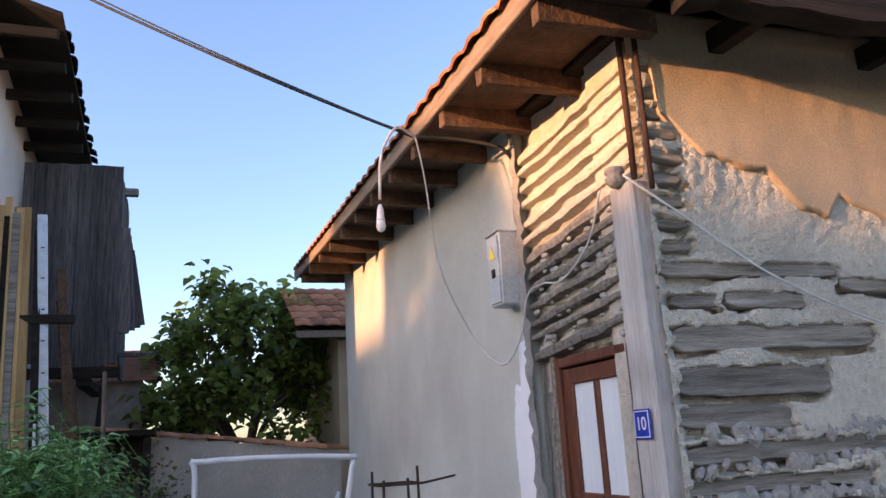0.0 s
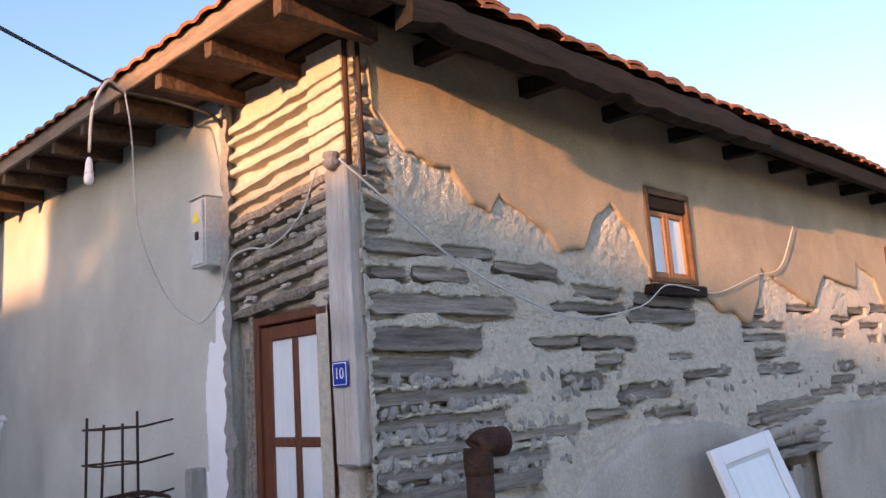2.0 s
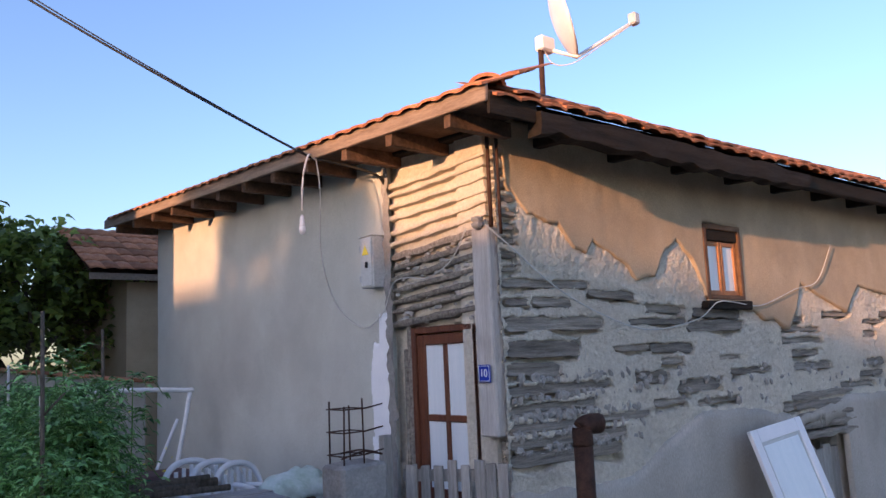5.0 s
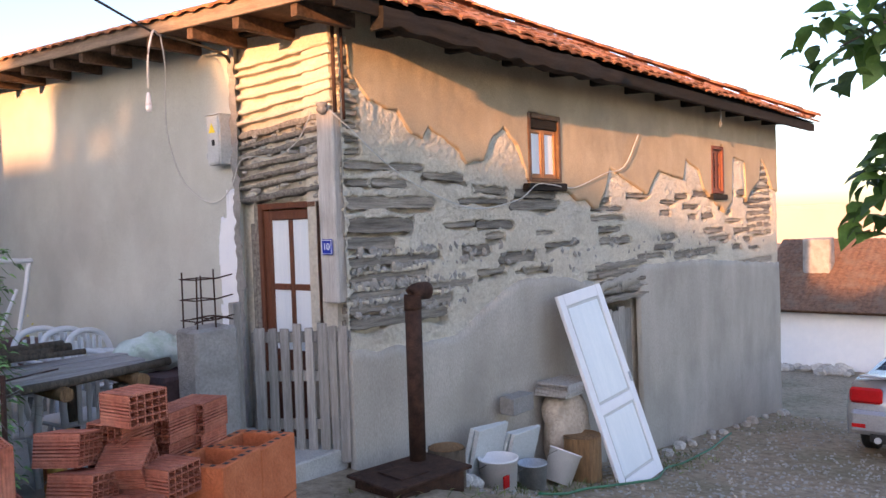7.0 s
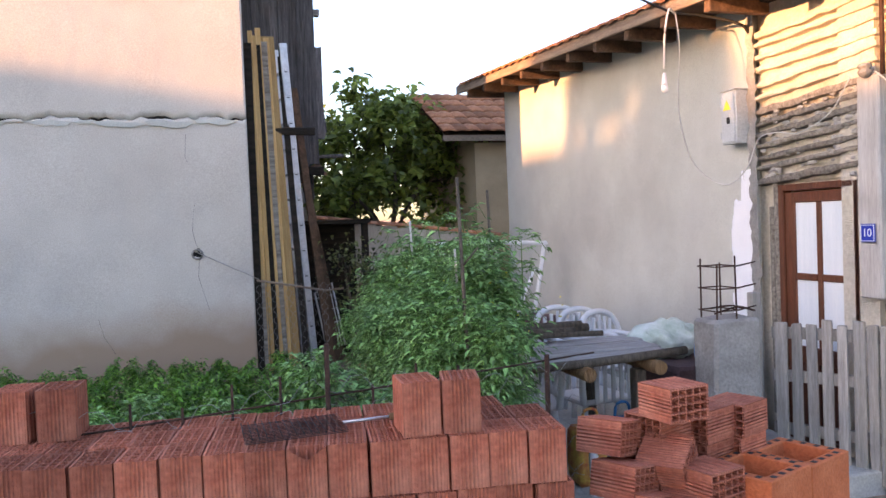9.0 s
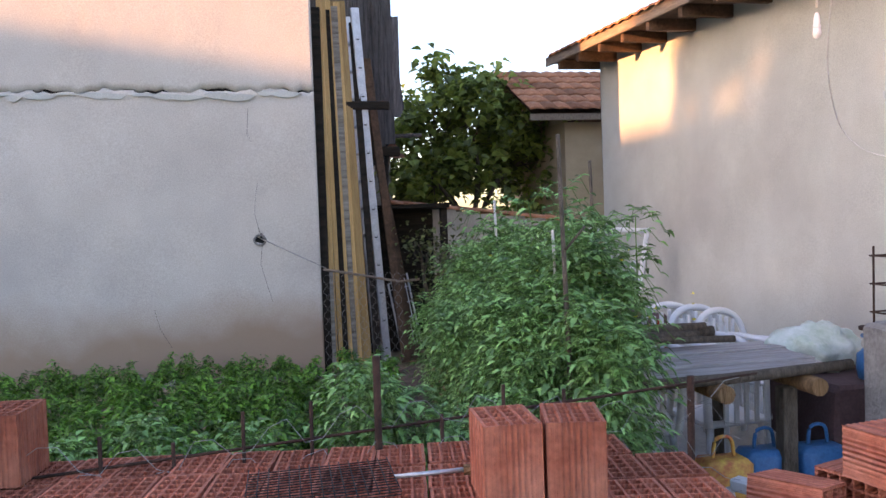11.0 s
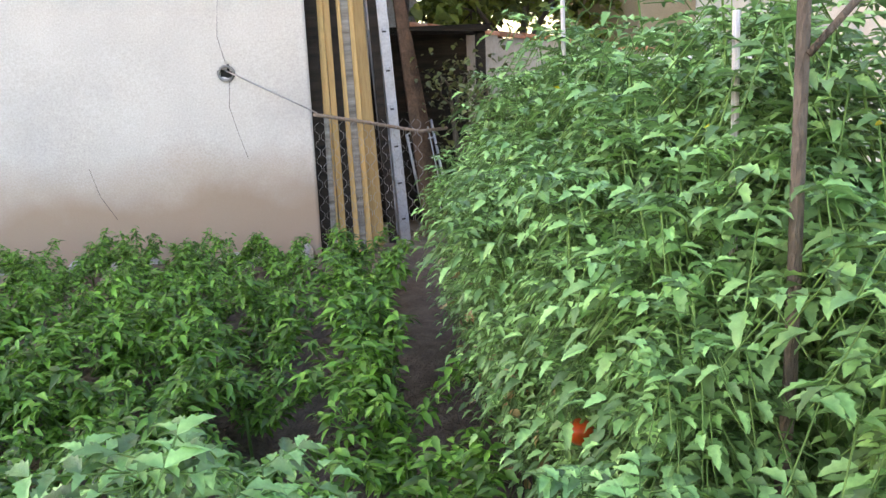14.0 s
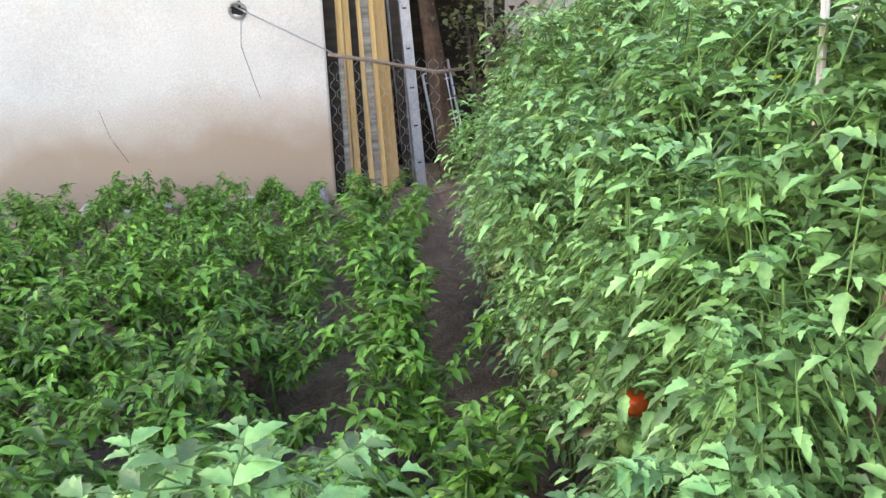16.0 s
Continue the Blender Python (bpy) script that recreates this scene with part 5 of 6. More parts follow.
for k in range(4):
    part("cross_bar", tube([(-0.12, 0.005, 0.14 + 0.17 * k), (0.12, 0.005, 0.14 + 0.17 * k)], 0.005, 5), "plastic", rack)

# ---- garden wall, annex ----
gw = thing("garden_wall", "grey rendered garden wall with a stepped clay-tile coping", "wall", (-1.2, 6.85, 0), kind="structure")
bm = bmn()
for k in range(9):
    x0 = -2.75 + k * 0.3
    add_box(bm, (x0, 6.75, 0.0), (x0 + 0.3, 6.95, 1.98 - 0.037 * k))
part("render", bm, "cement", gw, shift=(1.2, -6.85, 0))
for k in range(12):
    ob = part("coping_tile", CAP, "tile", gw)
    ob.matrix_basis = Matrix.Translation((1.2, -6.85, 0)) @ Matrix.Translation((-2.75 + 0.23 * k, 6.85, 2.0 - 0.029 * k)) @ pose(0, 0, 0, 0, 0, -90) @ pose(0, 0, 0, -5, random.uniform(-6, 6), random.uniform(-5, 5))
    ob.scale = (1.3, 0.65, 0.7)
shd = thing("dark_shed", "low dark lean-to with a board roof", "shed", (-2.6, 6.2, 0))
s = (2.6, -6.2, 0)
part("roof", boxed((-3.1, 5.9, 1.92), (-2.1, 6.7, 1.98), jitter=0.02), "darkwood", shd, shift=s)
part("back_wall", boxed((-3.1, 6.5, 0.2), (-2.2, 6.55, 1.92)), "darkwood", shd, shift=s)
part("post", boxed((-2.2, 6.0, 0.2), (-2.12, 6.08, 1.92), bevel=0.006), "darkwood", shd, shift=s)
anx = thing("annex_house", "low plastered annex with a clay-tile roof behind the house", "house", (1.2, 10, 0))
s = (-1.2, -10, 0)
part("wall", boxed((0.3, 8.6, 0), (3.6, 12, 3.2)), "beige", anx, shift=s)
bm = bmn()
for q in (((-0.3, 8.35, 3.3), (3.9, 8.35, 3.3), (3.9, 10.3, 4.2), (-0.3, 10.3, 4.2)), ((-0.3, 10.3, 4.2), (3.9, 10.3, 4.2), (3.9, 12.3, 3.3), (-0.3, 12.3, 3.3))):
    bm.faces.new([bm.verts.new(p) for p in q])
bmesh.ops.solidify(bm, geom=bm.faces, thickness=0.06)
part("roof", bm, "rafter", anx, shift=s)
bm = bmn()
bm.faces.new([bm.verts.new(p) for p in ((0.29, 8.6, 3.2), (0.29, 12.0, 3.2), (0.29, 10.3, 4.1))])
part("gable", bm, "beige", anx, shift=s)
part("fascia_board", boxed((-0.33, 8.33, 3.2), (3.9, 8.36, 3.3), bevel=0.005), "fascia", anx, shift=s)
for r in range(6):
    for k in range(13):
        ob = part("roof_tile", TILE, "tile", anx)
        ob.matrix_basis = Matrix.Translation(s) @ Matrix.Translation((-0.34 + k * 0.215, 8.28 + 0.33 * r, 3.35 + 0.152 * r)) @ pose(0, 0, 0, 24.8, 0, random.uniform(-4, 4))

gp = thing("white_pipe_frame", "white painted steel pipe frame leaning by the wall", "frame", (-1.0, 4.5, 0.7))
part("pipe", tube(curve_pts([(-0.7, 0, -0.4), (-0.72, 0, 0.8), (-0.65, 0, 0.93), (0.55, 0, 0.9), (0.62, 0, 0.8), (0.45, 0, -0.1), (0.4, 0, -0.5)], 6), 0.025, 8), "plastic", gp)
part("cross_pipe", tube([(0.5, 0, 0.6), (0.3, 0.05, 0.1), (0.25, 0.1, -0.4)], 0.018, 8), "plastic", gp)

# ---- table, chairs, bags ----
M["tabletop"] = mat("sun_bleached_boards", (0.30, 0.27, 0.25), (0.55, 0.51, 0.48), 5, 0.85, 0.5, 40, stretch=(0.5, 7, 7), rnd=0.2)
tb = thing("plank_table", "rough table of grey planks laid on round logs", "table", (-1.95, 0.85, 0.13))
s = (1.75, -0.75, -0.1)
for k in range(5):
    y0 = 0.42 + k * 0.16
    part("tabletop_plank", boxed((-2.42 + 0.04 * k, y0, 0.93 + 0.006 * (k % 2)), (-1.1 + 0.03 * k, y0 + 0.145, 0.955 + 0.006 * (k % 2)), bevel=0.006, jitter=0.006), "tabletop", tb, shift=s)
part("front_pole", tube([(-2.5, 0.4, 0.925), (-1.7, 0.38, 0.93), (-1.0, 0.4, 0.95)], 0.028, 8), "bark", tb, shift=s)
for x in (-2.3, -1.75, -1.25):
    part("cross_log", tube([(x, 0.3, 0.87), (x + 0.02, 1.35, 0.88)], 0.045, 10), "stump", tb, "round log with a pale sawn end", s)
for x, y in ((-2.25, 0.5), (-1.3, 0.5), (-2.25, 1.2), (-1.3, 1.2)):
    part("leg", boxed((x - 0.04, y - 0.04, 0.05), (x + 0.04, y + 0.04, 0.84), bevel=0.006), "bark", tb, shift=s)
random.seed(51)
for k in range(7):
    pl = thing("loose_branch", "bark-covered cut branch lying on the table", "branch", (-1.9, 1.1, 1.0), "cut branches on the table")
    a = radians(random.uniform(-25, 30))
    ln = random.uniform(0.35, 0.6)
    part("stick", tube([(-ln * math.cos(a), -ln * math.sin(a) * 0.4, 0.0), (0, 0, 0.02), (ln * math.cos(a), ln * math.sin(a) * 0.4, 0.01)], random.uniform(0.018, 0.035), 7), "bark", pl)
    pl.location = (-2.15 + random.uniform(-0.2, 0.3), 1.15 + 0.05 * k, 1.03 + 0.02 * (k % 3))
ptb = thing("low_table", "low table covered with a dark brown cloth", "table", (-1.05, 0.85, 0.1))
part("cloth", boxed((-0.12, -0.2, 0.35), (0.5, 0.4, 0.72), bevel=0.02, jitter=0.015), "cloth", ptb)
for x, y in ((-0.06, -0.15), (0.43, -0.15), (-0.06, 0.33), (0.43, 0.33)):
    part("leg", boxed((x - 0.025, y - 0.025, 0.04), (x + 0.025, y + 0.025, 0.35)), "bark", ptb)


def chair(loc, rz):
    c = thing("garden_chair", "white moulded plastic garden chair with a slatted back", "chair", loc, "white plastic chairs", rz=rz)
    part("seat", boxed((-0.23, -0.22, 0.4), (0.23, 0.24, 0.43), bevel=0.012), "plastic", c)
    for x, y in ((-0.2, -0.19), (0.2, -0.19), (-0.2, 0.22), (0.2, 0.22)):
        part("leg", tube([(x, y, 0.4), (x * 1.15, y * 1.15, 0)], 0.022, 6), "plastic", c)
    arch = [(-0.23, 0.25, 0.42), (-0.25, 0.28, 0.65), (-0.2, 0.31, 0.79), (-0.08, 0.33, 0.85), (0.08, 0.33, 0.85), (0.2, 0.31, 0.79), (0.25, 0.28, 0.65), (0.23, 0.25, 0.42)]
    bm = bmn()
    add_tube(bm, curve_pts(arch, 5), 0.026, 7)
    part("backrest", bm, "plastic", c)
    for k in range(5):
        x = -0.14 + 0.07 * k
        part("slat", boxed((x - 0.017, 0.285, 0.43), (x + 0.017, 0.3, 0.83 - abs(x) * 0.3), bevel=0.004), "plastic", c)
    for sx in (-1, 1):
        part("armrest", tube(curve_pts([(sx * 0.25, 0.27, 0.64), (sx * 0.28, 0.0, 0.64), (sx * 0.27, -0.2, 0.6), (sx * 0.23, -0.2, 0.42)], 4), 0.022, 6), "plastic", c)
    return c


ch = chair((-1.12, 2.2, 0.22), 10)
copy_thing(ch, pose(-0.92, 2.14, 0.2, 0, 0, 14))
copy_thing(ch, pose(-0.72, 2.1, 0.17, 0, 0, 20))
copy_thing(ch, pose(-1.95, 1.45, 0.1, 0, 0, 160))
copy_thing(ch, pose(-1.4, 1.45, 0.1, 0, 0, 185))
vb = thing("vegetable_bag", "see-through plastic bag full of green vegetables", "bag", (-0.95, 1.15, 0.82))
bm = bmn()
bmesh.ops.create_icosphere(bm, subdivisions=4, radius=0.25, matrix=Matrix.Diagonal((1.15, 0.8, 0.62, 1)))
for v in bm.verts:
    v.co += v.co.normalized() * (0.05 * noise.noise(v.co * 9) + 0.03 * noise.noise(v.co * 24))
    v.co.z = max(v.co.z, -0.12) + 0.12
part("film", bm, "bag", vb, smooth=True)
gas = thing("gas_cylinder", "blue camping gas cylinder with a burner on top", "gas cylinder", (-0.85, 0.72, 0.82))
part("tank", lathe([(0.06, 0), (0.105, 0.02), (0.115, 0.08), (0.11, 0.15), (0.06, 0.2), (0.02, 0.21)], 18), "gas", gas, smooth=True)
part("collar", tube([(0.085 * math.cos(a), 0.085 * math.sin(a), 0.25) for a in [2 * math.pi * k / 14 for k in range(15)]], 0.008, 6), "gas", gas)
part("burner", lathe([(0.02, 0.2), (0.02, 0.27), (0.1, 0.285), (0.1, 0.3), (0.03, 0.305)], 16), "rust", gas)
for k, (x, y, m, lb) in enumerate(((-1.86, 0.6, "flower", "bright printed shopping bag under the table"), (-1.58, 0.68, "gas", "large blue water can under the table"), (-1.28, 0.66, "gas", "large blue water can under the table"))):
    b = thing("shopping_bag" if k == 0 else "water_can", lb, "bag" if k == 0 else "can", (x, y, 0.16))
    bm = boxed((-0.13, -0.09, 0), (0.13, 0.09, 0.38), bevel=0.03)
    bmesh.ops.subdivide_edges(bm, edges=bm.edges, cuts=2, use_grid_fill=True)
    for v in bm.verts:
        v.co += 0.02 * Vector((noise.noise(v.co * 9), noise.noise(v.co * 9 + Vector((3, 0, 0))), 0))
    part("body", bm, m, b, smooth=True)
    part("handle", tube(curve_pts([(-0.06, 0, 0.37), (-0.04, 0, 0.47), (0.04, 0, 0.47), (0.06, 0, 0.37)], 4), 0.01, 6), m, b)
wf = thing("white_railing", "small white concrete balustrade rail in the yard", "railing", (-2.15, -0.3, 0.1))
part("top_rail", boxed((-0.1, -0.04, 0.56), (0.6, 0.04, 0.62), bevel=0.01), "plastic", wf)
for k in range(5):
    part("baluster", lathe([(0.02, 0), (0.035, 0.1), (0.02, 0.3), (0.03, 0.5), (0.02, 0.56)], 8, (-0.12 + 0.13 * k, 0, 0)), "plastic", wf, smooth=True)
wf.matrix_basis = pose(-1.9, 0.28, -0.1, 0, 0, -62)

# ---- bricks ----
def brick_mesh(w=0.135, d=0.19, h=0.19, nx=3, ny=4, web=0.0065, rim=0.0085, depth=0.17):
    bm = bmn()
    xs = [0.0]
    cw, cd = (w - 2 * rim - (nx - 1) * web) / nx, (d - 2 * rim - (ny - 1) * web) / ny
    gx, gy = [-w / 2], [-d / 2]
    x = -w / 2 + rim
    for k in range(nx):
        gx += [x, x + cw]
        x += cw + web
    gx.append(w / 2)
    y = -d / 2 + rim
    for k in range(ny):
        gy += [y, y + cd]
        y += cd + web
    gy.append(d / 2)
    V = {(i, j): bm.verts.new((gx[i], gy[j], h)) for i in range(len(gx)) for j in range(len(gy))}
    for i in range(len(gx) - 1):
        for j in range(len(gy) - 1):
            q = [V[i, j], V[i + 1, j], V[i + 1, j + 1], V[i, j + 1]]
            if i % 2 == 1 and j % 2 == 1:
                lo = [bm.verts.new((v.co.x, v.co.y, h - depth)) for v in q]
                for k in range(4):
                    bm.faces.new((q[k], q[(k + 1) % 4], lo[(k + 1) % 4], lo[k]))
                bm.faces.new(lo)
            else:
                bm.faces.new(q)
    # ribbed outer sides
    n = 9
    ring = []
    for (ax, ay), (bx, by) in (((-w / 2, -d / 2), (w / 2, -d / 2)), ((w / 2, -d / 2), (w / 2, d / 2)), ((w / 2, d / 2), (-w / 2, d / 2)), ((-w / 2, d / 2), (-w / 2, -d / 2))):
        nrm = Vector((by - ay, -(bx - ax), 0)).normalized()
        for k in range(n * 2):
            t = k / (n * 2)
            ring.append(Vector((ax + (bx - ax) * t, ay + (by - ay) * t, 0)) - nrm * (0.0028 if k % 2 else 0.0))
    up = [bm.verts.new((p.x, p.y, h)) for p in ring]
    dn = [bm.verts.new((p.x, p.y, 0)) for p in ring]
    for k in range(len(ring)):
        bm.faces.new((dn[k], dn[(k + 1) % len(ring)], up[(k + 1) % len(ring)], up[k]))
    me = mesh_of(bm)
    me.materials.append(M["brick"])
    return me


BRICK = brick_mesh(nx=4, ny=5)
CHIPPED = BRICK.copy()
for v in CHIPPED.vertices:
    if v.co.z > 0.15 and v.co.y < -0.06 and abs(v.co.x) < 0.055:
        v.co.z -= 0.035 * (1 - abs(v.co.x) / 0.055) + 0.008
random.seed(61)
STACK = Matrix.Translation((-3.0, -1.42, 0)) @ Euler((0, 0, radians(-4))).to_matrix().to_4x4() @ pose(0, 0, 0, 0, 0, -5)
stack_i = 0


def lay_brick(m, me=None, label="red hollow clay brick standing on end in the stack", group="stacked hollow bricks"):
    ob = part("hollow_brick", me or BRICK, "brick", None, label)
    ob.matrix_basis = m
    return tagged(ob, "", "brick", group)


for course in range(5):
    for row in range(3):
        for k in range(24):
            if course < 4 and row > 0 and k > 0:
                continue
            if course == 4 and row == 2 and k < 1:
                continue
            z = 0.17 + course * 0.192 + random.uniform(-0.002, 0.002)
            x = -0.07 - k * 0.1405 + random.uniform(-0.003, 0.003) + 0.02 * (course % 2)
            lay_brick(STACK @ Matrix.Translation((x, 0.1 + row * 0.197 + random.uniform(-0.012, 0.006), z)) @ Euler((0, 0, random.uniform(-0.03, 0.03))).to_matrix().to_4x4(), CHIPPED if random.random() < 0.08 else None)
for x, y, r in ((-0.52, 0.12, 6), (-0.36, 0.12, -5), (-1.83, 0.44, 3), (-1.99, 0.44, -2)):
    lay_brick(STACK @ Matrix.Translation((x, y, 0.17 + 5 * 0.192)) @ Euler((0, 0, radians(r))).to_matrix().to_4x4())
bm = boxed((-3.4, 0.2, 0.0), (-0.15, 0.6, 0.8))
inner = part("brick_core", bm, "brick", None, "inner rows of the brick stack")
inner.matrix_basis = STACK @ Matrix.Translation((0, 0.02, 0.13))
tagged(inner, "", "bricks", "", "stuff")
# pile of loose bricks
TURN0 = Matrix(((0, 1, 0, 0), (0, 0, -1, 0), (-1, 0, 0, 0), (0, 0, 0, 1)))
LAY = [(-2.47, -1.17, 1.14, 8, 0), (-2.36, -1.11, 1.0, -72, 0), (-2.14, -1.09, 1.0, -70, 0), (-1.95, -1.06, 1.0, -68, 0), (-2.74, -1.08, 1.0, 35, 10), (-2.56, -1.2, 0.9, 40, -28), (-2.74, -1.2, 0.86, 30, 10),
       (-2.72, -1.26, 0.76, 30, 12), (-2.52, -1.3, 0.76, 35, -18), (-2.42, -1.3, 0.84, 15, 0), (-2.62, -1.28, 0.64, 25, 5), (-2.36, -1.1, 0.86, -70, 0), (-2.14, -1.08, 0.86, -70, 0), (-1.95, -1.05, 0.86, -70, 0), (-2.5, -1.1, 0.76, 20, 0)]
for x, y, z, yaw, roll in LAY:
    lay_brick(Matrix.Translation((x, y, z)) @ Euler((0, 0, radians(yaw))).to_matrix().to_4x4() @ Euler((0, radians(roll), 0)).to_matrix().to_4x4() @ TURN0, None, "loose red hollow brick tossed on the pile", "loose brick pile")
for k in range(3):
    ob = part("curved_roof_tile", CAP, "tile", None, "spare curved clay roof tile lying by the bricks")
    ob.matrix_basis = pose(-2.82 + 0.05 * k, -1.52 + 0.06 * k, 0.7 - 0.07 * k, 0, 10, 40 + 8 * k)
    tagged(ob, "", "roof tile", "spare roof tiles")
bm = bmn()
for k in range(60):
    r = random.uniform(0.05, 0.11)
    bmesh.ops.create_icosphere(bm, subdivisions=1, radius=r, matrix=Matrix.LocRotScale((random.uniform(-2.85, -2.35), random.uniform(-1.45, -1.0), random.uniform(0.12, 0.72)), Euler((k, k * 2, 0)), (1.4, 1, 0.8)))
rub = part("brick_rubble", bm, "brick", None, "broken brick rubble under the loose bricks")
tagged(rub, "", "rubble", "", "stuff")


def chimney_block(m):
    b = thing("chimney_block", "large square orange clay flue block", "clay block", group="orange flue blocks")
    bm = bmn()
    o, i, h = 0.155, 0.105, 0.28
    O = [(-o, -o), (o, -o), (o, o), (-o, o)]
    I = [(-i, -i), (i, -i), (i, i), (-i, i)]
    ob_, ot = [bm.verts.new((x, y, 0)) for x, y in O], [bm.verts.new((x, y, h)) for x, y in O]
    it, ib = [bm.verts.new((x, y, h)) for x, y in I], [bm.verts.new((x, y, 0.0)) for x, y in I]
    for k in range(4):
        j = (k + 1) % 4
        bm.faces.new((ob_[k], ob_[j], ot[j], ot[k]))
        bm.faces.new((ot[k], ot[j], it[j], it[k]))
        bm.faces.new((it[k], it[j], ib[j], ib[k]))
    bmesh.ops.bevel(bm, geom=[e for e in bm.edges], offset=0.004, segments=1, affect="EDGES")
    part("shell", bm, "orange", b)
    # flat black boxes paint the shade of the hollow cells
    for k in range(4):
        for t in (-0.09, -0.03, 0.03, 0.09):
            a = math.pi / 2 * k
            c, sn = math.cos(a), math.sin(a)
            x, y = c * t + sn * 0.13, sn * t - c * 0.13
            part("cell", boxed((x - 0.013, y - 0.011, h - 0.001), (x + 0.013, y + 0.011, h + 0.0015)), "black", b)
    b.matrix_basis = m
    return b


cb = chimney_block(pose(-2.15, -1.35, 0.585, 0, 0, 22))
copy_thing(cb, pose(-1.86, -1.24, 0.575, 0, 0, 21))
copy_thing(cb, pose(-2.15, -1.35, 0.295, 0, 0, 20))
copy_thing(cb, pose(-1.86, -1.24, 0.285, 0, 0, 23))
gr = thing("barbecue_grill", "sooty hinged wire barbecue grill with a wooden handle", "grill", group="", loc=(-3.92, -1.05, 1.14))
bm = bmn()
for k in range(15):
    add_tube(bm, [(-0.18, -0.14 + 0.02 * k, 0.0), (0.18, -0.14 + 0.02 * k, 0.006)], 0.0015, 4)
    add_tube(bm, [(-0.18 + 0.0257 * k, -0.14, 0.012), (-0.18 + 0.0257 * k, 0.14, 0.012)], 0.0015, 4)
part("grate", bm, "black", gr)
part("handle_rod", tube([(0.18, -0.02, 0.01), (0.36, -0.05, 0.02)], 0.006, 6), "steel", gr)
part("handle", tube([(0.35, -0.05, 0.02), (0.5, -0.08, 0.022)], 0.014, 8), "stump", gr, "wooden grip")

# ---- garden fence ----
fen = thing("rebar_fence", "fence of rusty rebar stakes with a rail and wire mesh", "fence", (-4.5, -0.76, 0.2))
s = (4.5, 0.76, -0.2)
for x, zt, r in ((-3.75, 1.4, 0.011), (-2.77, 1.27, 0.012), (-5.1, 1.3, 0.01), (-6.3, 1.3, 0.01)):
    part("post", tube([(x, -0.74, 0.1), (x + 0.01, -0.75, zt)], r, 8), "rust", fen, shift=s)
x = -6.6
while x < -3.0:
    part("stake", tube([(x, -0.72, 0.15), (x + 0.01, -0.73, 1.24 + 0.05 * math.sin(x * 9))], 0.006, 6), "rust", fen, shift=s)
    x += 0.19
part("rail", tube(sag((-6.6, -0.74, 1.04), (-2.5, -0.7, 1.25), 0.01, 8), 0.0045, 6), "rust", fen, shift=s)
bm = bmn()
random.seed(71)
for r in range(7):
    z = 0.66 + 0.09 * r
    pts = []
    x = -6.6
    while x < -2.6:
        pts.append((x, -0.76 + 0.02 * noise.noise((x * 2, r, 0)), z + random.uniform(0.015, 0.045) * (1 if len(pts) % 4 in (1, 2) else -1) * (1 if r % 2 else -1) + 0.09 * noise.noise((x * 1.5, r, 3)) + 0.05 * (x + 4.5) * 0.3))
        x += 0.05
    add_tube(bm, pts, 0.001, 4, caps=False)
part("wire_mesh", bm, "wire", fen, shift=s)

mt = thing("printed_mattress", "folded mattress with a bright flower print by the wall", "mattress", (-1.1, 3.7, 0.2))
mt.matrix_basis = pose(-1.05, 3.6, 0.2, 0, 0, 8)
part("padding", boxed((-0.35, -0.25, 0.3), (0.35, 0.25, 0.68), bevel=0.05), "cloth", mt)
random.seed(77)
for k in range(26):
    bm = bmn()
    r = random.uniform(0.03, 0.06)
    cx, cz = random.uniform(-0.3, 0.3), random.uniform(0.36, 0.62)
    for p in range(5):
        a = 2 * math.pi * p / 5 + k
        bmesh.ops.create_circle(bm, cap_ends=True, segments=8, radius=r * 0.45, matrix=Matrix.Translation((cx + r * 0.5 * math.cos(a), -0.254 - 0.0003 * p, cz + r * 0.5 * math.sin(a))) @ Matrix.Rotation(radians(90), 4, "X"))
    part("print_flower", bm, ("redlamp", "green", "plastic", "blue", "yellow")[k % 5], mt)
for x in (-0.28, 0.28):
    part("block", boxed((x - 0.06, -0.15, -0.05), (x + 0.06, 0.15, 0.3), bevel=0.006), "concrete", mt)
# ---- plants ----
def pepper_meshes(seed, h=0.42, n=560, leaf=(0.03, 0.062), spread=0.29):
    random.seed(seed)
    leaves = []
    bm = bmn()
    add_tube(bm, [(0, 0, 0), (0.01, 0, h * 0.5)], 0.007, 5)
    for b in range(7):
        d = rand_dir(0.35, 0.95)
        d.z *= 1.2
        tip = Vector((0, 0, h * 0.3)) + Vector((d.x * spread, d.y * spread, d.z * h * 0.62))
        add_tube(bm, [(0, 0, h * 0.3), tip], 0.004, 4)
        for k in range(n // 7):
            t = random.uniform(0.15, 1.08)
            base = Vector((0, 0, h * 0.3)).lerp(tip, t) + 0.025 * rand_dir()
            dd = (rand_dir(-0.55, 0.25) + 0.4 * Vector((d.x, d.y, 0))).normalized()
            leaves.append((base, dd, Vector((0, 0, 1)) + 0.5 * rand_dir(), random.uniform(*leaf)))
    return mesh_of(bm), leaf_mesh("leaves", "pepper", leaves, 0.38)


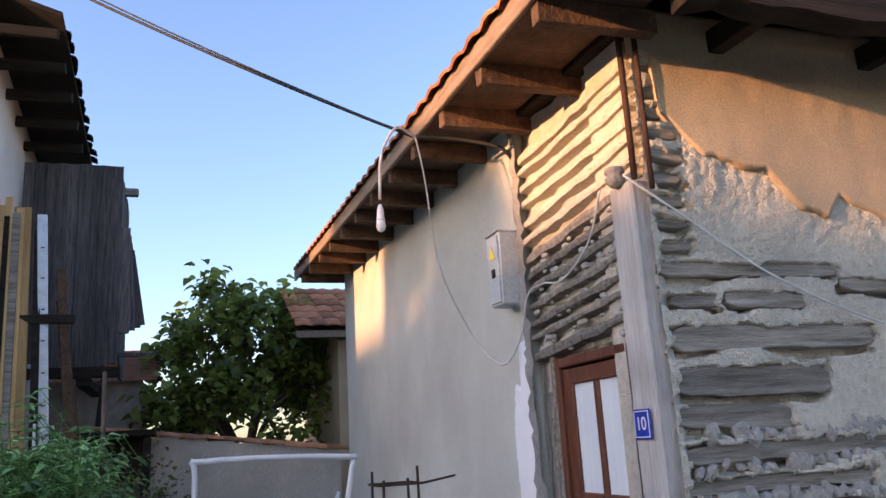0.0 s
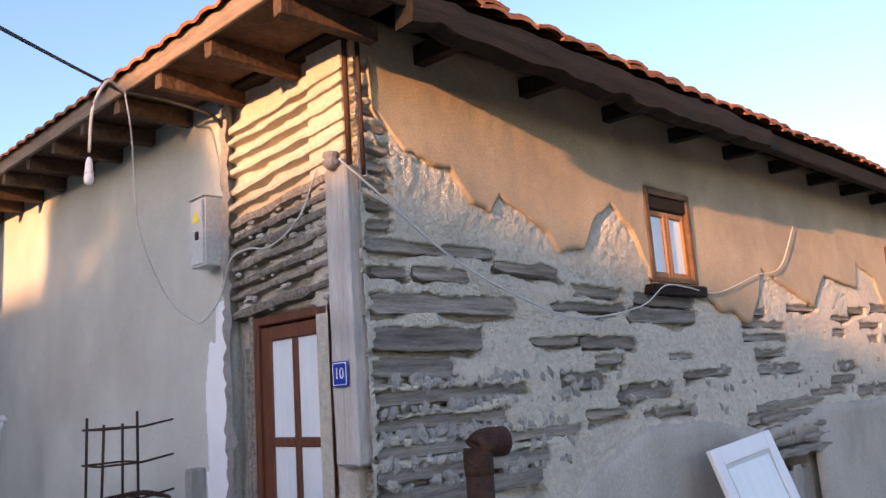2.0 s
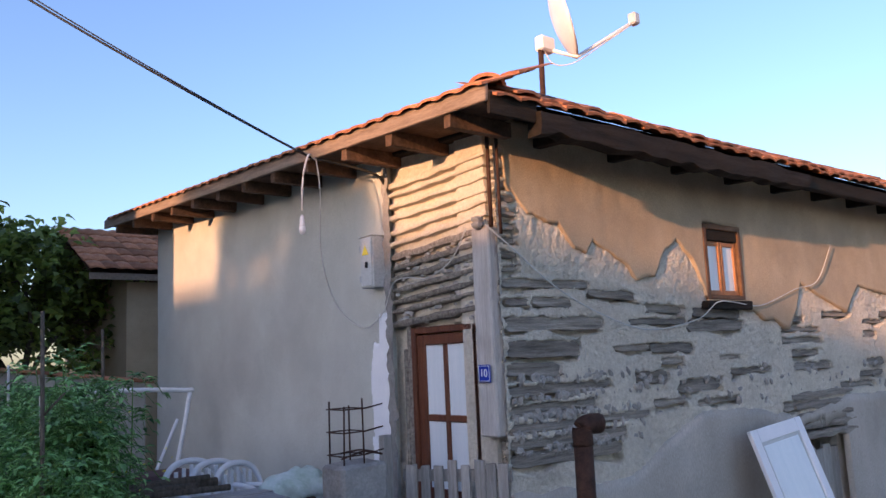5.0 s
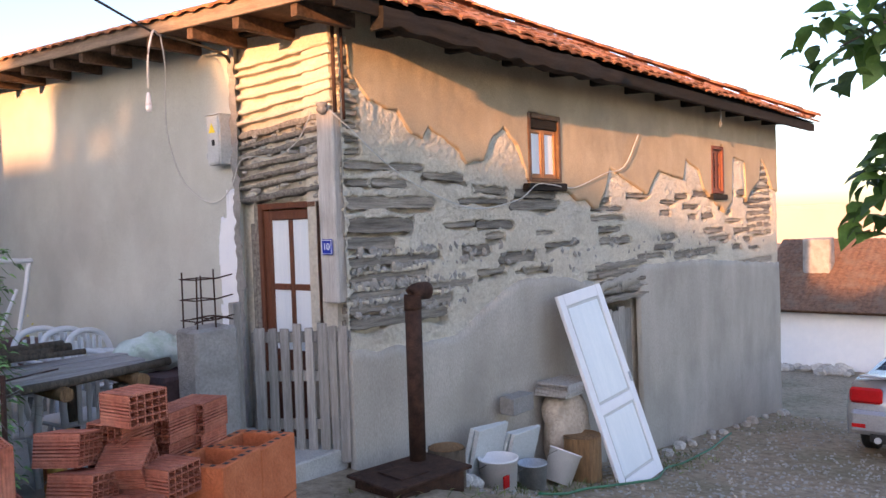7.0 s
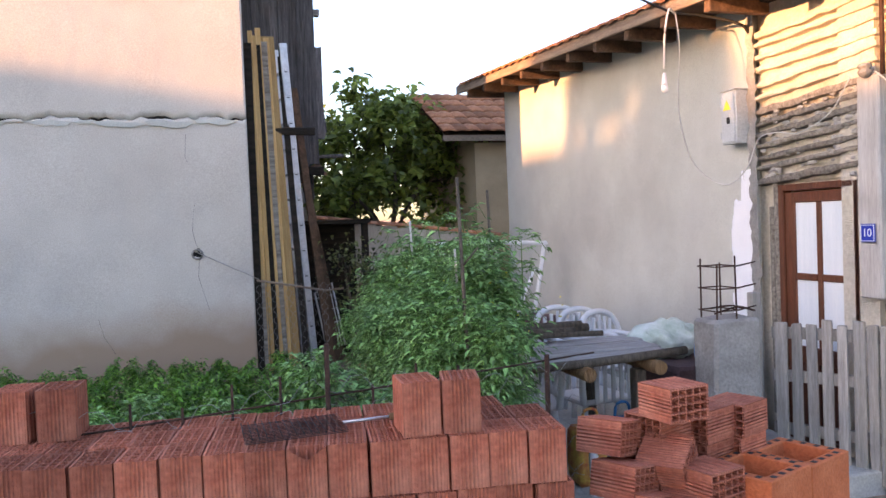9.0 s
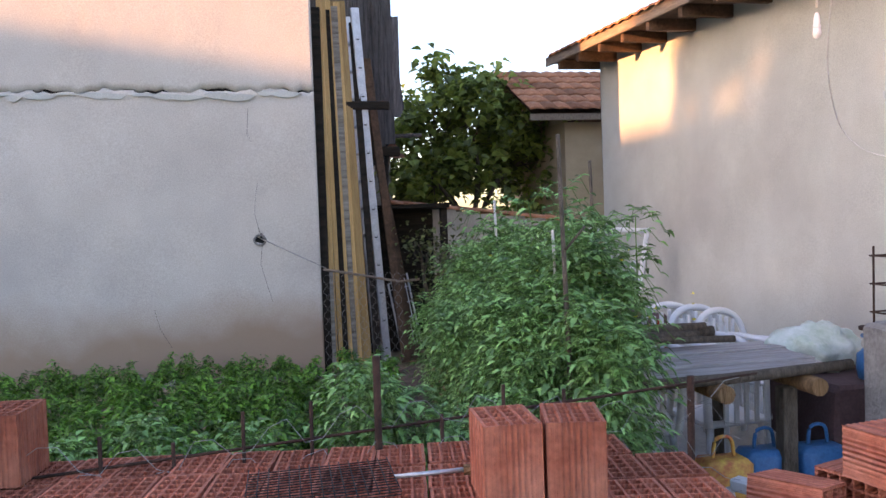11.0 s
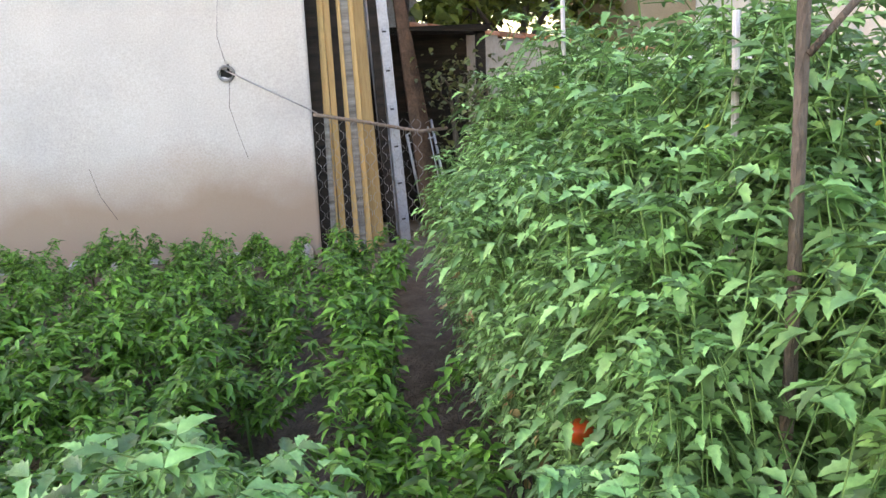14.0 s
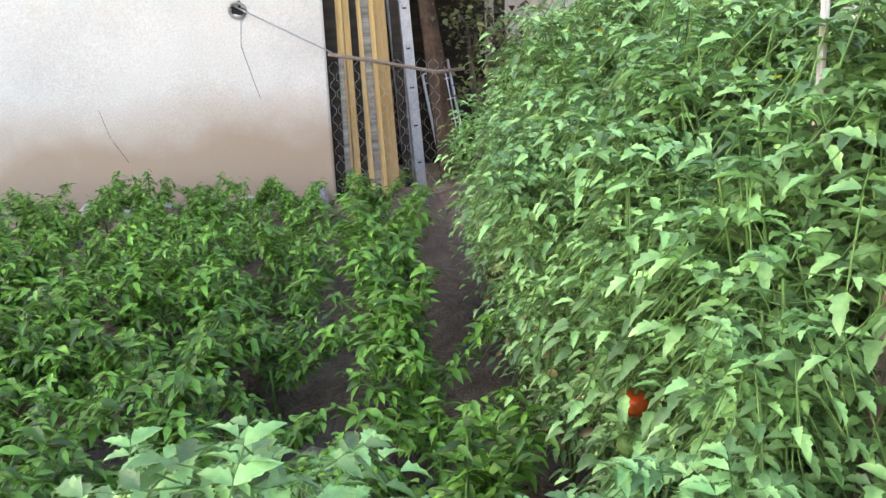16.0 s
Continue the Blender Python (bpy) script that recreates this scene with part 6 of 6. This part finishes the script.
def tomato_meshes(seed, h=1.3, n=95, spread=0.17, leaf=0.044):
    random.seed(seed)
    leaves = []
    bm = bmn()
    stems = []
    for s in range(4):
        d = rand_dir(0.5, 0.9)
        pts = curve_pts([(0, 0, 0), (d.x * spread * 0.5, d.y * spread * 0.5, h * 0.35), (d.x * spread * 1.0, d.y * spread, h * 0.7), (d.x * spread * 1.25 + 0.05, d.y * spread * 1.2, h * random.uniform(0.85, 1.05))], 5)
        add_tube(bm, pts, 0.0065, 5, 0.0025)
        stems.append(pts)
    for pts in stems:
        for k in range(n):
            p = pts[random.randrange(3, len(pts))] + 0.03 * rand_dir()
            d = rand_dir(-0.25, 0.45)
            ln = random.uniform(0.10, 0.22)
            mid, end = p + d * ln * 0.55, p + d * ln * 0.9 - Vector((0, 0, ln * 0.5))
            add_tube(bm, [p, mid, end], 0.0017, 3, caps=False)
            side = d.cross(Vector((0, 0, 1))).normalized()
            for j in range(3):
                q = p.lerp(mid, 0.5 + 0.5 * j / 2) if j < 2 else mid
                for sg in (-1, 1):
                    leaves.append((q, (side * sg + d * 0.5 + 0.3 * rand_dir()).normalized(), Vector((0, 0, 1)) + 0.45 * rand_dir(), leaf * random.uniform(0.6, 1.15)))
            leaves.append((end, (d + Vector((0, 0, -0.5)) + 0.2 * rand_dir()).normalized(), Vector((0, 0, 1)) + 0.4 * rand_dir(), leaf * random.uniform(0.9, 1.4)))
    return mesh_of(bm), leaf_mesh("leaves", "tomato", leaves, 0.5, 0.35, TOOTHED)


def plant(name, meshes, label, group, loc, rz, sc=1.0):
    p = thing(name, label, "plant", loc, group)
    st = part("stem", meshes[0], "stem", p)
    part("leaves", meshes[1], "pepper", p)
    p.matrix_basis = pose(*loc, 0, 0, rz)
    for c in p.children:
        c.scale = (sc, sc, sc)
    return p


PEP = [pepper_meshes(100 + k) for k in range(6)]
TOM = [tomato_meshes(200 + k) for k in range(6)]
BROAD = [tomato_meshes(230 + k, 1.3, 64, 0.16, 0.05) for k in range(3)]
random.seed(81)
soil_z = lambda y: 0.2 + 0.01 * max(0, y)
for i, x in enumerate((-7.0, -6.64, -6.28, -5.92, -5.56, -5.2, -4.84, -4.5, -4.19, -3.87, -3.36)):
    y = -0.1 if i < 10 else 0.35
    while y < (4.6 if i < 10 else 4.3):
        plant("pepper_plant", random.choice(PEP), "low bushy green pepper plant in a garden row", "pepper plants in rows", (x + random.uniform(-0.05, 0.05), y, soil_z(y)), random.uniform(0, 360), random.uniform(0.85, 1.12) * (1.22 if i == 10 else 1.12) * (0.8 if y > 3.2 else 1))
        y += 0.31 + random.uniform(-0.03, 0.03)
# tomato bed
for row, x in enumerate((-2.88, -2.66, -2.46)):
    y = 0.25 + 0.1 * row
    while y < 3.2:
        h = 0.82 + 0.16 * row + 0.12 * random.random() - 0.06 * max(0, y - 1.6)
        plant("tomato_plant", random.choice(TOM), "tall staked tomato plant with curled compound leaves", "tomato plants", (x + random.uniform(-0.06, 0.06), y, soil_z(y)), random.uniform(0, 360), h)
        y += 0.33
for x, y, h in ((-3.15, -0.15, 0.62), (-2.95, -0.25, 0.7), (-3.3, -0.08, 0.72), (-3.5, -0.06, 0.8), (-3.74, -0.1, 0.8), (-4.05, -0.22, 0.66), (-4.4, -0.25, 0.7), (-4.75, -0.25, 0.68), (-5.1, -0.3, 0.72), (-5.5, -0.35, 0.66), (-5.9, -0.4, 0.66)):
    plant("tomato_plant", random.choice(BROAD), "young broad-leaved tomato plant growing along the wire fence", "tomato plants", (x, y, 0.2), random.uniform(0, 360), h)
for x, y, h in ((-2.74, -0.1, 0.9), (-2.62, 0.16, 1.0), (-2.86, 0.24, 0.95), (-2.5, 0.35, 1.0)):
    plant("tomato_plant", random.choice(BROAD), "tall broad-leaved tomato plant tied to a stake", "tomato plants", (x, y, 0.2), random.uniform(0, 360), h)
for x, y, zt, m, r in ((-2.86, 0.1, 2.12, "bark", 0.013), (-2.79, 0.4, 1.72, "postw", 0.01), (-2.2, 1.4, 2.1, "bark", 0.014), (-2.6, 2.1, 1.9, "postw", 0.012)):
    st = thing("tomato_stake", "rough wooden stake standing among the tomato plants", "stake", (x, y, 0.2), "tomato stakes")
    part("pole", tube([(0, 0, -0.05), (0.015, 0, (zt - 0.2) * 0.5), (0.0, 0.02, zt - 0.2)], r, 7, r * 0.7), m, st)
    part("twig", tube([(0.01, 0, (zt - 0.2) * 0.75), (0.1, 0.0, (zt - 0.2) * 0.8)], 0.006, 5), m, st)


def tomato_fruit(loc, r, material, label):
    t = thing("tomato", label, "tomato", loc, "tomatoes")
    part("fruit", lathe([(0.1 * r, -0.82 * r), (0.6 * r, -0.7 * r), (r, -0.1 * r), (0.95 * r, 0.35 * r), (0.6 * r, 0.75 * r), (0.12 * r, 0.68 * r)], 16), material, t, smooth=True)
    part("calyx", tube([(0, 0, 0.66 * r), (0.01, 0, 1.1 * r)], 0.004, 5), "stem", t)


tomato_fruit((-3.04, 0.53, 0.88), 0.031, "fruit", "ripe red tomato hanging low on the plant")
tomato_fruit((-2.78, 0.42, 0.93), 0.03, "stem", "green unripe tomato on the plant")
tomato_fruit((-3.05, 0.52, 0.79), 0.026, "stem", "green unripe tomato on the plant")
random.seed(83)
dry = []
for k in range(260):
    p = Vector((random.uniform(-3.06, -2.75), random.uniform(0.3, 2.4), random.uniform(0.3, 0.8)))
    dry.append((p, rand_dir(-0.9, -0.1), rand_dir(), random.uniform(0.03, 0.06)))
M["dry"] = leaf_mat("withered_leaf", (0.22, 0.15, 0.06), (0.36, 0.27, 0.12), 0.2)
dl = part("withered_leaves", leaf_mesh("dry", "dry", dry, 0.5, 0.6), "dry", None, "withered brown leaves on the lower tomato stems")
tagged(dl, "", "leaves", "", "stuff")
fl = []
for k in range(70):
    p = Vector((random.uniform(-2.9, -2.1), random.uniform(0.0, 2.0), random.uniform(1.0, 1.6)))
    fl.append((p, rand_dir(-0.5, 0.3), rand_dir(), random.uniform(0.015, 0.03)))
M["bloom"] = leaf_mat("yellow_petal", (0.6, 0.5, 0.03), (0.7, 0.6, 0.06), 0.3)
tagged(part("tomato_flowers", leaf_mesh("bloom", "bloom", fl, 0.5), "bloom", None, "small yellow tomato flowers among the leaves"), "", "flowers", "", "stuff")
# grass tufts along the house and lane
random.seed(85)
gl = []
for k in range(1500):
    x = random.choice([random.uniform(1.0, 2.6), random.uniform(4.0, 5.4), random.uniform(5, 10), random.uniform(-1, 3)])
    y = random.uniform(-0.9, -0.1) if x > 0.6 else random.uniform(-1.4, -0.4)
    if x > 5.4 and random.random() < 0.6:
        continue
    gl.append((Vector((x, y, gz(x, y))), rand_dir(0.3, 1.0), rand_dir(), random.uniform(0.03, 0.09)))
tagged(part("grass", leaf_mesh("grass", "weed", gl, 0.14, 0.1), "weed", None, "sparse dry grass tufts on the gravel"), "", "grass", "", "stuff")
bm = bmn()
for k in range(2400):
    x, y = random.uniform(0.5, 12) if k % 3 else random.uniform(1, 6.5), random.uniform(-3.5, -0.2)
    r = random.uniform(0.006, 0.026)
    bmesh.ops.create_icosphere(bm, subdivisions=1, radius=r, matrix=Matrix.LocRotScale((x, y, gz(x, y)), Euler((k, k, k)), (1.4, 1, 0.6)))
tagged(part("gravel", bm, "stone", None, "scattered pale gravel stones on the lane"), "", "gravel", "", "stuff")


def tree(name, label, base, trunk_h, crown_c, crown_r, n_leaf, leaf, material, seed, bare=0.0, limbs=9):
    random.seed(seed)
    t = thing(name, label, "tree", base)
    bm = bmn()
    c = Vector(crown_c)
    add_tube(bm, [(0, 0, -0.1), (0.03, 0.02, trunk_h * 0.5), (0, 0.03, trunk_h)], 0.13, 9, 0.09)
    tips = []
    for k in range(limbs):
        d = rand_dir(-0.2, 1.0)
        tip = c + Vector((d.x * crown_r[0], d.y * crown_r[1], d.z * crown_r[2])) * random.uniform(0.6, 0.95)
        mid = Vector((0, 0, trunk_h)).lerp(tip, 0.5) + 0.2 * rand_dir()
        add_tube(bm, curve_pts([(0, 0.03, trunk_h * 0.9), mid, tip], 5), 0.055, 6, 0.012)
        for j in range(5):
            e = tip + 0.55 * rand_dir() * min(crown_r)
            m2 = mid.lerp(tip, random.uniform(0.3, 0.9))
            add_tube(bm, [m2, m2.lerp(e, 0.5) + 0.05 * rand_dir(), e], 0.014, 4, 0.005)
            tips.append(e)
        tips.append(tip)
    part("trunk", bm, "bark", t)
    leaves = []
    for k in range(n_leaf):
        if random.random() < 0.65:
            p = random.choice(tips) + rand_dir() * random.uniform(0.03, 0.42)
        else:
            d = rand_dir()
            p = c + Vector((d.x * crown_r[0], d.y * crown_r[1], d.z * crown_r[2])) * random.uniform(0.55, 1.0) ** 0.5
            if noise.noise(p * 1.6 + Vector((seed, 0, 0))) < -0.02:
                continue
        leaves.append((p, rand_dir(-0.8, 0.3), Vector((0, 0, 1)) + 0.7 * rand_dir(), leaf * random.uniform(0.6, 1.3)))
    part("crown", leaf_mesh("crown", material, leaves, 0.75), material, t)
    return t


tree("fig_tree", "dense fig tree with broad leaves behind the garden wall", (-0.9, 9.9, 0.4), 1.2, (0, 0, 2.2), (1.55, 1.3, 1.75), 9000, 0.165, "fig", 301)
tree("garden_shrub", "small leafy shrub by the dark shed", (-2.35, 5.8, 0.3), 0.4, (0, 0, 0.9), (0.35, 0.35, 0.5), 700, 0.06, "weed", 302, limbs=5)
# mulberry branch hanging into the lane
random.seed(91)
mul = thing("mulberry_tree", "mulberry tree with branches hanging over the lane", "tree", (1.6, -6.2, -0.5))
s = (-1.6, 6.2, 0.5)
bm = bmn()
add_tube(bm, [(1.6, -6.2, -0.6), (1.55, -6.1, 1.2), (1.3, -5.7, 2.6)], 0.16, 9, 0.1)
lv = []
for ctrl in ([(1.3, -5.7, 2.6), (0.3, -4.7, 3.0), (-0.5, -4.1, 2.75), (-0.98, -3.66, 2.45)], [(1.3, -5.7, 2.6), (0.2, -4.8, 2.9), (-0.3, -4.2, 2.4), (-0.65, -3.9, 2.1), (-0.8, -3.8, 1.85)], [(1.3, -5.7, 2.6), (0.5, -4.9, 2.6), (0.0, -4.4, 2.2), (-0.4, -4.1, 1.8)]):
    pts = curve_pts(ctrl, 9)
    add_tube(bm, pts, 0.03, 6, 0.004)
    for p in pts[12:]:
        for k in range(15):
            q = p + 0.13 * rand_dir()
            lv.append((q, rand_dir(-0.9, 0.2), Vector((0, 0, 1)) + 0.5 * rand_dir(), random.uniform(0.07, 0.15)))
part("trunk", bm, "bark", mul, shift=s)
part("crown", leaf_mesh("crown", "vine", lv, 0.68), "vine", mul, shift=s)

# ---- car ----
car = thing("silver_car", "silver saloon car parked in the lane, seen from behind", "car", (9.15, -2.8, -1.6))
car.matrix_basis = pose(9.15, -2.8, -1.6, 0, 7, 0)
bm = bmn()
prof = [(-2.2, 0.45, 0.78), (-2.25, 0.62, 0.86), (-2.15, 0.95, 0.87), (-1.9, 1.03, 0.85), (-1.5, 1.05, 0.82), (-0.6, 1.4, 0.6), (0.5, 1.42, 0.6), (1.3, 1.02, 0.78), (2.1, 0.85, 0.8), (2.25, 0.6, 0.78), (2.2, 0.25, 0.78)]
rings = []
for x, z, w in prof:
    rings.append([bm.verts.new((x, sy * w * k, zz)) for sy, k, zz in ((-1, 1, min(0.28, z)), (-1, 1.02, min(0.75, z * 0.85)), (-1, 0.96, z - 0.03), (-1, 0.5, z), (1, 0.5, z), (1, 0.96, z - 0.03), (1, 1.02, min(0.75, z * 0.85)), (1, 1, min(0.28, z)))])
for a, b in zip(rings, rings[1:]):
    for j in range(7):
        bm.faces.new((a[j], b[j], b[j + 1], a[j + 1])).smooth = True
bm.faces.new(rings[0])
bm.faces.new(rings[-1][::-1])
bmesh.ops.recalc_face_normals(bm, faces=bm.faces)
part("body", bm, "carp", car)
bm = bmn()
v = [bm.verts.new(p) for p in ((-1.5, -0.68, 1.075), (-1.5, 0.68, 1.075), (-0.72, 0.5, 1.385), (-0.72, -0.5, 1.385))]
bm.faces.new(v)
bmesh.ops.solidify(bm, geom=bm.faces, thickness=-0.012)
part("rear_window", bm, "glassd", car)
part("rear_bumper", boxed((-2.34, -0.84, 0.3), (-2.15, 0.84, 0.6), bevel=0.05), "carp", car)
part("diffuser", boxed((-2.32, -0.6, 0.2), (-2.1, 0.6, 0.32), bevel=0.02), "black", car)
for sy in (-1, 1):
    part("tail_lamp", boxed((-2.27, sy * 0.66 - 0.19, 0.68), (-2.12, sy * 0.66 + 0.19, 0.88), bevel=0.03), "redlamp", car)
    part("reflector", boxed((-2.35, sy * 0.72 - 0.08, 0.38), (-2.33, sy * 0.72 + 0.08, 0.43), bevel=0.004), "redlamp", car)
    part("exhaust", tube([(-2.36, sy * 0.5, 0.24), (-2.2, sy * 0.5, 0.24)], 0.04, 12), "steel", car)
    for x in (-1.35, 1.4):
        wh = part("wheel", lathe([(0.16, -0.1), (0.3, -0.1), (0.32, -0.07), (0.32, 0.07), (0.3, 0.1), (0.16, 0.1)], 24), "black", car)
        wh.matrix_basis = pose(x, sy * 0.74, 0.32, 90, 0, 0)
        rim = part("rim", lathe([(0.05, -0.105), (0.19, -0.105), (0.2, 0.0), (0.19, 0.105), (0.05, 0.105)], 20), "steel", wh)
part("number_plate", boxed((-2.285, -0.26, 0.66), (-2.27, 0.26, 0.77), bevel=0.003), "plastic", car)
part("plate_band", boxed((-2.288, 0.21, 0.665), (-2.284, 0.255, 0.765)), "blue", car)
part("spoiler", boxed((-2.2, -0.75, 1.0), (-2.0, 0.75, 1.03), bevel=0.008), "carp", car)

# ---- village below ----
def village_house(name, label, x0, x1, y0, y1, base, eave, ridge, wall):
    h = thing(name, label, "house", ((x0 + x1) / 2, (y0 + y1) / 2, base))
    s = (-(x0 + x1) / 2, -(y0 + y1) / 2, -base)
    part("wall", boxed((x0, y0, base - 0.5), (x1, y1, eave)), wall, h, shift=s)
    xm = (x0 + x1) / 2
    bm = bmn()
    for a, b in (((x0 - 0.5, eave - 0.05), (xm, ridge)), ((x1 + 0.5, eave - 0.05), (xm, ridge))):
        f = bm.faces.new([bm.verts.new(p) for p in ((a[0], y0 - 0.4, a[1]), (a[0], y1 + 0.4, a[1]), (b[0], y1 + 0.4, b[1]), (b[0], y0 - 0.4, b[1]))])
    bmesh.ops.solidify(bm, geom=bm.faces, thickness=0.08)
    # roof shade comes from the darker tile colour
    part("roof", bm, "shadetile", h, shift=s)
    bm = bmn()
    for a in (y0, y1):
        bm.faces.new([bm.verts.new(p) for p in ((x0, a, eave), (x1, a, eave), (xm, a, ridge - 0.1))])
    part("gable", bm, wall, h, shift=s)
    m = []
    dx, dz = xm - x0 + 0.5, ridge - eave + 0.05
    a = math.atan2(dz, dx)
    for r in range(int(math.hypot(dx, dz) / 0.33)):
        y = y0 - 0.3
        while y < y1 + 0.2:
            m.append(Matrix.Translation((x0 - 0.52 + r * 0.33 * math.cos(a), y + 0.21, eave + r * 0.33 * math.sin(a))) @ pose(0, 0, 0, 0, 0, -90) @ pose(0, 0, 0, math.degrees(a) + 2, 0, random.uniform(-4, 4)))
            y += 0.215
    joined(TILE, m, "roof_tiles", "shadetile", h, "old clay tiles coloured dark as in shade", s)
    part("chimney", boxed((xm - 2.2, y1 - 1.6, ridge - 1.3), (xm - 1.5, y1 - 0.8, ridge + 0.15), bevel=0.04, jitter=0.03), "concrete", h, shift=s)
    part("window", boxed((x0 - 0.02, (y0 + y1) / 2 - 1.3, base + 1.0), (x0 + 0.04, (y0 + y1) / 2 - 0.6, eave - 0.3), bevel=0.01), "darkwood", h, "dark wooden window", s)
    return h


random.seed(95)
village_house("village_house", "low whitewashed village house with a worn tile roof", 21.5, 29, -4.5, 3.6, -3.1, -1.2, 0.75, "white")
village_house("village_house", "farther village house with a sunlit tile roof", 33, 40, -9, 0.5, -4, -1.4, 0.6, "beige")
for k in range(40):
    x, y = random.uniform(19.8, 21.2), random.uniform(-1.5, 3.5)
    pebble((x, y, gz(x, y) + 0.05), random.uniform(0.1, 0.24), "rubble_stone", "grey stone of a tumbled dry wall", "tumbled stone heap")
# unseen houses and trees up the lane, behind the walker, added to block low sun
def plain_house(x0, x1, y0, y1, base, eave, ridge):
    h = thing("lane_house", "unseen plain plastered house up the lane, added to block low sun", "house", ((x0 + x1) / 2, (y0 + y1) / 2, base))
    s = (-(x0 + x1) / 2, -(y0 + y1) / 2, -base)
    part("wall", boxed((x0, y0, base - 1), (x1, y1, eave)), "nbwall", h, shift=s)
    bm = bmn()
    xm = (x0 + x1) / 2
    p = [bm.verts.new(q) for q in ((x0 - 0.4, y0 - 0.4, eave), (xm, y0 - 0.4, ridge), (x1 + 0.4, y0 - 0.4, eave), (x0 - 0.4, y1 + 0.4, eave), (xm, y1 + 0.4, ridge), (x1 + 0.4, y1 + 0.4, eave))]
    for f in ((0, 1, 4, 3), (1, 2, 5, 4), (0, 2, 1), (3, 4, 5), (0, 3, 5, 2)):
        bm.faces.new([p[i] for i in f])
    part("roof", bm, "tile", h, shift=s)


plain_house(-31, -24, -24, -9, 1.0, 5.7, 7.1)
plain_house(-31.5, -24, -8, 8, 1.0, 5.7, 7.1)
tree("lane_tree", "unseen broad tree up the lane, added to dapple the sun", (-21.5, -1.25, 1.2), 2.4, (0, 0, 4.2), (1.7, 1.5, 2.0), 3000, 0.3, "vine", 303, limbs=7)
tree("lane_tree", "unseen broad tree up the lane, added to dapple the sun", (-22.0, -7.4, 1.2), 2.4, (0, 0, 3.6), (1.6, 1.6, 1.6), 900, 0.3, "vine", 304, limbs=7)
